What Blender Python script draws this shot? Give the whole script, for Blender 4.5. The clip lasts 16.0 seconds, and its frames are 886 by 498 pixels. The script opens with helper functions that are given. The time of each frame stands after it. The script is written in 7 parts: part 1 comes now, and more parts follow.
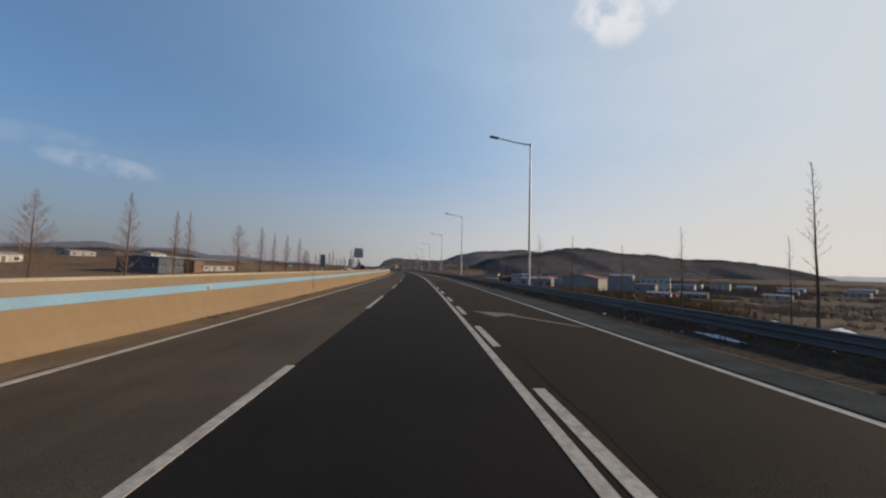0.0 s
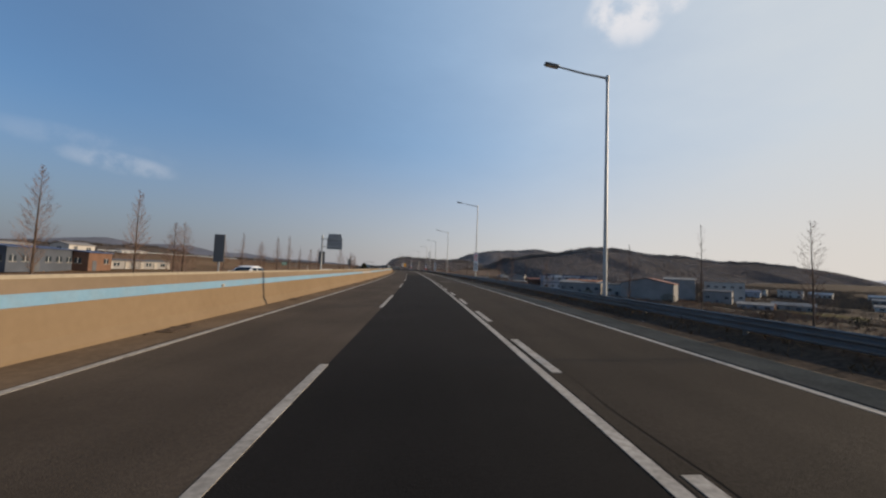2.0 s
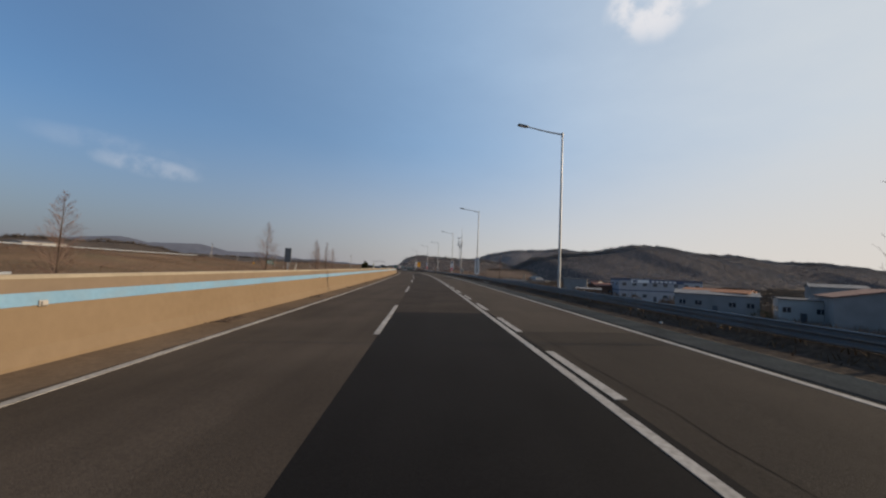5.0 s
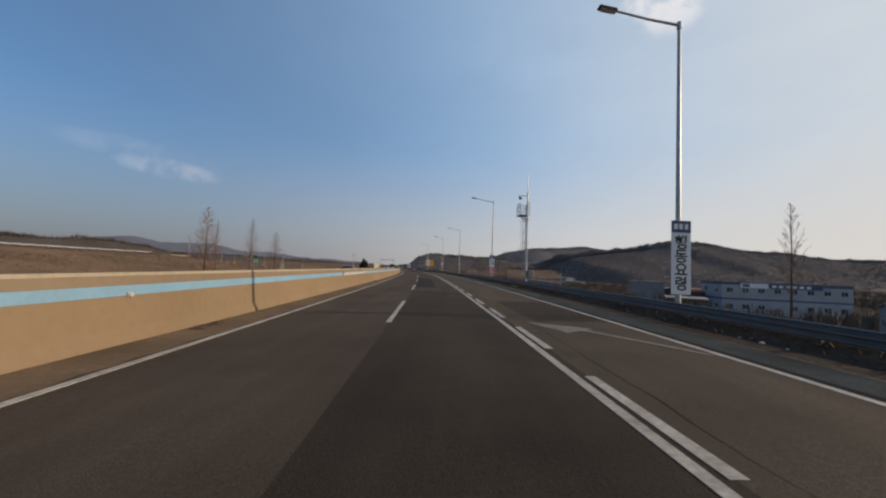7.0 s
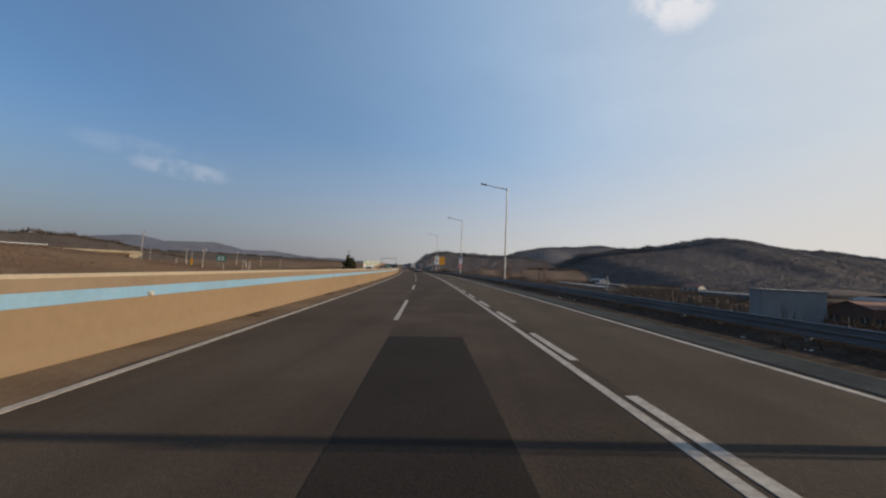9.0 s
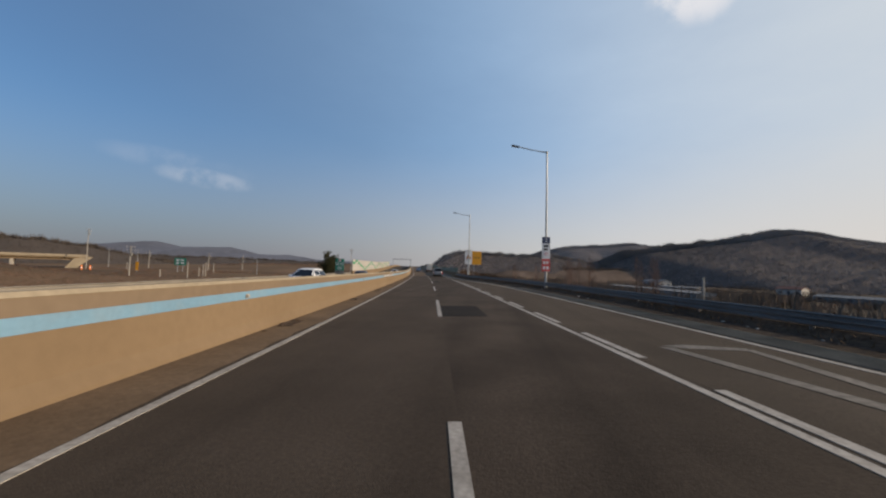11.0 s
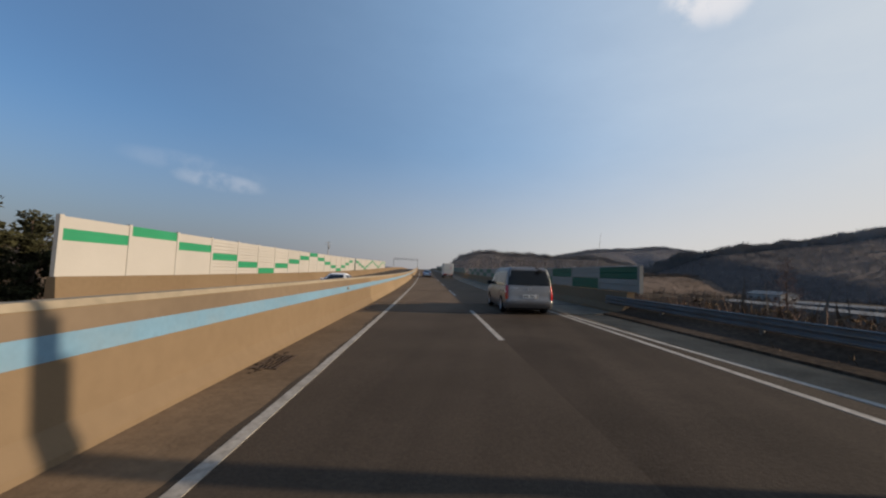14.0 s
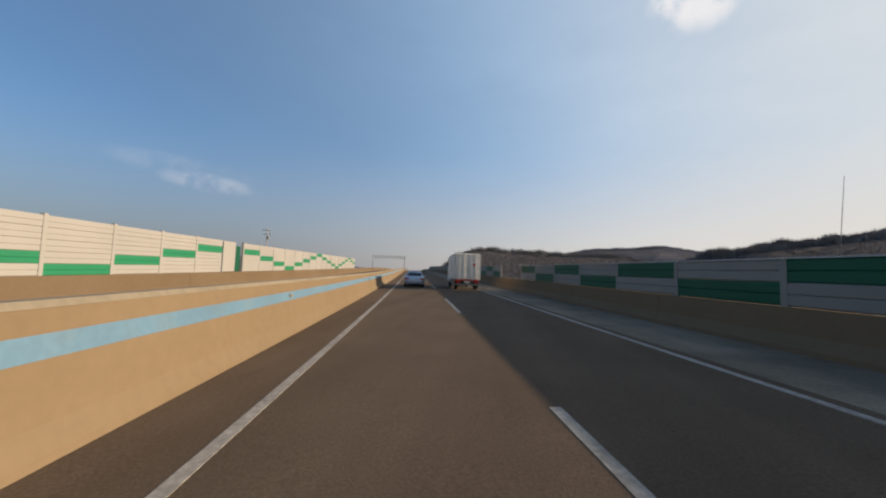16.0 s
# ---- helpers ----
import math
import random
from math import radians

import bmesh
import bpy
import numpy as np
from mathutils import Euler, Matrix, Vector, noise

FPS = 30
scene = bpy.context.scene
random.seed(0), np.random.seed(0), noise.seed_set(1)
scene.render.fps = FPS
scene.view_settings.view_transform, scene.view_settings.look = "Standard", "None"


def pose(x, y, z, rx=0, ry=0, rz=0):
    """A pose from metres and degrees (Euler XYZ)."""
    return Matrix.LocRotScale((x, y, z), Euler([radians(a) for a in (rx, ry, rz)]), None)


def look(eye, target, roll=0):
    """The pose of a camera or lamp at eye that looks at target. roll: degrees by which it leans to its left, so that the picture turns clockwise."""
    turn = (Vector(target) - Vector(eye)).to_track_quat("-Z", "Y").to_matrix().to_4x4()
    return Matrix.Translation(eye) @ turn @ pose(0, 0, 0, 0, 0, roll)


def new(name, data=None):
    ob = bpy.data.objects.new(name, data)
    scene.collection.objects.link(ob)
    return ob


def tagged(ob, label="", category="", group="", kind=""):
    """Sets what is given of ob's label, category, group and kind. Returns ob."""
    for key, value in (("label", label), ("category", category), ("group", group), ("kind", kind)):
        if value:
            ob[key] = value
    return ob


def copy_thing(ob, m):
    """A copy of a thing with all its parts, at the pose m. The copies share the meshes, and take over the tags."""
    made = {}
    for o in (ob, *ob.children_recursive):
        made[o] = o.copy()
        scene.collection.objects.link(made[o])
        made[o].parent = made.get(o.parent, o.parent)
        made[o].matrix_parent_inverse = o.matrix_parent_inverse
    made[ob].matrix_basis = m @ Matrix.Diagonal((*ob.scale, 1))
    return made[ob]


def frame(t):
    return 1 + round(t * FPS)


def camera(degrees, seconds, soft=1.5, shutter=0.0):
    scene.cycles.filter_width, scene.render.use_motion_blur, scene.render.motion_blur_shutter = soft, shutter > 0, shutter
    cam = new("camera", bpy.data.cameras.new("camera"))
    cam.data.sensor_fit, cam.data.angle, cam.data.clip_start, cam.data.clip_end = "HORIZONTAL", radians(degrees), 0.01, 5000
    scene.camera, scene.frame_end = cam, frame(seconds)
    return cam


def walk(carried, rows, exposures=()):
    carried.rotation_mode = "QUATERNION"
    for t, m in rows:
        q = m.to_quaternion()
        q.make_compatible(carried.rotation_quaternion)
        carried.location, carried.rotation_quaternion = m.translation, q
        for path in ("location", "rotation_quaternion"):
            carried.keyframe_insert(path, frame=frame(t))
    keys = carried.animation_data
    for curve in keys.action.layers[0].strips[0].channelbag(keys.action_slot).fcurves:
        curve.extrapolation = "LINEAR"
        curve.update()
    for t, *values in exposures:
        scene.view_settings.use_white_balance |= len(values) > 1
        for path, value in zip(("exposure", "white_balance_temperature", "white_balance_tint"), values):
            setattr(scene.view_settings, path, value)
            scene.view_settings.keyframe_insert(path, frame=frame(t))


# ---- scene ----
cam = camera(100.68, 16.0, soft=2.2)
ROWS = [  # seconds, x, y, z, yaw, pitch, roll
    (0.0, 0.059, -4.758, 1.640, -3.437, 3.492, -1.625),
    (0.5, -0.066, 7.269, 1.705, -3.263, 3.423, -1.653),
    (1.0, -0.292, 19.330, 1.769, -2.738, 3.404, -1.783),
    (1.5, -0.666, 31.477, 1.831, -2.526, 3.401, -2.076),
    (2.0, -1.010, 43.486, 1.893, -1.948, 3.405, -2.200),
    (2.5, -1.428, 55.314, 1.954, -0.999, 3.381, -2.274),
    (3.0, -1.882, 66.982, 2.011, -0.780, 3.453, -2.108),
    (3.5, -2.535, 78.653, 2.063, -0.543, 3.497, -2.162),
    (4.0, -3.129, 90.515, 2.115, -0.173, 3.439, -2.336),
    (6.5, -6.552, 148.512, 2.413, 2.117, 3.268, -2.280),
    (7.0, -7.427, 160.186, 2.481, 2.729, 3.155, -2.297),
    (7.5, -8.408, 171.897, 2.537, 3.093, 3.050, -2.424),
    (8.0, -9.493, 183.802, 2.583, 3.367, 3.086, -2.527),
    (8.5, -10.668, 195.758, 2.618, 3.596, 3.063, -2.606),
    (11.0, -18.830, 253.701, 2.653, 6.625, 3.245, -1.544),
    (11.5, -20.821, 265.009, 2.644, 7.584, 3.361, -2.311),
    (12.0, -22.914, 276.202, 2.635, 7.506, 3.616, -3.148),
    (12.5, -24.850, 287.380, 2.630, 7.721, 3.497, -2.796),
    (13.0, -26.807, 298.575, 2.627, 8.171, 3.683, -2.322),
    (13.5, -28.803, 309.720, 2.632, 8.367, 3.914, -2.056),
    (14.0, -30.838, 320.810, 2.651, 8.219, 3.807, -2.133),
    (14.5, -32.865, 331.882, 2.684, 7.534, 3.701, -2.286),
    (15.0, -34.924, 343.151, 2.733, 6.904, 4.069, -2.023),
    (15.5, -36.952, 354.233, 2.801, 6.461, 4.070, -2.000),
    (16.0, -38.978, 365.310, 2.903, 6.781, 4.062, -1.854),
]

walk(cam, [(t, pose(x, y, z, 90 + pitch, roll, yaw)) for t, x, y, z, yaw, pitch, roll in ROWS],
     [(0.0, 0.0, 6500, 10), (14.3, 0.0, 6500, 10), (15.2, 0.06, 6550, 10), (16.0, 0.13, 6720, 10)])

# ---- sky and sun ----
SUN_EL = radians(18.0)
SUN_DIR = Vector((math.cos(SUN_EL) * 0.997, math.cos(SUN_EL) * 0.08, math.sin(SUN_EL)))
world = bpy.data.worlds.new("world")
scene.world = world
world.use_nodes = True


def build_sky():
    nt = world.node_tree
    N, L = nt.nodes, nt.links
    sky = N.new("ShaderNodeTexSky")
    sky.sky_type, sky.sun_disc = "NISHITA", False
    sky.sun_elevation, sky.sun_rotation = SUN_EL, math.atan2(SUN_DIR.x, SUN_DIR.y)
    sky.air_density, sky.dust_density, sky.ozone_density = 1.0, 2.2, 2.0
    tc = N.new("ShaderNodeTexCoord")

    def math_node(op, a, b=None, clamp=False):
        n = N.new("ShaderNodeMath")
        n.operation, n.use_clamp = op, clamp
        for i, v in enumerate((a, b)):
            if v is None:
                continue
            if isinstance(v, (int, float)):
                n.inputs[i].default_value = v
            else:
                L.new(v, n.inputs[i])
        return n.outputs[0]

    def dot(vec):
        n = N.new("ShaderNodeVectorMath")
        n.operation = "DOT_PRODUCT"
        L.new(tc.outputs["Generated"], n.inputs[0])
        n.inputs[1].default_value = vec
        return n.outputs["Value"]

    def noise_tex(scale, detail, stretch=(1, 1, 1)):
        mp = N.new("ShaderNodeMapping")
        mp.inputs["Scale"].default_value = stretch
        L.new(tc.outputs["Generated"], mp.inputs[0])
        n = N.new("ShaderNodeTexNoise")
        n.inputs["Scale"].default_value, n.inputs["Detail"].default_value = scale, detail
        n.inputs["Roughness"].default_value = 0.6
        L.new(mp.outputs[0], n.inputs["Vector"])
        return n.outputs["Fac"]

    def ramp(v, a, b):
        n = N.new("ShaderNodeMapRange")
        n.interpolation_type = "SMOOTHSTEP"
        n.inputs["From Min"].default_value, n.inputs["From Max"].default_value = a, b
        L.new(v, n.inputs["Value"])
        return n.outputs[0]

    def mix(fac, a, b):
        n = N.new("ShaderNodeMix")
        n.data_type = "RGBA"
        L.new(fac, n.inputs["Factor"])
        for s, v in ((6, a), (7, b)):
            if isinstance(v, tuple):
                n.inputs[s].default_value = (*v, 1)
            else:
                L.new(v, n.inputs[s])
        return n.outputs["Result"]

    col = sky.outputs[0]
    tint = N.new("ShaderNodeMix")
    tint.data_type, tint.blend_type = "RGBA", "MULTIPLY"
    tint.inputs["Factor"].default_value = 1
    L.new(col, tint.inputs[6])
    tint.inputs[7].default_value = (SKY_TINT[0], SKY_TINT[1], SKY_TINT[2], 1)
    col = tint.outputs["Result"]
    # thin high haze that brightens towards the sun
    towards = ramp(dot(tuple(SUN_DIR)), -0.88, 1.12)
    wisps = math_node("MULTIPLY", towards, math_node("ADD", 0.86, math_node("MULTIPLY", noise_tex(2.2, 5, (1, 1, 2.5)), 0.5)), True)
    clear = math_node("SUBTRACT", 1.0, math_node("MULTIPLY", ramp(dot((0, 0, 1)), 0.62, 0.88), 0.85))
    col = mix(math_node("MULTIPLY", wisps, clear), col, mix(ramp(dot(tuple(SUN_DIR)), 0.02, 1.0), HAZE, HAZE_SUN))
    # haze band along the horizon
    low = math_node("SUBTRACT", 1.0, ramp(dot((0, 0, 1)), -0.02, 0.34))
    col = mix(math_node("MULTIPLY", low, 0.74), col, mix(ramp(dot(tuple(SUN_DIR)), -0.68, 0.55), HORIZON, HORIZON_SUN))

    # clouds: direction, half width across and along, strength
    def cloud(az, el, wide, high, lean, scale, strength):
        nonlocal col
        a, e = radians(az), radians(el)
        d = Vector((-math.sin(a) * math.cos(e), math.cos(a) * math.cos(e), math.sin(e)))
        side = Vector((math.cos(a), math.sin(a), 0))
        up = side.cross(d)
        side, up = side * math.cos(lean) - up * math.sin(lean), up * math.cos(lean) + side * math.sin(lean)
        u = math_node("DIVIDE", dot(tuple(side)), wide)
        v = math_node("DIVIDE", dot(tuple(up)), high)
        u = math_node("ADD", u, math_node("MULTIPLY", math_node("SUBTRACT", noise_tex(scale, 3), 0.5), 0.9))
        r = math_node("ADD", math_node("MULTIPLY", u, u), math_node("MULTIPLY", v, v))
        front = ramp(dot(tuple(d)), 0.3, 0.6)
        body = math_node("SUBTRACT", 1.0, ramp(r, 0.05, 1.0))
        lumps = ramp(noise_tex(scale * 1.7, 7), 0.36, 0.62)
        f = math_node("MULTIPLY", math_node("MULTIPLY", body, lumps), math_node("MULTIPLY", front, strength))
        col = mix(f, col, CLOUD)

    for c in CLOUDS:
        cloud(*c)
    L.new(col, N["Background"].inputs[0])
    N["Background"].inputs[1].default_value = SKY_STRENGTH


SKY_STRENGTH = 0.105
SKY_TINT = (0.74, 0.98, 1.19)
HAZE = (3.25, 4.95, 7.2)
HAZE_SUN = (6.0, 6.35, 6.65)
HORIZON = (2.30, 2.22, 2.60)
HORIZON_SUN = (7.1, 6.3, 5.4)
CLOUD = (8.0, 7.8, 7.9)
CLOUDS = [  # azimuth to the left, elevation, half width, half height, lean, grain, strength
    (-28.2, 34.0, 0.085, 0.075, 0.35, 9.0, 0.80),
    (-34.6, 34.2, 0.035, 0.035, 0.2, 12.0, 0.60),
    (40.0, 11.0, 0.10, 0.026, 0.06, 7.0, 0.24),
    (43.0, 12.6, 0.15, 0.03, 0.05, 5.0, 0.10),
]
build_sky()
sun_data = bpy.data.lights.new("sun", "SUN")
sun_data.energy, sun_data.angle, sun_data.color = 5.0, radians(0.6), (1.0, 0.79, 0.56)
sun = new("sun", sun_data)
sun.matrix_world = look(SUN_DIR * 100, (0, 0, 0))


# ---- materials ----
def mat(name, base, rough=0.8, metal=0.0, big=0.0, big_scale=0.3, fine=0.0, fine_scale=20.0, bump=0.0, bump_scale=60.0, stretch=(1, 1, 1), dirt=None, dirt_amount=0.0, island=0.0, spec=None, streak=0.0, soft=0.0, sheen=0.0):
    m = bpy.data.materials.new(name)
    m.use_nodes = True
    nt = m.node_tree
    N, L = nt.nodes, nt.links
    b = N["Principled BSDF"]
    b.inputs["Roughness"].default_value, b.inputs["Metallic"].default_value = rough, metal
    if spec is None and rough >= 0.85 and not metal:
        spec = 0.08     # loose, dusty surfaces have hardly any sheen
    if spec is not None:
        b.inputs["Specular IOR Level"].default_value = spec
    if sheen:
        # dust on worn stone scatters light at low angles
        b.inputs["Sheen Weight"].default_value, b.inputs["Sheen Roughness"].default_value = sheen, 0.25
        b.inputs["Sheen Tint"].default_value = (1.0, 0.80, 0.60, 1)
    tc = N.new("ShaderNodeTexCoord")
    mp = N.new("ShaderNodeMapping")
    mp.inputs["Scale"].default_value = stretch
    L.new(tc.outputs["Object"], mp.inputs[0])

    def tex(scale, detail=4.0):
        n = N.new("ShaderNodeTexNoise")
        n.inputs["Scale"].default_value, n.inputs["Detail"].default_value = scale, detail
        L.new(mp.outputs[0], n.inputs["Vector"])
        return n.outputs["Fac"]

    def spread(v, lo, hi):
        n = N.new("ShaderNodeMapRange")
        n.inputs["From Min"].default_value, n.inputs["From Max"].default_value = 0.28, 0.72
        n.inputs["To Min"].default_value, n.inputs["To Max"].default_value = lo, hi
        L.new(v, n.inputs["Value"])
        return n.outputs[0]

    rgb = N.new("ShaderNodeRGB")
    rgb.outputs[0].default_value = (*base, 1)
    col = rgb.outputs[0]

    def times(c, f):
        n = N.new("ShaderNodeVectorMath")
        n.operation = "SCALE"
        L.new(c, n.inputs[0])
        L.new(f, n.inputs["Scale"])
        return n.outputs[0]

    if dirt and dirt_amount:
        n = N.new("ShaderNodeMix")
        n.data_type = "RGBA"
        r = N.new("ShaderNodeMapRange")
        r.inputs["From Min"].default_value, r.inputs["From Max"].default_value = 0.45, 0.75
        r.inputs["To Max"].default_value = dirt_amount
        L.new(tex(big_scale * 2.3, 6), r.inputs["Value"])
        L.new(r.outputs[0], n.inputs["Factor"])
        L.new(col, n.inputs[6])
        n.inputs[7].default_value = (*dirt, 1)
        col = n.outputs["Result"]
    if streak:
        sm = N.new("ShaderNodeMapping")
        sm.inputs["Scale"].default_value = (1.0, 0.025, 1.0)
        L.new(tc.outputs["Object"], sm.inputs[0])
        sn = N.new("ShaderNodeTexNoise")
        sn.inputs["Scale"].default_value, sn.inputs["Detail"].default_value = 1.1, 3
        L.new(sm.outputs[0], sn.inputs["Vector"])
        col = times(col, spread(sn.outputs["Fac"], 1 - streak, 1 + streak))
    if big:
        col = times(col, spread(tex(big_scale), 1 - big, 1 + big))
    if fine:
        col = times(col, spread(tex(fine_scale, 2), 1 - fine, 1 + fine))
    if island:
        g = N.new("ShaderNodeNewGeometry")
        r = N.new("ShaderNodeMapRange")
        r.inputs["To Min"].default_value, r.inputs["To Max"].default_value = 1 - island, 1 + island
        L.new(g.outputs["Random Per Island"], r.inputs["Value"])
        col = times(col, r.outputs[0])
    L.new(col, b.inputs["Base Color"])
    if soft:
        # loose twigs scatter light: lean the shading normal towards the sky
        g = N.new("ShaderNodeNewGeometry")
        n = N.new("ShaderNodeVectorMath")
        n.operation = "MULTIPLY_ADD"
        L.new(g.outputs["Normal"], n.inputs[0])
        n.inputs[1].default_value = (1 - soft, 1 - soft, 1 - soft)
        n.inputs[2].default_value = (0, 0, soft)
        L.new(n.outputs[0], b.inputs["Normal"])
    if bump:
        n = N.new("ShaderNodeBump")
        n.inputs["Strength"].default_value, n.inputs["Distance"].default_value = bump, 0.02
        L.new(tex(bump_scale, 3), n.inputs["Height"])
        L.new(n.outputs[0], b.inputs["Normal"])
    return m


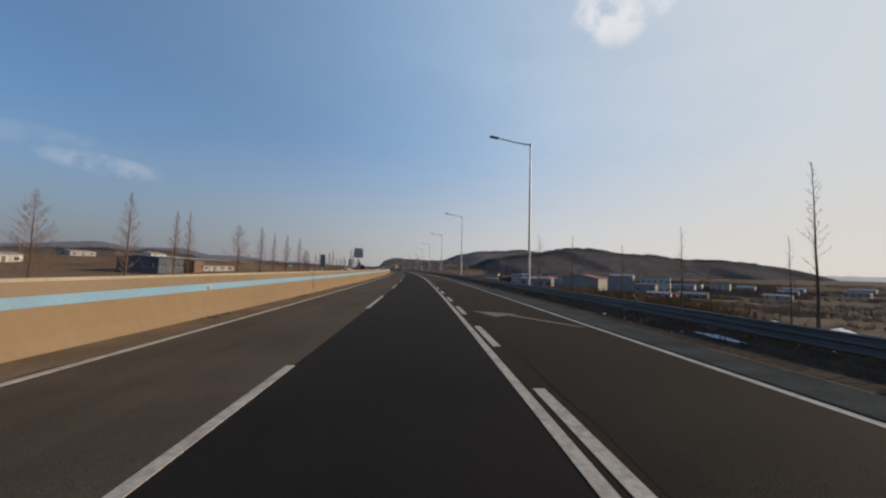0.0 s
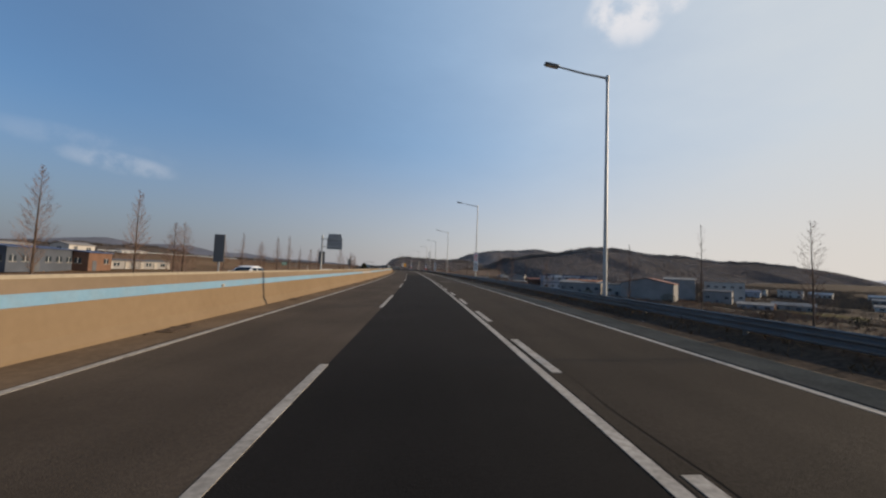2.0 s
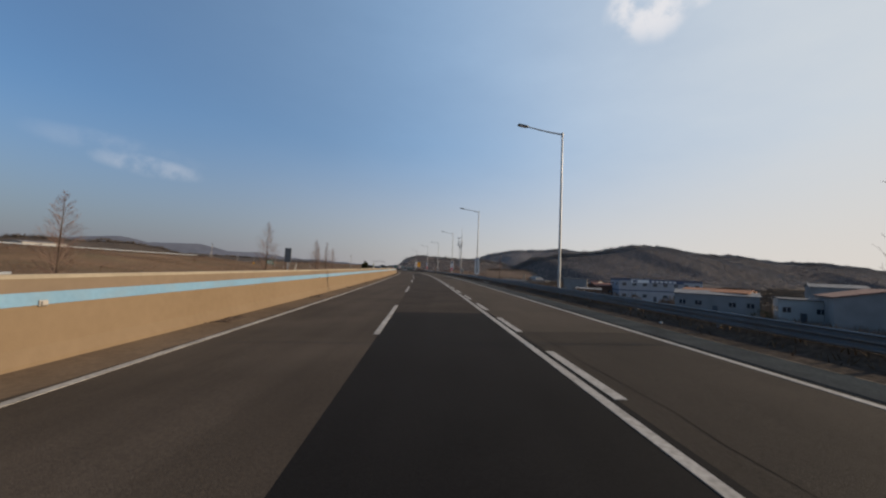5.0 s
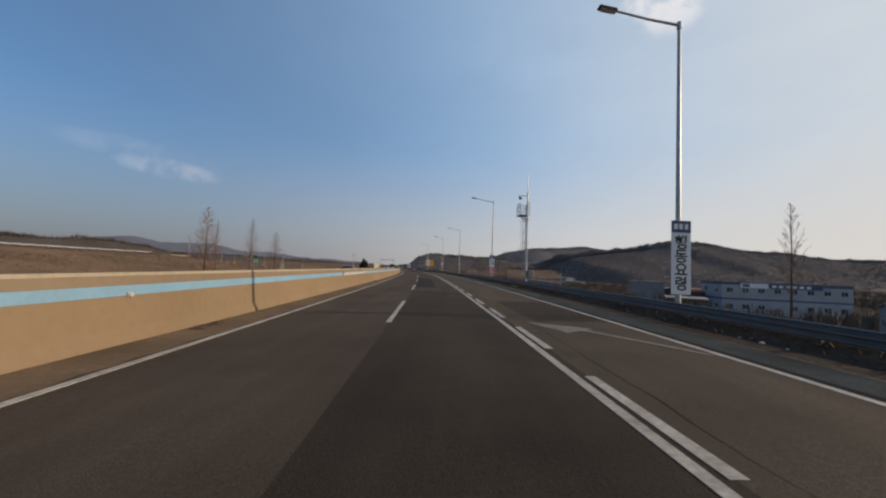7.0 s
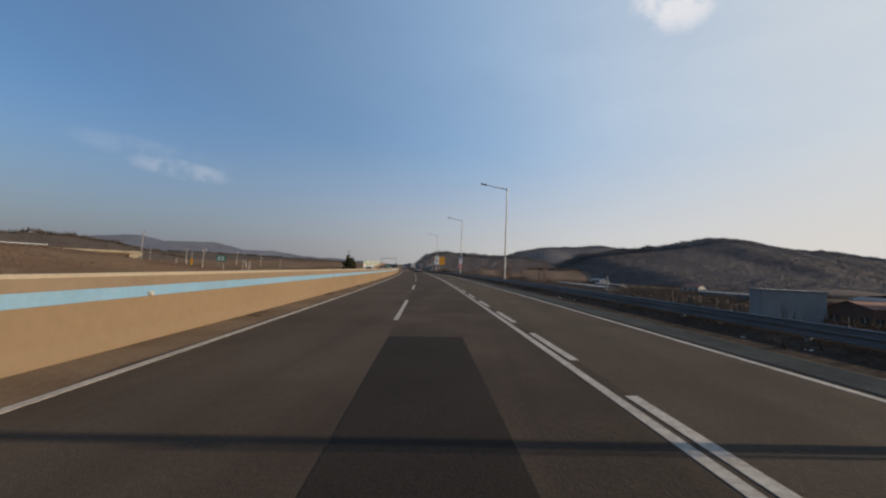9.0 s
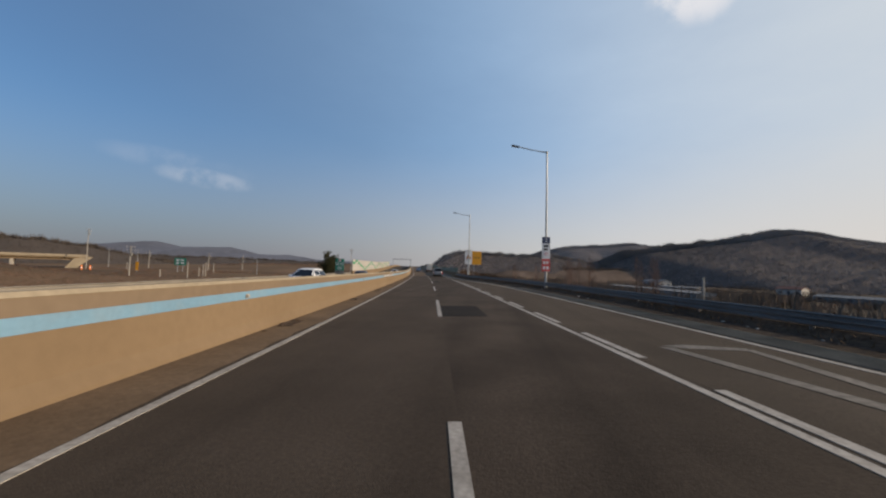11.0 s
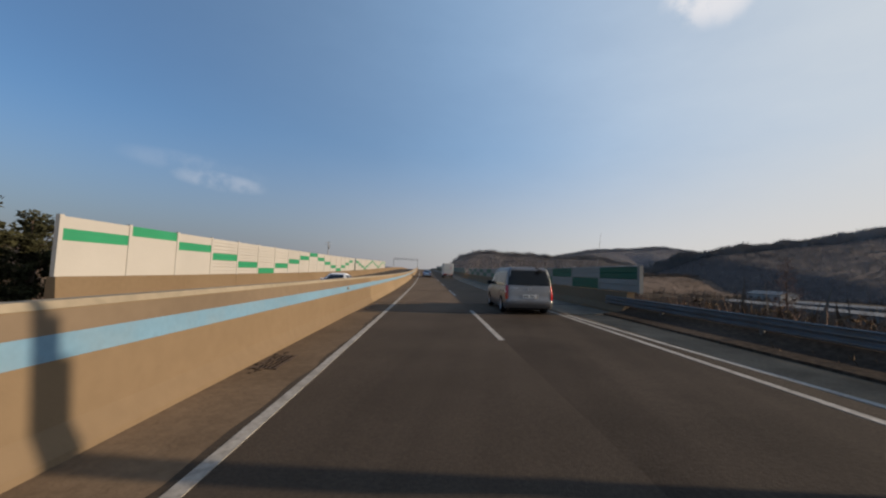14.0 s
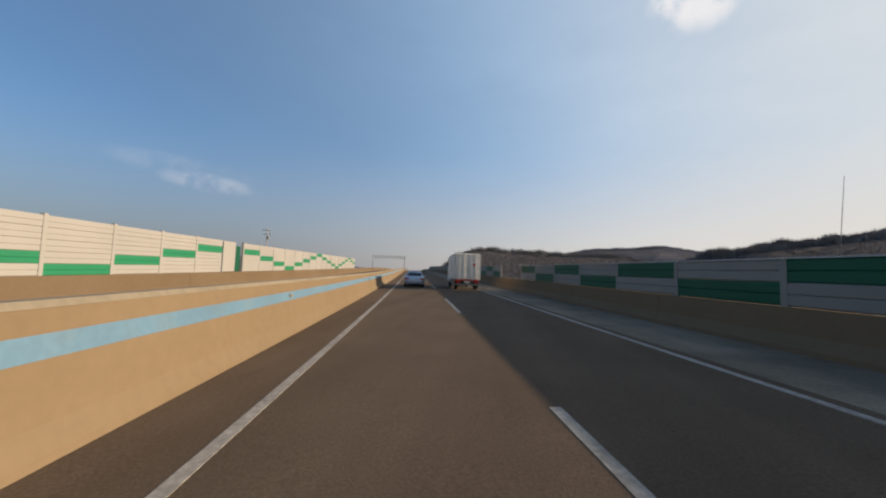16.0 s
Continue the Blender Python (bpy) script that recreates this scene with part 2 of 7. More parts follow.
M = dict(
    asphalt_old=mat("asphalt_old", (0.0612, 0.0476, 0.0358), 0.93, streak=0.16, big=0.22, big_scale=0.35, fine=0.15, fine_scale=26, bump=0.25, bump_scale=70, dirt=(0.080, 0.062, 0.047), dirt_amount=0.4, spec=0.1, sheen=0.016),
    asphalt_left=mat("asphalt_left", (0.0585, 0.0455, 0.0347), 0.93, streak=0.16, big=0.22, big_scale=0.35, fine=0.15, fine_scale=26, bump=0.25, bump_scale=70, dirt=(0.062, 0.048, 0.037), dirt_amount=0.4, spec=0.1, sheen=0.016),
    asphalt_new=mat("asphalt_new", (0.0113, 0.0102, 0.0096), 0.93, streak=0.12, big=0.2, big_scale=0.4, fine=0.16, fine_scale=30, bump=0.25, bump_scale=80, spec=0.1, sheen=0.008),
    asphalt_worn=mat("asphalt_worn", (0.0345, 0.0266, 0.0206), 0.93, streak=0.18, big=0.25, big_scale=0.5, fine=0.16, fine_scale=22, bump=0.28, bump_scale=45, spec=0.1, sheen=0.016),
    asphalt_lane=mat("asphalt_lane", (0.0170, 0.0140, 0.0110), 0.93, streak=0.14, big=0.16, big_scale=0.5, fine=0.2, fine_scale=28, bump=0.4, bump_scale=80, spec=0.1, sheen=0.016),
    asphalt_mid=mat("asphalt_mid", (0.0490, 0.0379, 0.0291), 0.93, streak=0.2, big=0.25, big_scale=0.5, fine=0.18, fine_scale=22, bump=0.28, bump_scale=45, spec=0.1, sheen=0.016),
    asphalt_bleached=mat("asphalt_bleached", (0.0600, 0.0478, 0.0366), 0.93, streak=0.14, big=0.16, big_scale=0.5, fine=0.2, fine_scale=28, bump=0.4, bump_scale=80, spec=0.1, sheen=0.024),
    asphalt_pale=mat("asphalt_pale", (0.0384, 0.0310, 0.0238), 0.93, streak=0.14, big=0.16, big_scale=0.5, fine=0.2, fine_scale=28, bump=0.4, bump_scale=80, spec=0.1, sheen=0.016),
    asphalt_bridge=mat("asphalt_bridge", (0.1090, 0.0792, 0.0555), 0.93, streak=0.14, big=0.12, big_scale=0.5, fine=0.2, fine_scale=34, bump=0.3, bump_scale=90, spec=0.1, sheen=0.026),
    asphalt_patch=mat("asphalt_patch", (0.024, 0.0205, 0.0175), 0.95, big=0.2, big_scale=0.4, fine=0.2, fine_scale=30, bump=0.35, bump_scale=80, spec=0.1),
    asphalt_patch_faded=mat("faded_patch", (0.029, 0.0245, 0.0205), 0.95, big=0.25, big_scale=0.6, fine=0.2, fine_scale=30, bump=0.35, bump_scale=80, spec=0.1),
    shoulder=mat("bridge_shoulder", (0.225, 0.185, 0.140), 0.9, big=0.2, big_scale=0.5, fine=0.15, streak=0.15, dirt=(0.115, 0.102, 0.088), dirt_amount=0.6, bump=0.3),
    rust=mat("rusty_iron", (0.06, 0.038, 0.024), 0.8, big=0.3, big_scale=3, fine=0.3),
    ink_black=mat("pit_shade", (0.004, 0.004, 0.004), 1.0, spec=0.0),
    seal=mat("seal", (0.022, 0.019, 0.016), 0.95, spec=0.02),
    gutter=mat("gutter", (0.190, 0.142, 0.096), 0.9, big=0.25, big_scale=0.7, fine=0.2, dirt=(0.125, 0.092, 0.062), dirt_amount=0.8, bump=0.3),
    paint=mat("road_paint", (0.33, 0.305, 0.27), 0.8, big=0.15, big_scale=1.2, fine=0.25, fine_scale=14, dirt=(0.2, 0.18, 0.15), dirt_amount=0.7),
    paint_worn=mat("road_paint_worn", (0.125, 0.110, 0.092), 0.8, big=0.3, big_scale=1.5, fine=0.4, fine_scale=9, dirt=(0.10, 0.09, 0.075), dirt_amount=0.9),
    concrete=mat("concrete", (0.180, 0.131, 0.083), 0.9, big=0.06, big_scale=0.12, fine=0.04, fine_scale=5, bump=0.15, bump_scale=25, dirt=(0.150, 0.106, 0.064), dirt_amount=0.6),
    concrete_stained=mat("concrete_stained", (0.172, 0.132, 0.094), 0.9, big=0.10, big_scale=0.15, fine=0.05, fine_scale=5, dirt=(0.140, 0.108, 0.078), dirt_amount=0.7),
    concrete_light=mat("concrete_light", (0.238, 0.176, 0.110), 0.9, big=0.06, big_scale=0.15, fine=0.04, fine_scale=6, bump=0.15, bump_scale=25, dirt=(0.205, 0.146, 0.088), dirt_amount=0.5),
    concrete_grey=mat("concrete_grey", (0.34, 0.32, 0.29), 0.9, big=0.15, big_scale=0.4, fine=0.08, bump=0.2, bump_scale=25, dirt=(0.2, 0.17, 0.13), dirt_amount=0.5),
    coping=mat("barrier_top", (0.27, 0.23, 0.17), 0.9, big=0.12, big_scale=0.4, fine=0.1, fine_scale=8),
    dull_steel=mat("dull_rail_steel", (0.21, 0.19, 0.16), 0.6, 0.1, big=0.2, big_scale=0.6, fine=0.1),
    board_back=mat("board_back", (0.13, 0.128, 0.128), 0.7, big=0.1, big_scale=0.8),
    meadow=mat("dry_meadow", (0.155, 0.100, 0.060), 0.95, big=0.3, big_scale=0.03, fine=0.25, fine_scale=1.2, bump=0.6, bump_scale=3, dirt=(0.105, 0.080, 0.045), dirt_amount=0.8),
    blue=mat("blue_paint", (0.128, 0.245, 0.35), 0.65, big=0.08, big_scale=0.8, fine=0.06, fine_scale=12, dirt=(0.17, 0.23, 0.27), dirt_amount=0.5),
    zebra_white=mat("zebra_white", (0.43, 0.46, 0.49), 0.6, big=0.1, big_scale=1.5, dirt=(0.36, 0.35, 0.33), dirt_amount=0.5),
    zebra_black=mat("zebra_black", (0.03, 0.028, 0.027), 0.55, big=0.2, big_scale=1.5, dirt=(0.12, 0.1, 0.08), dirt_amount=0.4),
    galv=mat("galvanised_steel", (0.36, 0.38, 0.40), 0.5, 0.35, big=0.15, big_scale=0.8, fine=0.1),
    rail=mat("rail_steel", (0.112, 0.120, 0.128), 0.5, 0.3, big=0.2, big_scale=0.6, fine=0.1, dirt=(0.10, 0.08, 0.06), dirt_amount=0.5),
    pole=mat("pole_steel", (0.36, 0.37, 0.37), 0.45, 0.4, big=0.12, big_scale=1.0),
    lamp_head=mat("lamp_head", (0.10, 0.11, 0.12), 0.45, 0.3),
    soil=mat("dry_soil", (0.052, 0.037, 0.026), 0.95, big=0.45, big_scale=0.02, fine=0.35, fine_scale=0.6, bump=0.6, bump_scale=3, dirt=(0.068, 0.050, 0.032), dirt_amount=0.8),
    verge=mat("verge_soil", (0.060, 0.043, 0.031), 0.95, big=0.4, big_scale=0.5, fine=0.4, fine_scale=8, bump=0.8, bump_scale=14),
    crop=mat("winter_crop", (0.09, 0.078, 0.024), 0.9, big=0.35, big_scale=0.1, fine=0.3, fine_scale=2),
    track=mat("dirt_track", (0.15, 0.12, 0.085), 0.95, big=0.2, big_scale=0.3),
    grass=mat("dry_grass", (0.105, 0.068, 0.040), 0.9, island=0.5),
    wood=mat("bare_wood", (0.085, 0.062, 0.048), 0.9, big=0.3, big_scale=1.0, island=0.25),
    twig=mat("bare_twig", (0.19, 0.125, 0.098), 0.9, island=0.35),
    # Much paler than bare wood: the haze before the hills is in the colour.
    forest=mat("hazy_winter_forest", (0.52, 0.455, 0.415), 0.95, big=0.3, big_scale=0.012, island=0.15, soft=0.95),
    forest_floor=mat("forest_floor", (0.096, 0.083, 0.080), 0.95, big=0.14, big_scale=0.012, fine=0.14, fine_scale=0.25, soft=0.95),
    # Far woods: pale and bluish base colours stand in for haze.
    forest_far_floor=mat("hazy_far_forest_floor", (0.165, 0.148, 0.146), 0.95, big=0.15, big_scale=0.008, fine=0.2, fine_scale=0.12, soft=0.8),
    forest_haze=mat("hazy_distant_forest", (0.150, 0.155, 0.178), 0.95, big=0.15, big_scale=0.006, fine=0.12, fine_scale=0.05, soft=0.8),
    forest_blue=mat("hazy_farthest_forest", (0.44, 0.46, 0.50), 0.95, big=0.1, big_scale=0.004, soft=0.8),
    forest_dark=mat("dark_wood_belt", (0.105, 0.086, 0.072), 0.95, big=0.3, big_scale=0.01, island=0.3, soft=0.7),
    # Haze over the far woods is put into this pale colour too.
    forest_far=mat("hazy_far_forest", (0.40, 0.37, 0.365), 0.95, big=0.25, big_scale=0.004, island=0.15, soft=0.8),
    hill_soil=mat("hill_soil", (0.135, 0.102, 0.080), 0.95, big=0.4, big_scale=0.02, fine=0.2, fine_scale=0.2),
    needle=mat("pine_needle", (0.050, 0.050, 0.026), 0.9, island=0.5),
    brush=mat("dry_brush", (0.29, 0.175, 0.118), 0.95, island=0.3, soft=0.9),
    brush_pale=mat("pale_brush", (0.110, 0.069, 0.040), 0.95, island=0.35, soft=0.8),
    scrub=mat("bare_scrub", (0.235, 0.175, 0.130), 0.95, island=0.3, soft=0.9),
    reed=mat("dry_reed", (0.26, 0.135, 0.055), 0.95, island=0.35, soft=0.8),
    dust=mat("road_dust", (0.146, 0.103, 0.067), 0.95, big=0.22, big_scale=0.6, fine=0.12, fine_scale=9, bump=0.3, bump_scale=20),
    shrub=mat("dry_shrub", (0.13, 0.085, 0.05), 0.9, island=0.5),
    evergreen=mat("evergreen", (0.035, 0.045, 0.02), 0.85, island=0.4),
    panel=mat("white_panel", (0.385, 0.37, 0.345), 0.6, big=0.06, big_scale=0.3, fine=0.03),
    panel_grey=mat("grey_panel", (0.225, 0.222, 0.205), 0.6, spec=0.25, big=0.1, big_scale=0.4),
    green=mat("green_panel", (0.016, 0.22, 0.10), 0.55, big=0.08, big_scale=0.5),
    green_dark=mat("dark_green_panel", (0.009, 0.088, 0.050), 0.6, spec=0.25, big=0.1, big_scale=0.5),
    silver=mat("silver_paint", (0.185, 0.182, 0.185), 0.34, 0.6, big=0.05, big_scale=0.8),
    white_car=mat("white_paint", (0.78, 0.78, 0.77), 0.25, spec=0.6),
    navy_car=mat("dark_paint", (0.02, 0.025, 0.04), 0.22, 0.2, spec=0.6),
    blue_car=mat("grey_blue_paint", (0.30, 0.34, 0.40), 0.28, 0.5),
    car_glass=mat("dark_glass", (0.008, 0.009, 0.011), 0.10, spec=0.22),
    rubber=mat("rubber", (0.018, 0.018, 0.018), 0.85, fine=0.2),
    black=mat("black_plastic", (0.014, 0.014, 0.015), 0.75, spec=0.2),
    rim=mat("alloy_rim", (0.45, 0.45, 0.46), 0.3, 0.8),
    chrome=mat("chrome", (0.42, 0.42, 0.43), 0.3, 1.0),
    red_lamp=mat("red_lens", (0.36, 0.012, 0.012), 0.15, spec=0.7),
    clear_lamp=mat("clear_lens", (0.7, 0.68, 0.64), 0.15, spec=0.7),
    plate=mat("plate", (0.72, 0.72, 0.70), 0.4),
    ink=mat("ink", (0.02, 0.02, 0.02), 0.6),
    box_white=mat("box_body_paint", (0.60, 0.57, 0.52), 0.5, big=0.12, big_scale=0.8, dirt=(0.34, 0.3, 0.24), dirt_amount=0.5),
    sign_white=mat("sign_white", (0.70, 0.70, 0.70), 0.5, big=0.04, big_scale=1.0),
    sign_orange=mat("sign_orange", (0.72, 0.32, 0.012), 0.5, big=0.05, big_scale=1.0),
    sign_red=mat("sign_red", (0.55, 0.05, 0.045), 0.5),
    sign_navy=mat("sign_navy", (0.045, 0.06, 0.12), 0.5),
    sign_green=mat("sign_green", (0.012, 0.19, 0.12), 0.45),
    sign_back=mat("sign_back", (0.26, 0.26, 0.262), 0.6, 0.15, big=0.1, big_scale=1.0),
    wall_white=mat("plaster_white", (0.40, 0.385, 0.36), 0.9, big=0.1, big_scale=0.3),
    wall_grey=mat("plaster_grey", (0.235, 0.23, 0.225), 0.9, big=0.15, big_scale=0.3),
    wall_blue=mat("panel_blue_grey", (0.30, 0.31, 0.335), 0.7, big=0.1, big_scale=0.3),
    # Blue-grey cladding, darkened so that the wall's shade is in its colour.
    wall_dim=mat("shaded_cladding", (0.055, 0.065, 0.085), 0.8, big=0.2, big_scale=0.4),
    wall_brick=mat("brick_wall", (0.15, 0.088, 0.062), 0.9, big=0.15, big_scale=0.5),
    roof_dark=mat("roof_dark", (0.075, 0.08, 0.09), 0.8, big=0.2, big_scale=0.4),
    roof_blue=mat("roof_blue", (0.04, 0.06, 0.12), 0.6, big=0.15, big_scale=0.4),
    roof_red=mat("roof_red", (0.16, 0.062, 0.042), 0.8, big=0.15, big_scale=0.4),
    roof_orange=mat("roof_orange", (0.30, 0.12, 0.05), 0.8, big=0.2, big_scale=0.4),
    roof_white=mat("greenhouse_film", (0.30, 0.31, 0.32), 0.5, big=0.1, big_scale=0.4),
    roof_grey=mat("roof_grey", (0.20, 0.19, 0.18), 0.7, big=0.15, big_scale=0.4),
    window=mat("window_glass", (0.03, 0.04, 0.05), 0.1, spec=0.6),
    snow=mat("old_snow", (0.72, 0.72, 0.74), 0.8, big=0.1, big_scale=1.0, fine=0.1, bump=0.4, bump_scale=4),
    snow_dirty=mat("dirty_snow", (0.42, 0.38, 0.33), 0.9, fine=0.3, fine_scale=6, island=0.5),
    cone=mat("cone_orange", (0.65, 0.16, 0.02), 0.6),
)

# ---- the road's line: bend (1/km, to the left) and grade (per cent) every 50 m ----
KNOTS = np.arange(-50, 651, 50.0)
BEND = [0.364, 0.47, 0.549, 0.483, 0.377, 0.692, 0.623, 0.484, 0.4, 0.222, 0.096, 0.014, -0.036, -0.068, -0.093]
GRADE = [0.593, 0.561, 0.533, 0.42, 0.625, 0.227, -0.004, 0.002, 0.526, 1.87, 2.183, 1.927, 1.413, 0.813, 0.199]

FALL = 0.021      # the carriageways rise to the right, for the bend
LEFT_EDGE, LANE_LINE, SOLID_LINE, OUTER_EDGE = -5.73, -2.1, 1.5, 5.13
BRIDGE = 338.4    # here the bridge with its noise walls begins
STEP = 2.0
TS = np.arange(-60, 702, STEP)
_psi = np.cumsum(np.interp(TS, KNOTS, BEND) * 1e-3) * STEP
_i0 = int(np.argmin(abs(TS)))
_psi -= _psi[_i0]
_tx, _ty = np.cumsum(-np.sin(_psi)) * STEP, np.cumsum(np.cos(_psi)) * STEP
_tz = np.cumsum(np.interp(TS, KNOTS, GRADE) * 1e-2) * STEP
_tx, _ty, _tz = _tx - _tx[_i0], _ty - _ty[_i0], _tz - _tz[_i0]


def along(s):
    """Place, heading and height of the road's line at s metres."""
    c = min(max(s, TS[0]), TS[-1])
    x, y, z, p = (float(np.interp(c, TS, a)) for a in (_tx, _ty, _tz, _psi))
    d = s - c
    return x - math.sin(p) * d, y + math.cos(p) * d, z, p


def at(x, s, z=0.0):
    cx, cy, cz, p = along(s)
    w = min(1, max(0, (abs(x) - 80) / 400))
    p = p * (1 - w) + 0.10 * w
    return Vector((cx + x * math.cos(p), cy + x * math.sin(p), cz * (1 - w) + 2.0 * w + z))


def deck(x, s, lift=0.0):
    return at(x, s, FALL * x + lift)


def pose_at(x, s, z, turn=0.0):
    return Matrix.Translation(at(x, s, z)) @ Matrix.Rotation(along(s)[3] + radians(turn), 4, "Z")


# ---- building helpers ----
def link(name, me, material, parent=None):
    if material is not None:
        me.materials.append(material)
    ob = new(name, me)
    if parent is not None:
        ob.parent = parent
    return ob


def part(name, bm, material, parent, label="", smooth=False, angle=35):
    me = bpy.data.meshes.new(name)
    bm.to_mesh(me)
    bm.free()
    if smooth:
        me.polygons.foreach_set("use_smooth", [True] * len(me.polygons))
        me.set_sharp_from_angle(angle=radians(angle))
    ob = link(name, me, material, parent)
    if label:
        tagged(ob, label)
    return ob


def raw(name, verts, faces, material, parent=None):
    me = bpy.data.meshes.new(name)
    me.from_pydata(verts, [], faces)
    me.update()
    return link(name, me, material, parent)


def thing(name, m, label, category, group="", kind=""):
    ob = new(name)
    ob.matrix_world = m
    ob.empty_display_size = 0.1
    return tagged(ob, label, category, group, kind)


def add_box(bm, x0, y0, z0, x1, y1, z1, bevel=0.0):
    r = bmesh.ops.create_cube(bm, size=1)
    vs = r["verts"]
    for v in vs:
        v.co = Vector(((x0 + x1) / 2 + v.co.x * (x1 - x0), (y0 + y1) / 2 + v.co.y * (y1 - y0), (z0 + z1) / 2 + v.co.z * (z1 - z0)))
    if bevel:
        es = {e for v in vs for e in v.link_edges}
        bmesh.ops.bevel(bm, geom=list(es), offset=bevel, segments=1, affect="EDGES")
    return bm


def box(x0, y0, z0, x1, y1, z1, bevel=0.0):
    return add_box(bmesh.new(), x0, y0, z0, x1, y1, z1, bevel)


def add_tube(bm, pts, radii, n=8, caps=True):
    """A tapered tube along points."""
    pts = [Vector(p) for p in pts]
    if not isinstance(radii, (list, tuple)):
        radii = [radii] * len(pts)
    rings = []
    for i, p in enumerate(pts):
        d = (pts[min(i + 1, len(pts) - 1)] - pts[max(i - 1, 0)]).normalized()
        ref = Vector((0, 0, 1)) if abs(d.z) < 0.9 else Vector((1, 0, 0))
        u = d.cross(ref).normalized()
        v = d.cross(u)
        rings.append([bm.verts.new(p + (u * math.cos(2 * math.pi * k / n) + v * math.sin(2 * math.pi * k / n)) * radii[i]) for k in range(n)])
    for a, b in zip(rings, rings[1:]):
        for k in range(n):
            bm.faces.new((a[k], a[(k + 1) % n], b[(k + 1) % n], b[k]))
    if caps:
        bm.faces.new(rings[0][::-1])
        bm.faces.new(rings[-1])
    return bm


def tube(pts, radii, n=8):
    bm = add_tube(bmesh.new(), pts, radii, n)
    bmesh.ops.recalc_face_normals(bm, faces=bm.faces)
    return bm


def sweep(profile, s0, s1, step=4.0, closed=True, sloped=True, shift=None):
    """A profile of (x, z) carried along the road from s0 to s1."""
    bm = bmesh.new()
    n = max(1, int(math.ceil((s1 - s0) / step)))
    rings = []
    for i in range(n + 1):
        s = s0 + (s1 - s0) * i / n
        dx = shift(s) if shift else 0.0
        rings.append([bm.verts.new(at(x + dx, s, z + (FALL * (x + dx) if sloped else 0))) for x, z in profile])
    k = len(profile)
    for a, b in zip(rings, rings[1:]):
        for j in range(k if closed else k - 1):
            bm.faces.new((a[j], a[(j + 1) % k], b[(j + 1) % k], b[j]))
    if closed:
        bm.faces.new(rings[0][::-1])
        bm.faces.new(rings[-1])
    bmesh.ops.recalc_face_normals(bm, faces=bm.faces)
    return bm


ORIGIN = Matrix.Identity(4)


def lettering(words, size, material, parent, m, name="lettering", thick=0.006, spread=1.0, bold=0.0):
    cu = bpy.data.curves.new("words", "FONT")
    cu.body, cu.size, cu.extrude, cu.align_x, cu.align_y = words, size, thick / 2, "CENTER", "CENTER"
    cu.space_line, cu.offset = spread, bold * size
    tmp = new("words", cu)
    bpy.context.view_layer.update()
    me = bpy.data.meshes.new_from_object(tmp.evaluated_get(bpy.context.evaluated_depsgraph_get()))
    bpy.data.objects.remove(tmp)
    me.transform(m)
    me.materials.clear()
    me.name = name
    return link(name, me, material, parent)


UPRIGHT = pose(0, 0, 0, 90, 0, 0)   # lettering that faces back along the road


# ---- ground ----
def smooth(a, b, v):
    t = min(1, max(0, (v - a) / (b - a)))
    return t * t * (3 - 2 * t)


def land(x, s):
    """Height of the ground against the road's line."""
    if -19.6 <= x <= 6.6:
        return FALL * x - 0.30
    if x > 6.6:
        z = -0.16 - 0.35 * smooth(7.6, 9.0, x) - 3.6 * smooth(8.5 + 6 * (1 - smooth(20, 70, s)), 17 + 25 * (1 - smooth(20, 70, s)), x) - 3.6 * smooth(22, 85, x) - 3.6 * smooth(85, 170, x) * (1 - smooth(250, 330, s))
        z += 0.6 * noise.noise(Vector((x * 0.012, s * 0.012, 0))) * smooth(25, 70, x)
        z += 11.0 * smooth(250, 900, x)
    else:
        z = -0.75 - 2.2 * smooth(-20, -29, x) + 6.0 * smooth(-50, -106, x) * (0.15 + 0.85 * smooth(110, 215, s)) * (1 - 0.95 * smooth(318, 362, s))
        z += 0.5 * noise.noise(Vector((x * 0.015, s * 0.015, 3))) * smooth(-25, -60, x)
        z += 14.0 * smooth(-250, -1500, x)
    return z


def build_ground():
    xs = [-3200, -2200, -1500, -1000, -700, -500, -380, -300, -240, -200, -170, -145, -125, -108, -94, -82, -71, -61, -52, -44, -37, -31, -27, -23.5, -21, -19.6,
          -14, -7, 0, 6.6, 7.6, 8.4, 9.4, 10.6, 12, 13.6, 15.4, 17.5, 20, 24, 29, 35, 42, 50, 60, 72, 86, 102, 120, 145, 175, 215, 270, 340, 430, 560, 750, 1050, 1500, 2200, 3200]
    ss = [-700, -350, -180, -110] + list(range(-70, 560, 10)) + [580, 610, 650, 700, 780, 900, 1100, 1400, 1900, 2600, 3600]
    verts, faces = [], []
    for s in ss:
        for x in xs:
            verts.append(at(x, s, land(x, s)))
    w = len(xs)
    for i in range(len(ss) - 1):
        for j in range(w - 1):
            a = i * w + j
            faces.append((a, a + 1, a + w + 1, a + w))
    ob = raw("ground", verts, faces, M["soil"])
    ob.data.materials.append(M["meadow"])
    ob.data.polygons.foreach_set("material_index", [int(-2000 < xs[i % (w - 1)] < -19) for i in range(len(faces))])
    ob.data.polygons.foreach_set("use_smooth", [True] * len(ob.data.polygons))
    tagged(ob, "dry brown winter fields falling away from the raised road", "ground", kind="structure")


build_ground()


# ---- carriageway ----
def outer(s):
    """Offset of the outer edge line, which closes in before the bridge."""
    e = OUTER_EDGE - 0.12 * smooth(60, 95, s)
    return e + (1.66 - e) * smooth(284, 340, s)


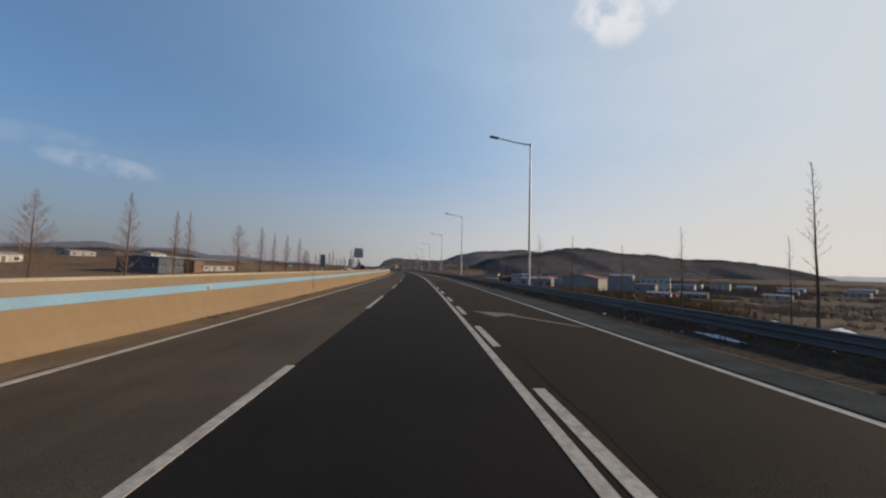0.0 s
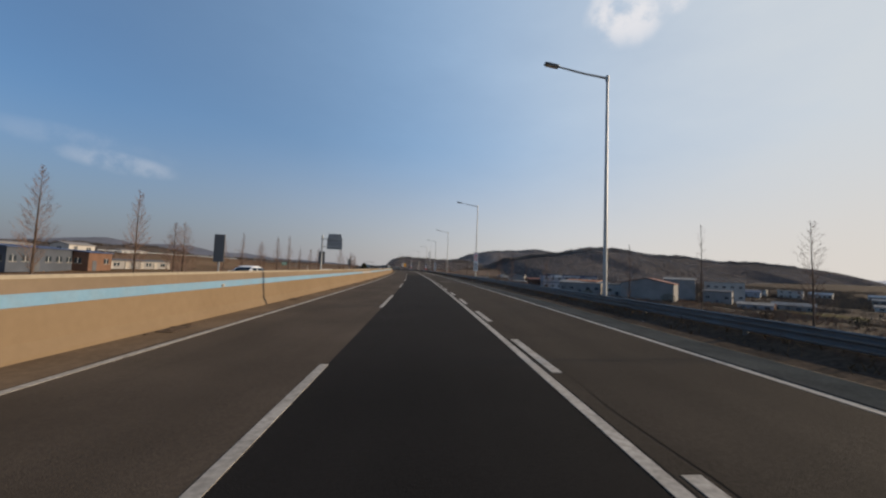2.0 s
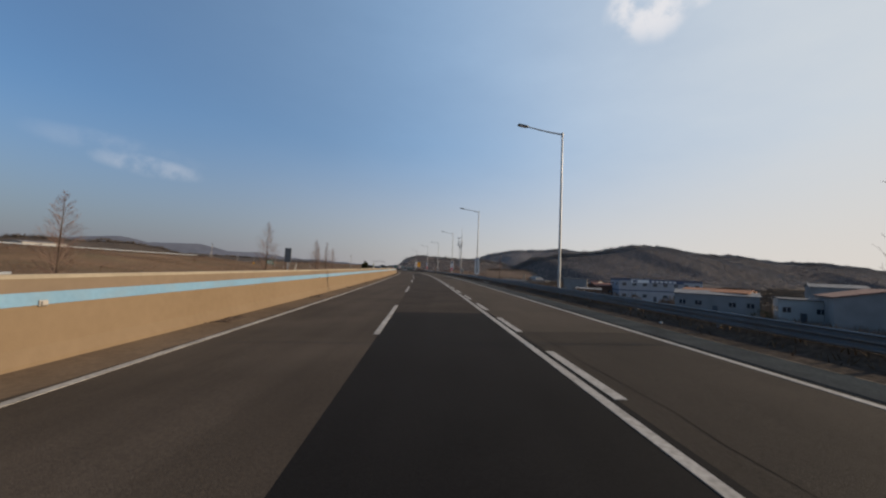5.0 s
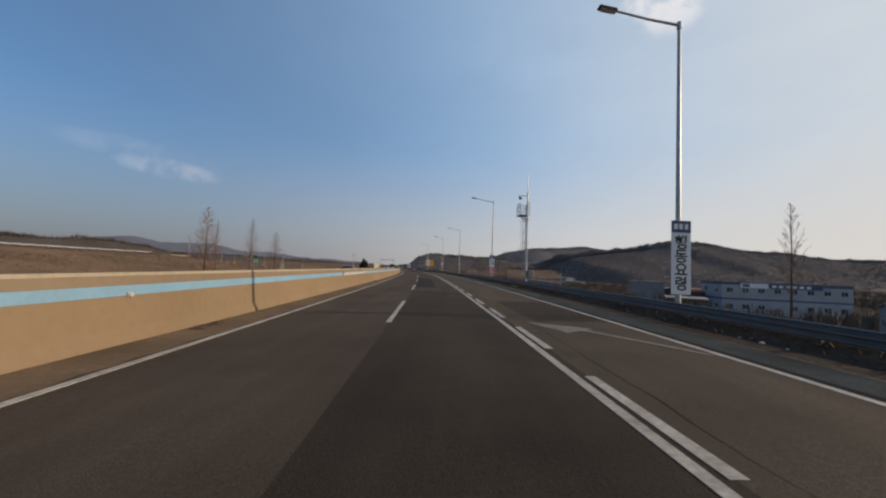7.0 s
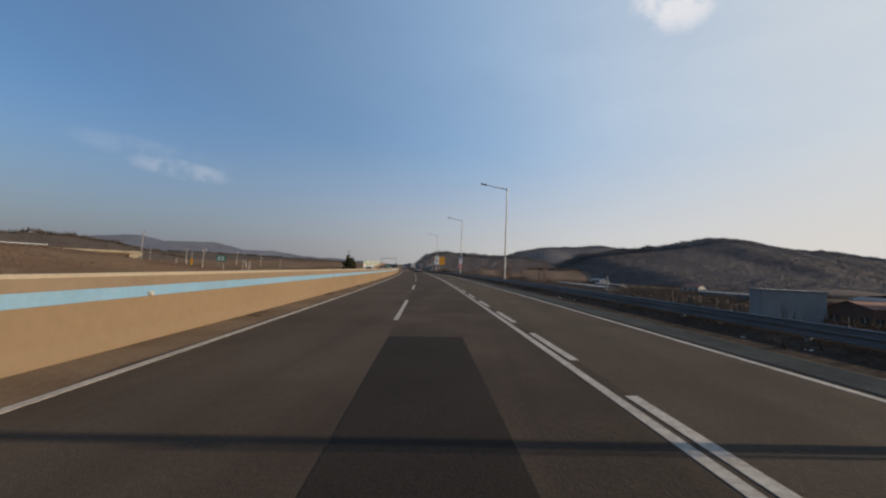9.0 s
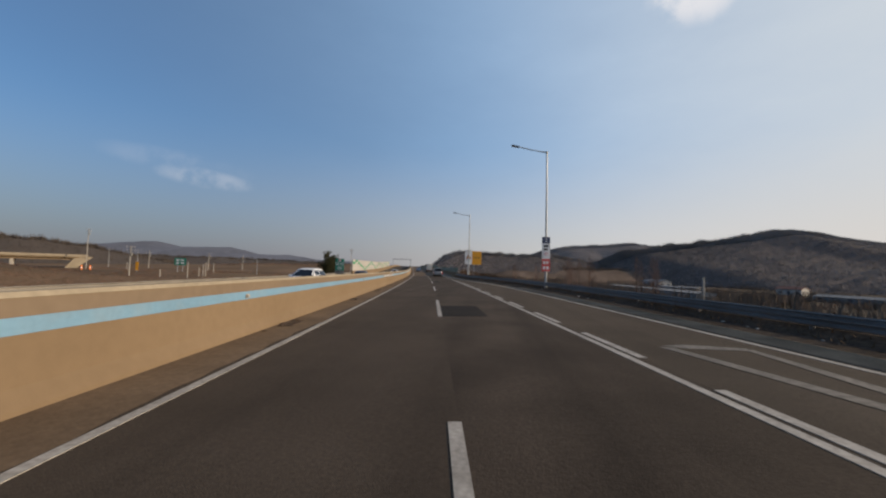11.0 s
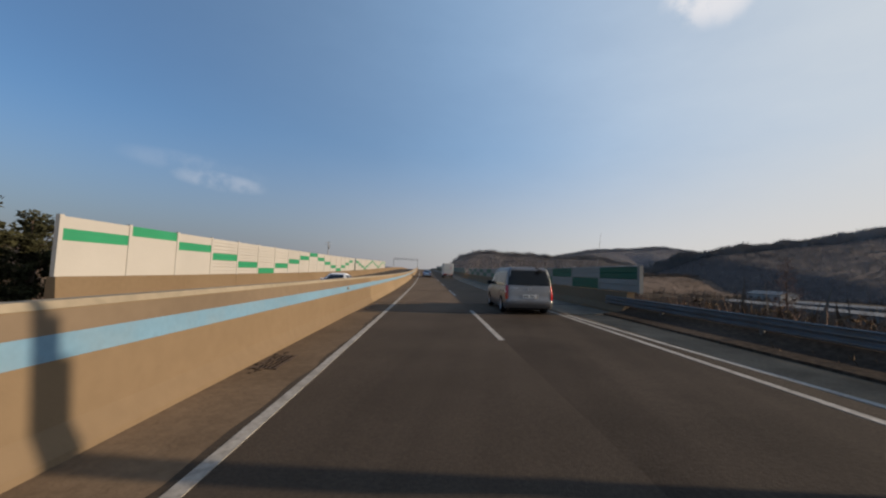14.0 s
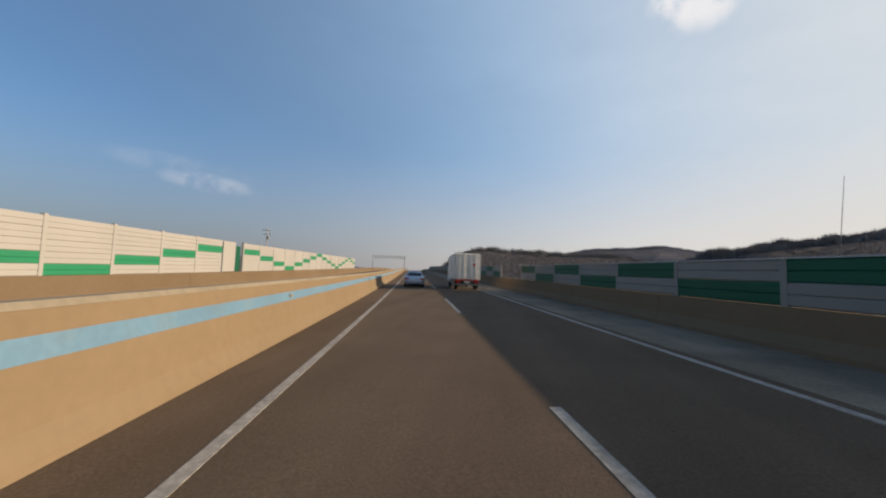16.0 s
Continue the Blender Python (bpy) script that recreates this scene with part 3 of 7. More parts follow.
def solid(s):
    return SOLID_LINE - 0.08 * smooth(50, 90, s) - 0.07 * smooth(140, 200, s) + 0.07 * smooth(225, 255, s)


def strip(name, x0, x1, s0, s1, lift, material, parent, label="", thick=0.02, step=6.0, shift=None):
    return part(name, sweep([(x0, lift - thick), (x1, lift - thick), (x1, lift), (x0, lift)], s0, s1, step, shift=shift), material, parent, label)


road = thing("road", ORIGIN, "asphalt carriageway with a dark relaid middle lane", "road", kind="structure")
strip("left_lane", -6.95, -2.05, -60, 128, 0.0, M["asphalt_old"], road, "brownish worn asphalt", 0.25)
strip("left_lane", -6.95, -2.05, 128, BRIDGE, 0.0, M["asphalt_left"], road, "grey-brown worn asphalt", 0.25)
strip("middle_lane", -2.05, 1.62, -60, 128, 0.0, M["asphalt_new"], road, "dark newer asphalt", 0.25)
strip("middle_lane", -2.05, 1.62, 128, 186, 0.0, M["asphalt_worn"], road, "coarse worn asphalt", 0.25)
strip("middle_lane", -2.05, 1.62, 186, BRIDGE, 0.0, M["asphalt_mid"], road, "brownish worn asphalt", 0.25)
strip("outer_lane", 1.62, 5.32, -60, 45, 0.0, M["asphalt_lane"], road, "worn asphalt", 0.25)
strip("outer_lane", 1.62, 5.32, 45, 124, 0.0, M["asphalt_pale"], road, "pale worn asphalt", 0.25)
strip("outer_lane", 1.62, 5.32, 124, 290, 0.0, M["asphalt_bleached"], road, "bleached worn asphalt", 0.25)
for i in range(8):
    a, b = 290 + 6 * i, min(BRIDGE, 296 + 6 * i)
    strip("outer_lane", 1.62, max(1.8, outer(b) + 0.2), a, b, 0.0, M["asphalt_bleached"], road, "", 0.25)
strip("bridge_deck", -6.95, 1.75, BRIDGE, 700, 0.0, M["asphalt_bridge"], road, "smooth brown asphalt on the bridge", 0.25)
strip("bridge_shoulder", 1.75, 4.75, BRIDGE, 700, 0.0, M["shoulder"], road, "pale concrete shoulder", 0.25)
strip("gutter", 5.32, 6.45, -60, 290, -0.002, M["gutter"], road, "grey concrete gutter", 0.25)
for i in range(8):
    a, b = 290 + 6 * i, min(BRIDGE, 296 + 6 * i)
    strip("gutter", max(1.8, outer(b) + 0.2), outer(b) + 1.35 + 1.2 * smooth(300, 338, b), a, b, -0.002, M["gutter"], road, "", 0.25)
for x0, x1, a, b in ((-2.03, -0.28, 204.0, 217), (-2.0, -0.38, 268.0, 271.8), (-2.03, -1.15, 302.2, 307.1)):
    strip("asphalt_patch", x0, x1, a, b, 0.004, M["asphalt_patch"], road, "dark square-cut asphalt patch", 0.01)
strip("asphalt_patch", -2.0, -0.3, 190.9, 204.0, 0.004, M["asphalt_patch_faded"], road, "faded asphalt patch", 0.01)
strip("asphalt_patch", 2.5, 4.85, 172.2, 179.0, 0.004, M["asphalt_worn"], road, "square-cut asphalt patch", 0.01)
for s in (BRIDGE + 16.6, BRIDGE + 4.4):
    strip("expansion_joint", -6.9, 4.2, s, s + 0.09, 0.005, M["seal"], road, "dark bridge joint", 0.01)
for x, a, b in ((1.98, -20, 128), (2.06, 130, 210)):
    rnd = random.Random(int(a * 7 + x * 10))
    bm = bmesh.new()
    prev = None
    n = int((b - a) / 0.8)
    for i in range(n + 1):
        s = a + (b - a) * i / n
        c = x + 0.10 * math.sin(s * 0.23) + rnd.uniform(-0.05, 0.05)
        w = rnd.uniform(0.002, 0.008)
        cur = (bm.verts.new(deck(c - w, s, 0.0035)), bm.verts.new(deck(c + w, s, 0.0035)))
        if prev:
            bm.faces.new((prev[0], prev[1], cur[1], cur[0]))
        prev = cur
    part("crack", bm, M["seal"], road, "thin crack along the lane joint")

far_road = thing("far_carriageway", ORIGIN, "carriageway for oncoming traffic beyond the median", "road", kind="structure")
strip("lanes", -18.55, -7.75, -60, 700, 0.0, M["asphalt_old"], far_road, "brownish worn asphalt", 0.25)
for x in (-8.6, -17.4):
    strip("edge_line", x - 0.07, x + 0.07, -60, 700, 0.006, M["paint"], far_road, "white edge line", 0.01, 10)
for k in range(-4, 42):
    strip("dash", -13.0, -12.86, 6 + 16.07 * k, 12.4 + 16.07 * k, 0.006, M["paint"], far_road, "", 0.01, 8)

markings = thing("road_markings", ORIGIN, "white painted lane lines and arrows, worn in places", "marking", kind="structure")
strip("edge_line", LEFT_EDGE - 0.075, LEFT_EDGE + 0.075, -60, 700, 0.007, M["paint"], markings, "white edge line", 0.01)
strip("solid_line", -0.075, 0.075, -60, 700, 0.007, M["paint"], markings, "white solid line", 0.01, shift=solid)
strip("edge_line", -0.075, 0.075, -60, 338, 0.007, M["paint"], markings, "white edge line", 0.01, shift=outer)
for k in range(-4, 44):
    far = 1.74 + 16.07 * k + 0.75 * max(0, k - 21)
    lane = LANE_LINE - 0.06 * smooth(355, 375, far)
    strip("dash", lane - 0.075, lane + 0.075, far - 7.0, far, 0.007, M["paint"], markings, "", 0.01)
DASH_AT = ((-10, -54.0), (0, 0.4), (2, 11.6), (3, 17.0), (8, 46.5), (11, 63.8), (13, 75.05), (15, 85.2), (18, 101.0), (28, 152.5), (31, 166.2), (33, 175.7), (36, 189.4), (39, 203.6), (51, 259.9), (54, 274.0), (57, 287.8), (59, 295.9), (62, 308.8))
for k in range(-10, 63):
    far = float(np.interp(k, [a for a, _ in DASH_AT], [b for _, b in DASH_AT]))
    strip("short_dash", solid(far) + 0.17, solid(far) + 0.34, far - 2.8, far, 0.007, M["paint"], markings, "", 0.01)


def merge_arrow(tip_s):
    """A long bent arrow that points from the outer lane into the middle lane."""
    bm = bmesh.new()

    def quad(pts):
        vs = [bm.verts.new(deck(x, s, 0.008)) for x, s in pts]
        bm.faces.new(vs)
    quad([(4.75, tip_s - 4.1), (4.9, tip_s - 4.1), (3.45, tip_s - 1.15), (3.25, tip_s - 1.35)])
    quad([(2.15, tip_s + 0.1), (2.75, tip_s - 1.75), (3.75, tip_s - 1.0), (3.1, tip_s - 0.55)])
    bmesh.ops.recalc_face_normals(bm, faces=bm.faces)
    part("merge_arrow", bm, M["paint_worn"], markings, "worn white merging arrow")


def dust_strip(a, b, seed):
    """Wind-blown dirt against the barrier's foot, with an uneven edge."""
    rnd = random.Random(seed)
    bm = bmesh.new()
    prev = None
    n = int((b - a) / 0.5)
    for i in range(n + 1):
        s = a + (b - a) * i / n
        e = -5.90 + 0.10 * noise.noise(Vector((s * 0.35, seed, 0))) + rnd.uniform(-0.05, 0.05)
        cur = (bm.verts.new(deck(-6.96, s, 0.02)), bm.verts.new(deck(e - 0.4, s, 0.006)), bm.verts.new(deck(e, s, 0.0025)))
        if prev:
            for j in (0, 1):
                bm.faces.new((prev[j], prev[j + 1], cur[j + 1], cur[j]))
        prev = cur
    part("dirt_strip", bm, M["dust"], road, "brown dirt blown against the barrier's foot")


for a in range(-22, 338, 60):
    dust_strip(a, a + 60, a + 99)
for s in (9.8, 90.7, 171.8):
    merge_arrow(s)


def split_arrow(tip_s):
    """A worn arrow of which two long arms and the head's edge are left."""
    bm = bmesh.new()
    for pts in (((2.60, 0.0), (2.86, -0.1), (3.42, -3.9), (3.12, -3.9)), ((4.24, -0.35), (4.44, -0.3), (4.02, -3.9), (3.72, -3.9)), ((2.72, 0.1), (3.3, 0.22), (4.44, -0.2), (4.2, -0.42), (3.1, -0.2))):
        bm.faces.new([bm.verts.new(deck(x, tip_s + s, 0.008)) for x, s in pts])
    bmesh.ops.recalc_face_normals(bm, faces=bm.faces)
    part("merge_arrow", bm, M["paint_worn"], markings, "worn white split arrow")


split_arrow(262.8)

# ---- median barrier ----
median = thing("median_barrier", ORIGIN, "tan concrete median barrier with a light blue painted stripe", "barrier", kind="structure")
FACE = [(-6.93, -0.05), (-6.95, 0.08), (-7.07, 0.30), (-7.17, 1.30), (-7.21, 1.36)]
BARRIER = FACE + [(-7.40, 1.36), (-7.44, 1.30), (-7.54, 0.30), (-7.66, 0.08), (-7.68, -0.05)]


def crown(s):
    """The barrier stands a little higher before the ramp."""
    return 0.07 * (1 - smooth(200, 290, s))


def face_x(h):
    return float(np.interp(h, [z for _, z in FACE], [x for x, _ in FACE]))


def raised(profile, a, b, step):
    """A swept profile whose upper part follows the crown."""
    bm = sweep(profile, a, b, step)
    bm.verts.ensure_lookup_table()
    k = len(profile)
    for i, v in enumerate(bm.verts):
        if profile[i % k][1] > 1.0:
            n = len(bm.verts) // k - 1
            v.co.z += crown(a + (b - a) * (i // k) / n)
    return bm


joints = [-60.0] + [BRIDGE + 4.5 - 50.0 * k for k in range(7, -1, -1)] + [BRIDGE + 16.6, 396.0] + [410.0 + 14 * k for k in range(0, 21)]
for a, b in zip(joints, joints[1:]):
    part("barrier_block", raised(BARRIER, a + (0.012 if a > BRIDGE else 0), b - (0.012 if b > BRIDGE else 0), 4.0), M["concrete_light"] if a > BRIDGE else M["concrete"], median)
CAP = [(-7.163, 1.295), (-7.206, 1.364), (-7.404, 1.364), (-7.447, 1.295), (-7.43, 1.29), (-7.395, 1.352), (-7.215, 1.352), (-7.18, 1.29)]
# Paler colour along the top edge stands for clean concrete catching light.
for a in range(-60, 700, 40):
    part("coping", raised(CAP, a, a + 40, 4.0), M["coping"], median, "pale top edge, toned for sunlight")
STRIPE_AT = (0, 14, 100, 154, 200, 240, 281, 304, 337)
STRIPE_LOW = (0.74, 0.73, 0.78, 0.82, 0.79, 0.76, 0.72, 0.71, 0.70)
STRIPE_HIGH = (0.95, 0.96, 0.99, 1.02, 1.02, 0.97, 0.91, 0.94, 0.92)


def band(a, b, material, name, lean=0.0, step=4.0):
    bm = bmesh.new()
    n = max(1, int((b - a) / step))
    cols = []
    for i in range(n + 1):
        s = a + (b - a) * i / n
        low, high = float(np.interp(s, STRIPE_AT, STRIPE_LOW)), float(np.interp(s, STRIPE_AT, STRIPE_HIGH))
        lo = at(face_x(low + 0.15 - crown(s)) + 0.006, s, low)
        hi = at(face_x(high + 0.15 - crown(s)) + 0.006, s + lean, high)
        cols.append((bm.verts.new(lo), bm.verts.new(hi)))
    for p, q in zip(cols, cols[1:]):
        bm.faces.new((p[0], q[0], q[1], p[1]))
    part(name, bm, material, median)


def stain_band(a, b):
    """Greyish weathering on the face between the stripe and the top."""
    bm = bmesh.new()
    cols = []
    n = int((b - a) / 4.0)
    for i in range(n + 1):
        s = a + (b - a) * i / n
        high = float(np.interp(s, STRIPE_AT, STRIPE_HIGH)) + 0.004
        top = 1.135 + crown(s)
        cols.append((bm.verts.new(at(face_x(high + 0.15 - crown(s)) + 0.004, s, high)), bm.verts.new(at(face_x(1.285) + 0.004, s, top))))
    for p, q in zip(cols, cols[1:]):
        bm.faces.new((p[0], q[0], q[1], p[1]))
    part("stained_face", bm, M["concrete_stained"], median, "greyish weathered concrete")


for a in range(-60, 338, 40):
    stain_band(a, min(a + 40, 338))


ZEBRAS = ((88.4, 97.5), (187.3, 197.0), (291.8, 301.3), (-12.0, -3.0))
cuts = sorted([z for z in ZEBRAS])
prev_s = -60.0
for a, b in cuts + [(700.0, 700.0)]:
    band(prev_s, a, M["blue"], "blue_stripe")
    n = 14
    for i in range(n):
        if b > a:
            u, v = a + (b - a) * i / n, a + (b - a) * (i + 0.43) / n
            band(u, v, M["zebra_black"], "black_bar", 0.62, 9)
            band(v, a + (b - a) * (i + 1) / n, M["zebra_white"], "white_bar", 0.62, 9)
    prev_s = b


def reflector(s):
    t = thing("barrier_reflector", pose_at(face_x(0.98) + 0.01, s, 0.82), "small dusty reflector box fixed to the barrier", "reflector", "reflectors on the median")
    part("base", box(0, -0.07, -0.05, 0.03, 0.07, 0.05, 0.008), M["concrete_grey"], t)
    part("lens", box(0.03, -0.05, -0.035, 0.06, 0.05, 0.035, 0.01), M["concrete_grey"], t, "dusty lens")


for s in [8.3 + 16.0 * k for k in range(20)] + [337.5, 378.1, 394.0, 410.0]:
    if not any(a - 1 < s < b + 1 for a, b in ZEBRAS):
        reflector(s)


def drain(s):
    t = thing("drain_grate", pose_at(-6.62, s, FALL * -6.6 + 0.016), "rusty steel drain grate with dirt round it", "drain", "drains beside the barrier")
    bm = bmesh.new()
    for x in (-0.2, 0.17):
        add_box(bm, x, -0.5, 0.0, x + 0.03, 0.5, 0.012)
    for y in (-0.5, 0.47):
        add_box(bm, -0.2, y, 0.0, 0.2, y + 0.03, 0.0115)
    part("frame", bm, M["rust"], t)
    # Shallow black plate in place of a hole, for the shade below the bars.
    part("pit", box(-0.19, -0.49, -0.005, 0.19, 0.49, 0.003), M["ink_black"], t, "black plate for the pit's shade")
    for k in range(5):
        part("bar", box(-0.150 + 0.07 * k, -0.47, 0.004, -0.128 + 0.07 * k, 0.47, 0.0125), M["rust"], t)
    rnd = random.Random(int(s))
    bm = bmesh.new()
    for k in range(26):
        size = rnd.uniform(0.015, 0.045)
        r = bmesh.ops.create_icosphere(bm, subdivisions=1, radius=size)
        for v in r["verts"]:
            v.co = Vector((v.co.x * 1.5, v.co.y * 2.0, v.co.z * 0.45))
        bmesh.ops.translate(bm, verts=r["verts"], vec=(rnd.gauss(-0.16, 0.07), rnd.gauss(0.0, 0.42), 0.004))
    tagged(part("dirt", bm, M["verge"], t, "dark clods and dead leaves"), kind="stuff")


for s in [26.3 + 9.0 * k for k in range(-2, 17)] + [293.4 + 9.1 * k for k in range(-10, 5)]:
    drain(s)

# ---- guardrails ----
def guard_x(s):
    return 7.3 - 3.0 * smooth(290, 326, s)


def guardrail(name, s0, s1, offset, side, top, material, label, group):
    """A run of ribbed steel beams, 4 m each, on posts. side: -1 where the beams face the road from its right."""
    t = thing(name, ORIGIN, label, "guardrail", group)
    prof = [(0.00, top - 0.35), (0.05, top - 0.32), (0.05, top - 0.28), (0.0, top - 0.24), (0.0, top - 0.21), (0.05, top - 0.17), (0.05, top - 0.13), (0.0, top - 0.09), (0.0, top - 0.06), (0.05, top - 0.03), (0.02, top),
            (-0.01, top - 0.002), (0.035, top - 0.035), (-0.012, top - 0.065), (-0.012, top - 0.085), (0.035, top - 0.125), (0.035, top - 0.175), (-0.012, top - 0.215), (-0.012, top - 0.235), (0.035, top - 0.275), (0.035, top - 0.325), (-0.012, top - 0.345)]
    prof = [(side * x, z) for x, z in prof]
    n = int((s1 - s0) / 4.0)
    for i in range(n):
        s = s0 + 4.0 * i
        part("beam", sweep(prof, s, s + 4.0 - 0.01, 4.0, sloped=False, shift=offset), material, t)
        m = pose_at(offset(s) - side * 0.09, s + 0.05, 0)
        bm = add_tube(bmesh.new(), [(0, 0, -0.6), (0, 0, top - 0.03)], 0.06, 8)
        bm.transform(m)
        part("post", bm, material, t)
    return t


guardrail("guardrail", -44, 340, guard_x, -1, 0.80, M["rail"], "dark ribbed steel guardrail along the outer edge", "guardrails")
guardrail("guardrail", -44, 338, lambda s: -19.0, 1, 0.50, M["dull_steel"], "pale ribbed steel guardrail beyond the oncoming lanes", "guardrails")


guardrail("guardrail", 190, 330, lambda s: -112.0, 1, 3.85, M["galv"], "pale steel guardrail along the ramp on the bank", "guardrails")


# ---- street lamps ----
LAMPS = [(8.15, s, 0.0) for s in (-15.5, 21.9, 60.3, 97.4, 138.3, 173.6, 211.4, 250.3)] + [(7.35, 285.9, 0.85), (4.95, 322.0, 0.5)]


def street_lamp():
    t = thing("street_lamp", ORIGIN, "tall tapered grey steel street lamp with one arm over the road", "street lamp", "lamps along the outer edge")
    bm = tube([(0, 0, -0.9), (0, 0, 5), (0, 0, 11.25)], [0.105, 0.085, 0.06], 12)
    part("pole", bm, M["pole"], t, smooth=True)
    part("base_plate", box(-0.2, -0.2, -0.95, 0.2, 0.2, -0.91, 0.01), M["galv"], t)
    part("door", box(-0.05, -0.118, -0.2, 0.05, -0.09, 0.3, 0.006), M["galv"], t)
    part("collar", tube([(0, 0, 11.05), (0, 0, 11.32)], 0.085, 12), M["pole"], t)
    part("arm", tube([(0, 0, 11.2), (-1.2, 0, 11.36), (-2.55, 0, 11.62)], [0.055, 0.045, 0.04], 10), M["pole"], t, smooth=True)
    head = part("lamp_head", box(-0.36, -0.15, -0.05, 0.36, 0.15, 0.07, 0.045), M["lamp_head"], t, "dark oval lamp head")
    head.matrix_local = Matrix.Translation((-2.78, 0, 11.64)) @ Matrix.Rotation(radians(9), 4, "Y")
    glass = part("lens", box(-0.26, -0.11, -0.065, 0.26, 0.11, -0.049, 0.006), M["clear_lamp"], head)
    return t


first_lamp = street_lamp()
first_lamp.matrix_world = pose_at(*LAMPS[0])
for x, s, z in LAMPS[1:]:
    copy_thing(first_lamp, pose_at(x, s, z))


# ---- banners and signs on the outer side ----
def bars(parent, x0, x1, z0, z1, rows, cols, material, y=-0.02, seed=1):
    rnd = random.Random(seed)
    for r in range(rows):
        zz = z1 - (z1 - z0) * (r + 0.5) / rows
        h = (z1 - z0) / rows * 0.28
        for c in range(cols):
            a = x0 + (x1 - x0) * (c + 0.12) / cols
            b = x0 + (x1 - x0) * (c + 0.88 - rnd.uniform(0, 0.15)) / cols
            part("bar", box(a, y - 0.003, zz - h, b, y + 0.003, zz + h), material, parent)


def pole_banner(s, x0, x1, z0, z1, header, label, x=8.15):
    t = thing("pole_banner", pose_at(x, s, 0.0), label, "banner", "banners on the lamp posts")
    part("panel", box(x0, -0.165, z0, x1, -0.14, z1, 0.004), M["sign_white"], t, "white panel")
    for z in (z0 + 0.1, z1 - 0.1):
        part("bracket", box(-0.12, -0.14, z - 0.02, 0.12, -0.06, z + 0.02), M["galv"], t)
    if header:
        part("header", box(x0 + 0.003, -0.172, z1 - header, x1 - 0.003, -0.166, z1 - 0.003), M["sign_navy"], t, "navy header strip")
    return t


b = pole_banner(97.4, -0.36, 0.26, 1.60, 4.25, 0, "white cloth banner with red and black words on a lamp post")
part("top_rod", tube([(-0.55, -0.155, 4.3), (0.42, -0.155, 4.3)], 0.025, 8), M["galv"], b)
bars(b, -0.33, 0.23, 3.02, 4.18, 6, 2, M["sign_red"], -0.17)
part("bar", box(-0.13, -0.172, 2.74, -0.09, -0.166, 2.94), M["ink"], b)
part("bar", box(-0.02, -0.172, 2.74, 0.02, -0.166, 2.94), M["ink"], b)
lettering("휴\n식", 0.52, M["ink"], b, Matrix.Translation((-0.05, -0.17, 2.14)) @ UPRIGHT, spread=0.92, bold=0.02)
b = pole_banner(173.6, -0.36, 0.36, 1.02, 3.70, 0.44, "white board with black words on a lamp post")
bars(b, -0.3, 0.3, 3.3, 3.66, 1, 3, M["sign_white"], -0.174)
lettering("행\n동\n요\n령", 0.54, M["ink"], b, Matrix.Translation((0.0, -0.17, 2.12)) @ UPRIGHT, spread=0.92, bold=0.02)
b = pole_banner(211.4, -0.36, 0.30, 1.10, 3.72, 0.48, "white board with a drawing and red foot on a lamp post")
lettering("1", 0.5, M["sign_white"], b, Matrix.Translation((-0.03, -0.174, 3.47)) @ UPRIGHT, bold=0.04)
part("bar", box(-0.13, -0.178, 3.28, 0.07, -0.172, 3.325), M["sign_white"], b)
part("red_foot", box(-0.355, -0.172, 1.11, 0.295, -0.166, 2.02), M["sign_red"], b, "red lower field")
bars(b, -0.3, 0.25, 1.2, 1.95, 2, 3, M["sign_white"], -0.174)
for k, (a, z, w, lean) in enumerate(((-0.12, 2.9, 0.22, 0.9), (0.02, 2.62, 0.4, 0.2), (0.1, 2.42, 0.28, -0.4), (-0.2, 2.5, 0.14, 0.3), (0.12, 2.75, 0.25, 1.3))):
    bm = box(-w / 2, -0.003, -0.025, w / 2, 0.003, 0.025)
    bm.transform(Matrix.Translation((a, -0.17, z)) @ Matrix.Rotation(lean, 4, "Y"))
    part("drawing_stroke", bm, M["ink"], b)
b = pole_banner(285.9, -0.40, 0.30, 1.72, 4.66, 0.55, "white board with a number and red foot", 7.35)
lettering("3", 0.5, M["sign_white"], b, Matrix.Translation((-0.05, -0.174, 4.38)) @ UPRIGHT)
bars(b, -0.33, 0.23, 3.45, 4.02, 2, 1, M["ink"], -0.17)
part("ring", tube([(-0.05 + 0.13 * math.cos(a * 0.5236), -0.168, 3.2 + 0.13 * math.sin(a * 0.5236)) for a in range(13)], 0.018, 6), M["sign_red"], b, "red ring")
part("red_foot", box(-0.395, -0.172, 1.73, 0.295, -0.166, 2.78), M["sign_red"], b, "red lower field")
bars(b, -0.33, 0.23, 1.8, 2.7, 2, 2, M["sign_white"], -0.174)


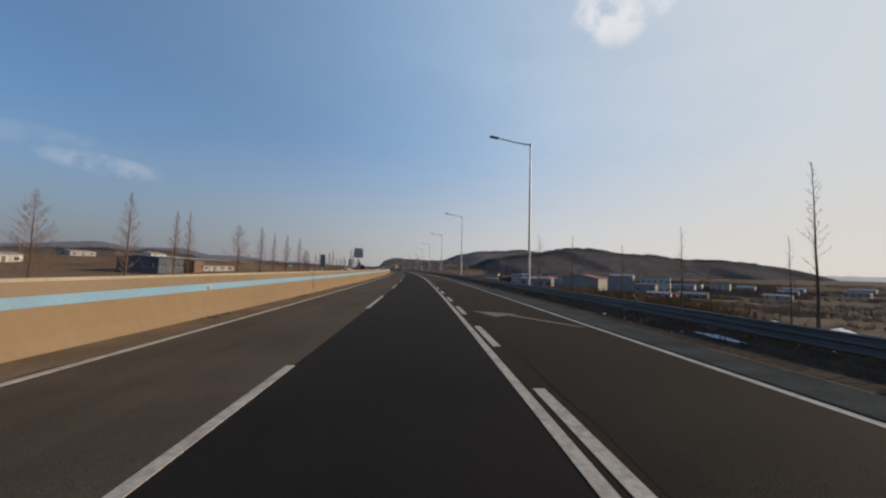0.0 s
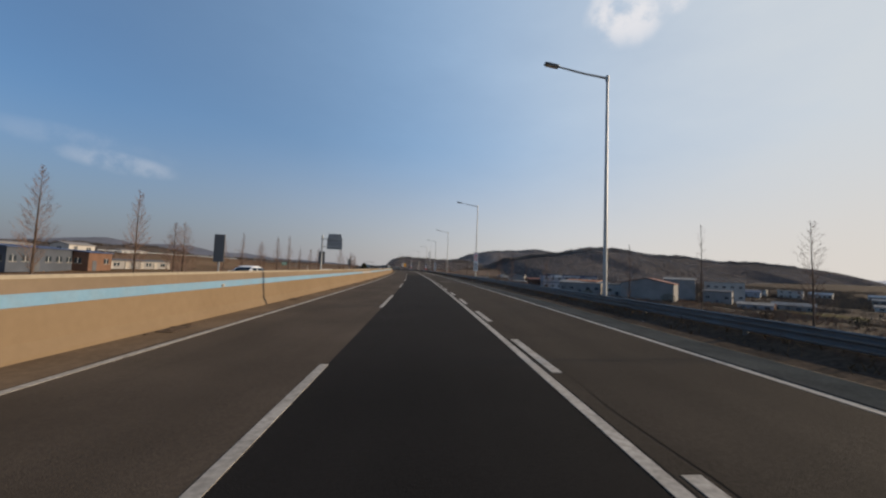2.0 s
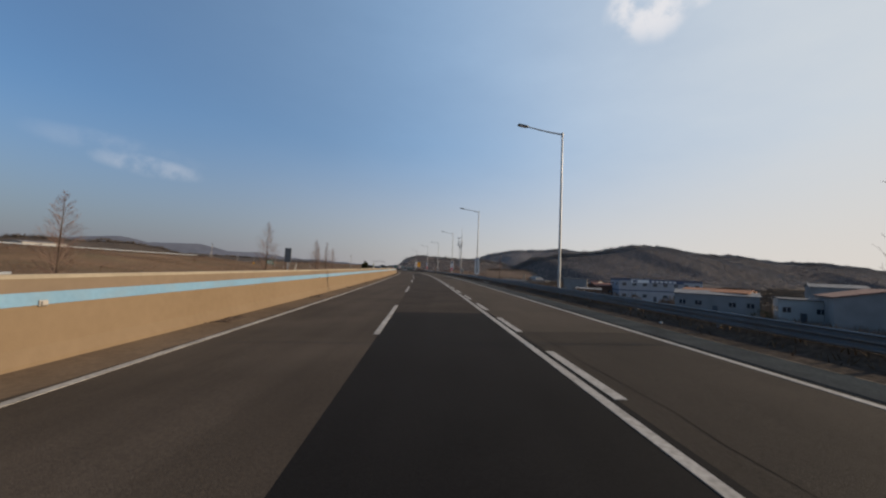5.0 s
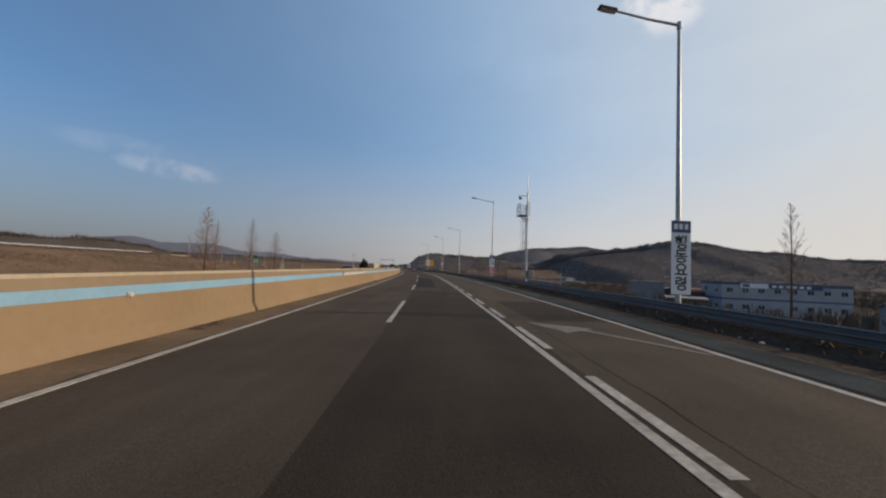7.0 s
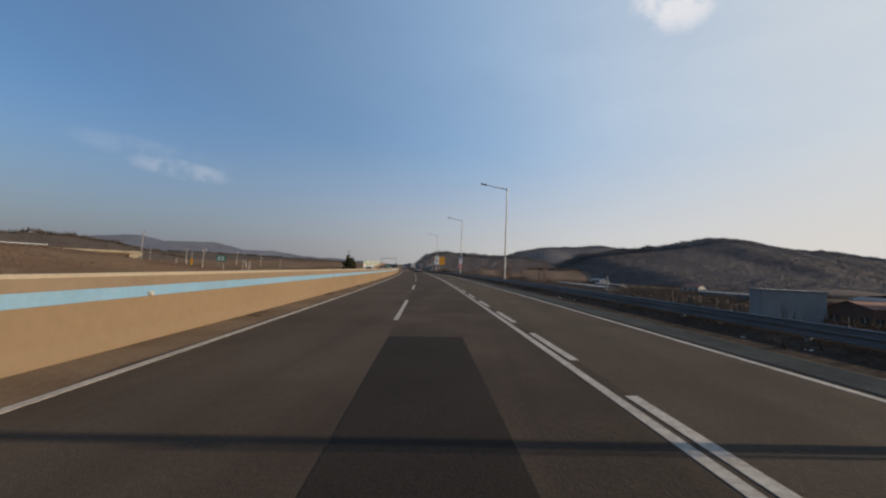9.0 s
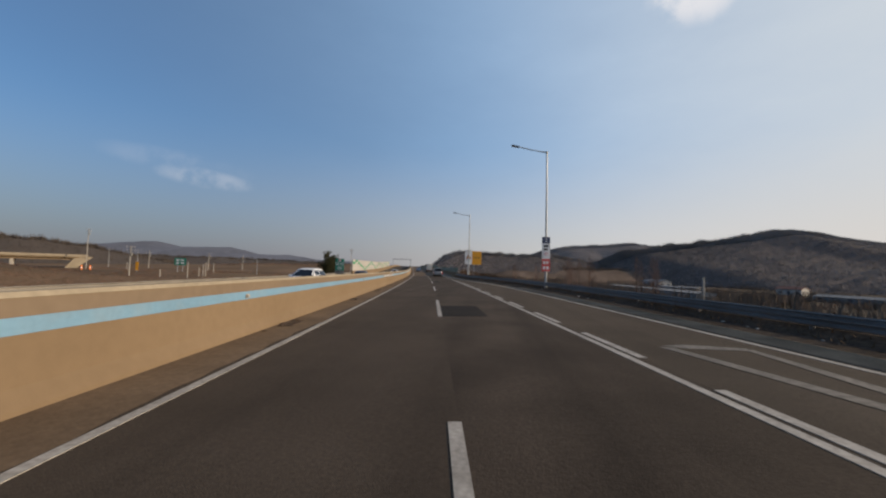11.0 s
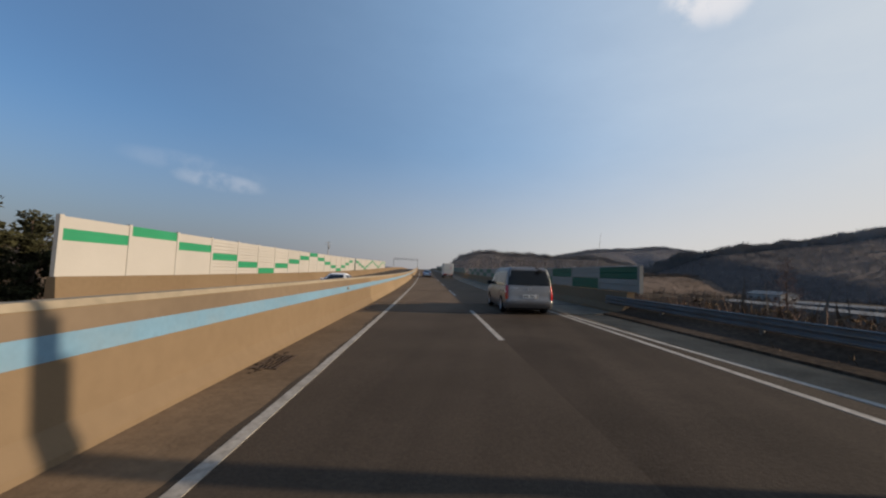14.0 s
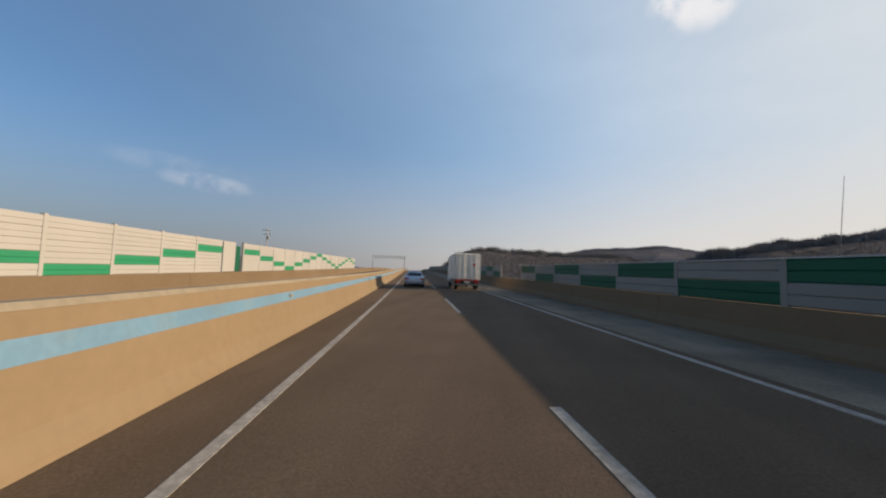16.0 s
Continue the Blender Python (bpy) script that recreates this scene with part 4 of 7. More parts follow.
def warning_board(s):
    t = thing("warning_board", pose_at(6.15, s, 0.0), "white and orange road warning board on steel posts", "road sign")
    part("white_panel", box(-1.60, -0.04, 2.80, -0.20, 0.0, 5.32, 0.004), M["sign_white"], t, "white half")
    part("orange_panel", box(-0.198, -0.04, 2.74, 1.60, 0.0, 5.30, 0.004), M["sign_orange"], t, "orange half")
    for x in (-1.0, 0.2):
        part("post", box(x - 0.07, 0.0, -2.4, x + 0.07, 0.14, 5.1, 0.01), M["galv"], t)
        for z in (3.3, 4.7):
            part("rail", box(-1.5, 0.0, z, 1.5, 0.05, z + 0.05), M["galv"], t)

    def tri(r, y):
        k = bmesh.new()
        vs = [k.verts.new((-0.88 + r * math.sin(a), y, 4.14 + r * math.cos(a))) for a in (0, 2.094, 4.189)]
        k.faces.new(vs)
        bmesh.ops.solidify(k, geom=k.faces[:], thickness=0.004)
        return k

    part("red_triangle", tri(0.62, -0.046), M["sign_red"], t, "red warning triangle")
    part("yellow_triangle", tri(0.47, -0.053), M["sign_orange"], t, "yellow field")
    for x, w in ((-1.06, 0.20), (-0.88, 0.2), (-0.70, 0.18)):
        bm = bmesh.new()
        r = bmesh.ops.create_uvsphere(bm, u_segments=10, v_segments=6, radius=1)
        for v in bm.verts:
            v.co = Vector((x + v.co.x * w * 0.5, -0.06 + v.co.y * 0.004, 3.98 + max(-0.2, v.co.z) * 0.10))
        part("bump", bm, M["ink"], t)
    part("small_plate", box(-1.42, -0.05, 3.42, -0.34, -0.042, 3.74), M["sign_white"], t, "small white plate")
    for x in (-1.12, -0.68):
        part("bar", box(x - 0.1, -0.056, 3.48, x + 0.1, -0.05, 3.68), M["panel_grey"], t)
    lettering("연약지반", 0.37, M["ink"], t, Matrix.Translation((0.62, -0.046, 4.05)) @ UPRIGHT)


warning_board(325.1)


def camera_mast():
    t = thing("camera_mast", pose_at(8.2, 194.5, 0.0), "grey steel mast with a service platform, caged ladder and camera", "mast")
    part("pole", tube([(0, 0, -0.9), (0, 0, 9.1)], [0.088, 0.07], 12), M["pole"], t, smooth=True)
    part("lightning_rod", tube([(0, 0, 9.1), (0, 0, 10.9)], [0.03, 0.012], 6), M["pole"], t)
    part("camera_arm", tube([(0, 0, 8.75), (-0.75, 0, 8.75)], 0.035, 6), M["pole"], t)
    bm = bmesh.new()
    bmesh.ops.create_uvsphere(bm, u_segments=12, v_segments=8, radius=0.14)
    for v in bm.verts:
        v.co = Vector((-0.72 + v.co.x, v.co.y, 8.52 + v.co.z * 1.15))
    part("camera_dome", bm, M["black"], t, "dark camera dome", True)
    part("camera_cap", tube([(-0.72, 0, 8.6), (-0.72, 0, 8.78)], [0.16, 0.10], 12), M["sign_white"], t)
    x0, x1, y0, y1 = -0.76, 0.13, -0.22, 1.16
    pl = part("platform", box(x0, y0, 6.88, x1, y1, 6.95, 0.01), M["galv"], t, "steel grating platform")
    for x in (x0 + 0.02, x1 - 0.02):
        for k in range(4):
            y = y0 + 0.02 + (y1 - y0 - 0.04) * k / 3
            part("rail_post", box(x - 0.018, y - 0.018, 6.95, x + 0.018, y + 0.018, 8.04), M["galv"], pl)
    part("rail_post", box((x0 + x1) / 2 - 0.018, y1 - 0.036, 6.95, (x0 + x1) / 2 + 0.018, y1, 8.04), M["galv"], pl)
    for z in (7.35, 7.7, 8.04):
        for x in (x0 + 0.02, x1 - 0.02):
            part("handrail", box(x - 0.016, y0, z - 0.016, x + 0.016, y1, z + 0.016), M["galv"], pl)
        part("handrail", box(x0, y1 - 0.034, z - 0.016, x1, y1 - 0.002, z + 0.016), M["galv"], pl)
    part("strut", tube([(-0.05, 0, 6.1), (-0.5, 0.6, 6.87)], 0.03, 6), M["galv"], t)
    part("strut", tube([(0.0, 0.1, 6.1), (0.02, 0.9, 6.87)], 0.03, 6), M["galv"], t)
    ld = part("ladder", box(-0.42, -0.02, 1.6, -0.385, 0.02, 7.9), M["galv"], t, "steel ladder")
    part("stile", box(-0.165, -0.02, 1.6, -0.13, 0.02, 7.9), M["galv"], ld)
    for k in range(20):
        part("rung", box(-0.385, -0.014, 1.75 + 0.3 * k, -0.165, 0.014, 1.775 + 0.3 * k), M["galv"], ld)
    for z in (2.4, 3.8, 5.2, 6.3):
        part("cage_hoop", tube([(-0.36 - 0.38 * math.cos(a * math.pi / 10), -0.02 - 0.55 * math.sin(a * math.pi / 10), z) for a in range(11)], 0.014, 5), M["galv"], ld)
    for a in (2, 5, 8):
        x, y = -0.36 - 0.38 * math.cos(a * math.pi / 10), -0.02 - 0.55 * math.sin(a * math.pi / 10)
        part("cage_bar", tube([(x, y, 2.3), (x, y, 6.88)], 0.012, 5), M["galv"], ld)
    for z in (1.65, 4.3, 6.5):
        part("clamp", box(-0.42, -0.13, z, 0.16, 0.13, z + 0.05), M["galv"], t)
    cb = part("control_box", box(0.10, -0.3, 1.05, 0.59, 0.25, 1.72, 0.02), M["panel_grey"], t, "grey control box")
    part("lid", box(0.11, -0.33, 1.72, 0.61, 0.28, 1.76, 0.008), M["galv"], cb)


camera_mast()


guardrail("guardrail", 119.7, 131.8, lambda s: -19.6, 1, 0.68, M["galv"], "short pale guardrail at the foot of the direction sign", "guardrails")


def direction_sign(s):
    """A road sign for the oncoming lanes, seen from behind."""
    t = thing("direction_sign", pose_at(-19.7, s, -0.4), "grey back of a roadside direction sign on a pole", "road sign")
    part("pole", tube([(0, 0, -0.6), (0, 0, 7.95)], 0.14, 12), M["pole"], t, smooth=True)
    part("cap", tube([(0, 0, 7.95), (0, 0, 8.0)], 0.16, 12), M["galv"], t)
    for z in (5.75, 7.3):
        part("arm", tube([(0.0, 0, z), (3.7, 0, z)], 0.075, 8), M["pole"], t)
        part("clamp", box(-0.2, -0.2, z - 0.12, 0.22, 0.2, z + 0.12, 0.02), M["galv"], t)
    p = part("panel", box(0.95, 0.1, 5.25, 4.0, 0.14, 7.65, 0.004), M["sign_back"], t, "grey sheet metal back")
    q = part("upper_panel", box(1.15, 0.1, 7.66, 3.75, 0.14, 8.4, 0.004), M["sign_back"], t)
    for z in (5.5, 6.1, 6.7, 7.3, 7.6):
        part("stiffener", box(0.97, 0.06, z - 0.03, 3.98, 0.1, z + 0.03), M["galv"], p)
    for x in (1.5, 2.1, 2.7, 3.3):
        part("stiffener", box(x - 0.03, 0.055, 7.66, x + 0.03, 0.1, 8.4), M["galv"], q)


direction_sign(120.8)


def slim_board(x, s, w, z0, z1):
    t = thing("slim_board", pose_at(x, s, 0), "dark grey back of a tall roadside board on a post", "road sign", "slim boards beyond the oncoming lanes")
    part("panel", box(-w / 2, 0, z0, w / 2, 0.08, z1, 0.01), M["board_back"], t)
    part("post", box(-0.06, 0.08, land(x, s) - 0.3, 0.06, 0.2, z1 - 0.2), M["galv"], t)


slim_board(-20.9, 82.6, 1.05, 1.5, 4.3)
slim_board(-19.95, 122.2, 1.25, 1.75, 4.3)
slim_board(-21.4, 171.8, 0.95, 1.6, 3.75)


def distance_sign(s):
    t = thing("distance_sign", pose_at(-7.30, s, 1.2) @ Matrix.Scale(0.76, 4), "green distance sign with white words on the median barrier", "road sign")
    part("post", box(-0.04, 0.02, 0.0, 0.04, 0.08, 1.0), M["galv"], t)
    part("panel", box(-0.30, -0.012, 0.32, 0.30, 0.012, 1.12, 0.004), M["sign_green"], t, "green panel")
    part("lower_plate", box(-0.30, -0.012, 0.06, 0.30, 0.012, 0.315, 0.004), M["panel_grey"], t, "grey lower plate")
    part("shield", box(-0.09, -0.02, 0.93, 0.09, -0.013, 1.06, 0.003), M["sign_white"], t)
    part("shield_band", box(-0.085, -0.024, 1.0, 0.085, -0.021, 1.055), M["sign_red"], t)
    lettering("대전\n66", 0.31, M["sign_white"], t, Matrix.Translation((0, -0.016, 0.62)) @ UPRIGHT, spread=0.85)
    bars(t, -0.26, 0.26, 0.08, 0.3, 2, 3, M["ink"], -0.016)


distance_sign(274.3)


# ---- noise walls on the bridge ----
def parapet(name, profile, label, s0=BRIDGE, s1=700.0):
    t = thing(name, ORIGIN, label, "parapet", "bridge parapets", "structure")
    s = s0
    while s < s1 - 1:
        e = min(s + 14.0, s1)
        part("parapet_block", sweep(profile, s + 0.012, e - 0.012, 7.0, sloped=False), M["concrete"], t)
        s = e


parapet("parapet", [(4.12, 0.05), (4.14, 0.2), (4.34, 0.45), (4.42, 1.02), (4.72, 1.02), (4.75, -0.4), (4.12, -0.4)], "tan concrete parapet under the outer noise wall")
parapet("parapet", [(-18.85, -0.5), (-18.87, -0.3), (-19.0, 0.0), (-19.05, 0.82), (-19.4, 0.82), (-19.45, -0.6)], "tan concrete parapet under the white noise wall")


def noise_wall_left():
    t = thing("noise_wall", ORIGIN, "white ribbed noise wall with a zigzag of green panels", "noise wall", "noise walls")
    n = 36
    for i in range(n):
        s0 = BRIDGE + 0.1 + 3.535 * i
        if i in (17,):
            continue
        x, z0 = -19.2, 0.82
        m = pose_at(x, s0, z0)
        part_post = box(-0.09, -0.09, 0.0, 0.09, 0.09, 2.56)
        part_post.transform(m)
        part("post", part_post, M["panel"], t)
        level = abs((i - 1) % 8 - 4) if i >= 1 else 3
        for k in range(5):
            ribbed = i >= 3
            if ribbed:
                prof = [(0.03, 0.5 * k), (0.06, 0.5 * k + 0.03), (0.06, 0.5 * k + 0.21), (0.035, 0.5 * k + 0.235), (0.06, 0.5 * k + 0.26), (0.06, 0.5 * k + 0.47), (0.03, 0.5 * k + 0.497), (-0.05, 0.5 * k + 0.497), (-0.05, 0.5 * k)]
            else:
                prof = [(0.05, 0.5 * k), (0.05, 0.5 * k + 0.5), (-0.05, 0.5 * k + 0.5), (-0.05, 0.5 * k)]
            prof = [(x + a, z0 + b) for a, b in prof]
            green = k == level
            part("panel", sweep(prof, s0 + 0.09, s0 + 3.445, 4.0, sloped=False), M["green"] if green else M["panel"], t, "green panel" if green else "")
    s0 = BRIDGE + 0.1 + 3.535 * 17
    gate = part("gate", sweep([(-19.3, 0.85), (-19.3, 3.0), (-19.35, 3.0), (-19.35, 0.85)], s0 + 2.2, s0 + 3.3, 2, sloped=False), M["green_dark"], t, "dark green service door")
    part("gate_panel", sweep([(-19.15, 0.85), (-19.15, 3.3), (-19.25, 3.3), (-19.25, 0.85)], s0 + 0.1, s0 + 2.1, 2, sloped=False), M["panel"], t)


def noise_wall_right():
    t = thing("noise_wall", ORIGIN, "low grey noise wall with staggered green panels", "noise wall", "noise walls")
    first = 376.2 - 3.5 * 11
    for i in range(0, 60):
        s0 = first + 3.5 * i
        if i in (17, 18):
            continue
        m = pose_at(4.57, s0, 1.02)
        bm = box(-0.08, -0.08, 0.0, 0.08, 0.08, 1.13)
        bm.transform(m)
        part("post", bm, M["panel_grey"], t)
        for k in range(2):
            z = 1.04 + 0.54 * k
            green = (k == 0) if i % 2 else (k == 1)
            prof = [(4.53, z), (4.50, z + 0.03), (4.50, z + 0.24), (4.525, z + 0.265), (4.50, z + 0.29), (4.50, z + 0.50), (4.53, z + 0.535), (4.62, z + 0.535), (4.62, z)]
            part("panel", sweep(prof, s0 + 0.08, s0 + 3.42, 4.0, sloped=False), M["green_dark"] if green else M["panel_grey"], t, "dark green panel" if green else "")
        part("cap", sweep([(4.47, 2.115), (4.66, 2.115), (4.66, 2.15), (4.47, 2.15)], s0, s0 + 3.5, 4, sloped=False), M["galv"], t)


noise_wall_left()
noise_wall_right()


def wall_plate(s):
    t = thing("wall_plate", pose_at(4.495, s, 1.66), "small white plate with a dark mark on the noise wall", "sign")
    part("plate", box(-0.012, -0.24, -0.16, 0.0, 0.24, 0.17, 0.004), M["sign_white"], t)
    part("bar", box(-0.018, -0.19, -0.11, -0.012, 0.13, -0.05), M["ink"], t)


wall_plate(366.6)


def gantry(s):
    t = thing("sign_gantry", pose_at(-13, s, 0), "thin steel gantry over the oncoming lanes", "gantry")
    for x in (-6.2, 6.0):
        part("leg", box(x - 0.15, -0.15, -0.6, x + 0.15, 0.15, 5.6, 0.02), M["galv"], t)
    for z in (4.75, 5.45):
        part("chord", box(-6.3, -0.08, z, 6.4, 0.08, z + 0.12), M["rail"], t)
    for k in range(12):
        part("lattice", tube([(-6 + k, 0, 4.8), (-5.5 + k, 0, 5.5), (-5 + k, 0, 4.8)], 0.04, 5), M["rail"], t)


gantry(513)

# ---- vehicles ----
def car_rings(spec, rear=1.0):
    """Body as rings stacked in height: (z, half width, rear y, front y, corner radius)."""
    bm = bmesh.new()
    rings = []
    for z, w, yr, yf, cf in spec:
        pts = []
        for side, y, a0 in ((1, yf, 0), (-1, yf, 90), (-1, yr, 180), (1, yr, 270)):
            c = cf if a0 < 180 else cf * rear
            cx, cy = side * (w - c), (y - c if a0 < 180 else y + c)
            for k in range(5):
                a = radians(a0 + 22.5 * k)
                pts.append((cx + c * math.cos(a), cy + c * math.sin(a)))
        dense = []
        for i, p in enumerate(pts):
            q = pts[(i + 1) % len(pts)]
            dense.append(p)
            if i % 5 == 4:
                for f in (0.2, 0.4, 0.6, 0.8):
                    dense.append((p[0] + (q[0] - p[0]) * f, p[1] + (q[1] - p[1]) * f))
        rings.append([bm.verts.new((x, y, z)) for x, y in dense])
    n = len(rings[0])
    for a, b in zip(rings, rings[1:]):
        for k in range(n):
            bm.faces.new((a[k], a[(k + 1) % n], b[(k + 1) % n], b[k]))
    bm.faces.new(rings[0][::-1])
    bm.faces.new(rings[-1])
    bmesh.ops.recalc_face_normals(bm, faces=bm.faces)
    return bm


class Shell:
    def __init__(self, spec, rear=1.0):
        self.rear = rear
        self.z = [r[0] for r in spec]
        self.w, self.yr, self.yf, self.c = ([r[i] for r in spec] for i in (1, 2, 3, 4))

    def get(self, name, z):
        return float(np.interp(z, self.z, {"w": self.w, "yr": self.yr, "yf": self.yf, "c": self.c}[name]))

    def outline(self, y, z, out):
        """Half width at y and z, inside the rounded corners, moved outwards."""
        w, yr, yf, c = (self.get(k, z) for k in ("w", "yr", "yf", "c"))
        if y - yr < yf - y:
            c *= self.rear
        d = min(y - yr, yf - y)
        if d < c:
            e = max(0.0, c - max(d, 0.0))
            w = w - c + math.sqrt(max(0.0, c * c - e * e))
        return w + out


def side_patch(sh, corners, side, out=0.008, n=8):
    """A pane on the flank: corners (y, z) lower rear, lower front, upper front, upper rear."""
    bm = bmesh.new()
    grid = []
    for i in range(n + 1):
        row = []
        for j in range(n + 1):
            u, v = j / n, i / n
            y = (1 - v) * ((1 - u) * corners[0][0] + u * corners[1][0]) + v * ((1 - u) * corners[3][0] + u * corners[2][0])
            z = (1 - v) * ((1 - u) * corners[0][1] + u * corners[1][1]) + v * ((1 - u) * corners[3][1] + u * corners[2][1])
            row.append(bm.verts.new((side * sh.outline(y, z, out), y, z)))
        grid.append(row)
    for i in range(n):
        for j in range(n):
            f = (grid[i][j], grid[i][j + 1], grid[i + 1][j + 1], grid[i + 1][j])
            bm.faces.new(f if side > 0 else f[::-1])
    return bm


def end_patch(sh, x0, x1, z0, z1, rear=True, out=0.008, n=10, narrow=0.0):
    bm = bmesh.new()
    grid = []
    for i in range(n + 1):
        row = []
        v = i / n
        z = z0 + (z1 - z0) * v
        for j in range(n + 1):
            u = j / n
            x = (x0 + (x1 - x0) * u) * (1 - narrow * v)
            w, c = sh.get("w", z), sh.get("c", z) * (sh.rear if rear else 1)
            e = max(0.0, abs(x) - (w - c))
            bend = c - math.sqrt(max(0.0, c * c - min(e, c) ** 2))
            y = sh.get("yr", z) + bend - out if rear else sh.get("yf", z) - bend + out
            row.append(bm.verts.new((x, y, z)))
        grid.append(row)
    for i in range(n):
        for j in range(n):
            f = (grid[i][j], grid[i][j + 1], grid[i + 1][j + 1], grid[i + 1][j])
            bm.faces.new(f if rear else f[::-1])
    return bm


def wheel(t, x, y, r, width, side):
    tyre = part("wheel", lathe([(r * 0.62, -width / 2), (r * 0.93, -width / 2), (r, -width * 0.32), (r, width * 0.32), (r * 0.93, width / 2), (r * 0.62, width / 2)], 28), M["rubber"], t, "black tyre", True)
    tyre.matrix_local = Matrix.Translation((x, y, r)) @ Matrix.Rotation(radians(90 * side), 4, "Y")
    part("rim", lathe([(r * 0.66, -0.05), (r * 0.66, width * 0.50), (r * 0.60, width * 0.50), (r * 0.58, width * 0.38)], 28), M["rim"], tyre, "bright alloy rim", True)
    part("wheel_dish", lathe([(r * 0.59, width * 0.30), (0.02, width * 0.30)], 28), M["black"], tyre, "dark wheel dish")
    for k in range(5):
        bm = box(0.03, -0.055, width * 0.32, r * 0.61, 0.055, width * 0.47, 0.018)
        bm.transform(Matrix.Rotation(radians(72 * k), 4, "Z"))
        part("spoke", bm, M["rim"], tyre)
    part("hub", lathe([(0.07, width * 0.2), (0.07, width * 0.45), (0.01, width * 0.47)], 14), M["rim"], tyre)
    return tyre


def lathe(prof, n):
    """A profile of (radius, z) turned about z."""
    bm = bmesh.new()
    rings = [[bm.verts.new((r * math.cos(2 * math.pi * k / n), r * math.sin(2 * math.pi * k / n), z)) for k in range(n)] for r, z in prof]
    for a, b in zip(rings, rings[1:]):
        for k in range(n):
            bm.faces.new((a[k], a[(k + 1) % n], b[(k + 1) % n], b[k]))
    bmesh.ops.recalc_face_normals(bm, faces=bm.faces)
    return bm


def arch(t, sh, y, r, side):
    # No hollow is cut: a flat black disc stands for the arch's shade.
    bm = bmesh.new()
    c = bm.verts.new((side * (sh.outline(y, r, 0.004)), y, r * 0.95))
    rim = [bm.verts.new((side * sh.outline(y + r * 1.10 * math.cos(a), max(0.22, r + r * 1.10 * math.sin(a)), 0.004), y + r * 1.10 * math.cos(a), max(0.22, r + r * 1.10 * math.sin(a)))) for a in [math.pi * (k - 3) / 18 for k in range(25)]]
    for a, b in zip(rim, rim[1:]):
        bm.faces.new((c, a, b) if side > 0 else (c, b, a))
    part("arch_shade", bm, M["black"], t, "black disc for the shaded wheel arch")


def plate(t, y, z, w=0.52):
    p = part("number_plate", box(-w / 2, y - 0.012, z - 0.06, w / 2, y, z + 0.06, 0.004), M["plate"], t, "white number plate")
    for k in range(7):
        if k != 3:
            part("bar", box(-w * 0.42 + k * w * 0.125, y - 0.016, z - 0.035, -w * 0.42 + k * w * 0.125 + w * 0.08, y - 0.0125, z + 0.035), M["ink"], p)


def lens(sh, side, z0, z1, front, out=0.012, n=10):
    """The flank half of a tail lamp, from the corner to a curved front edge."""
    bm = bmesh.new()
    grid = []
    for i in range(n + 1):
        v = i / n
        z = z0 + (z1 - z0) * v
        yr = sh.get("yr", z)
        c = sh.get("c", z) * sh.rear
        row = []
        for j in range(n + 1):
            y = yr + c * 0.35 + (front(v) - c * 0.35) * j / n
            row.append(bm.verts.new((side * sh.outline(y, z, out), y, z)))
        grid.append(row)
    for i in range(n):
        for j in range(n):
            f = (grid[i][j], grid[i][j + 1], grid[i + 1][j + 1], grid[i + 1][j])
            bm.faces.new(f if side > 0 else f[::-1])
    return bm


def on_flank(sh, side, pts, radius, out=0.0):
    return tube([(side * sh.outline(y, z, out), y, z) for y, z in pts], radius, 6)


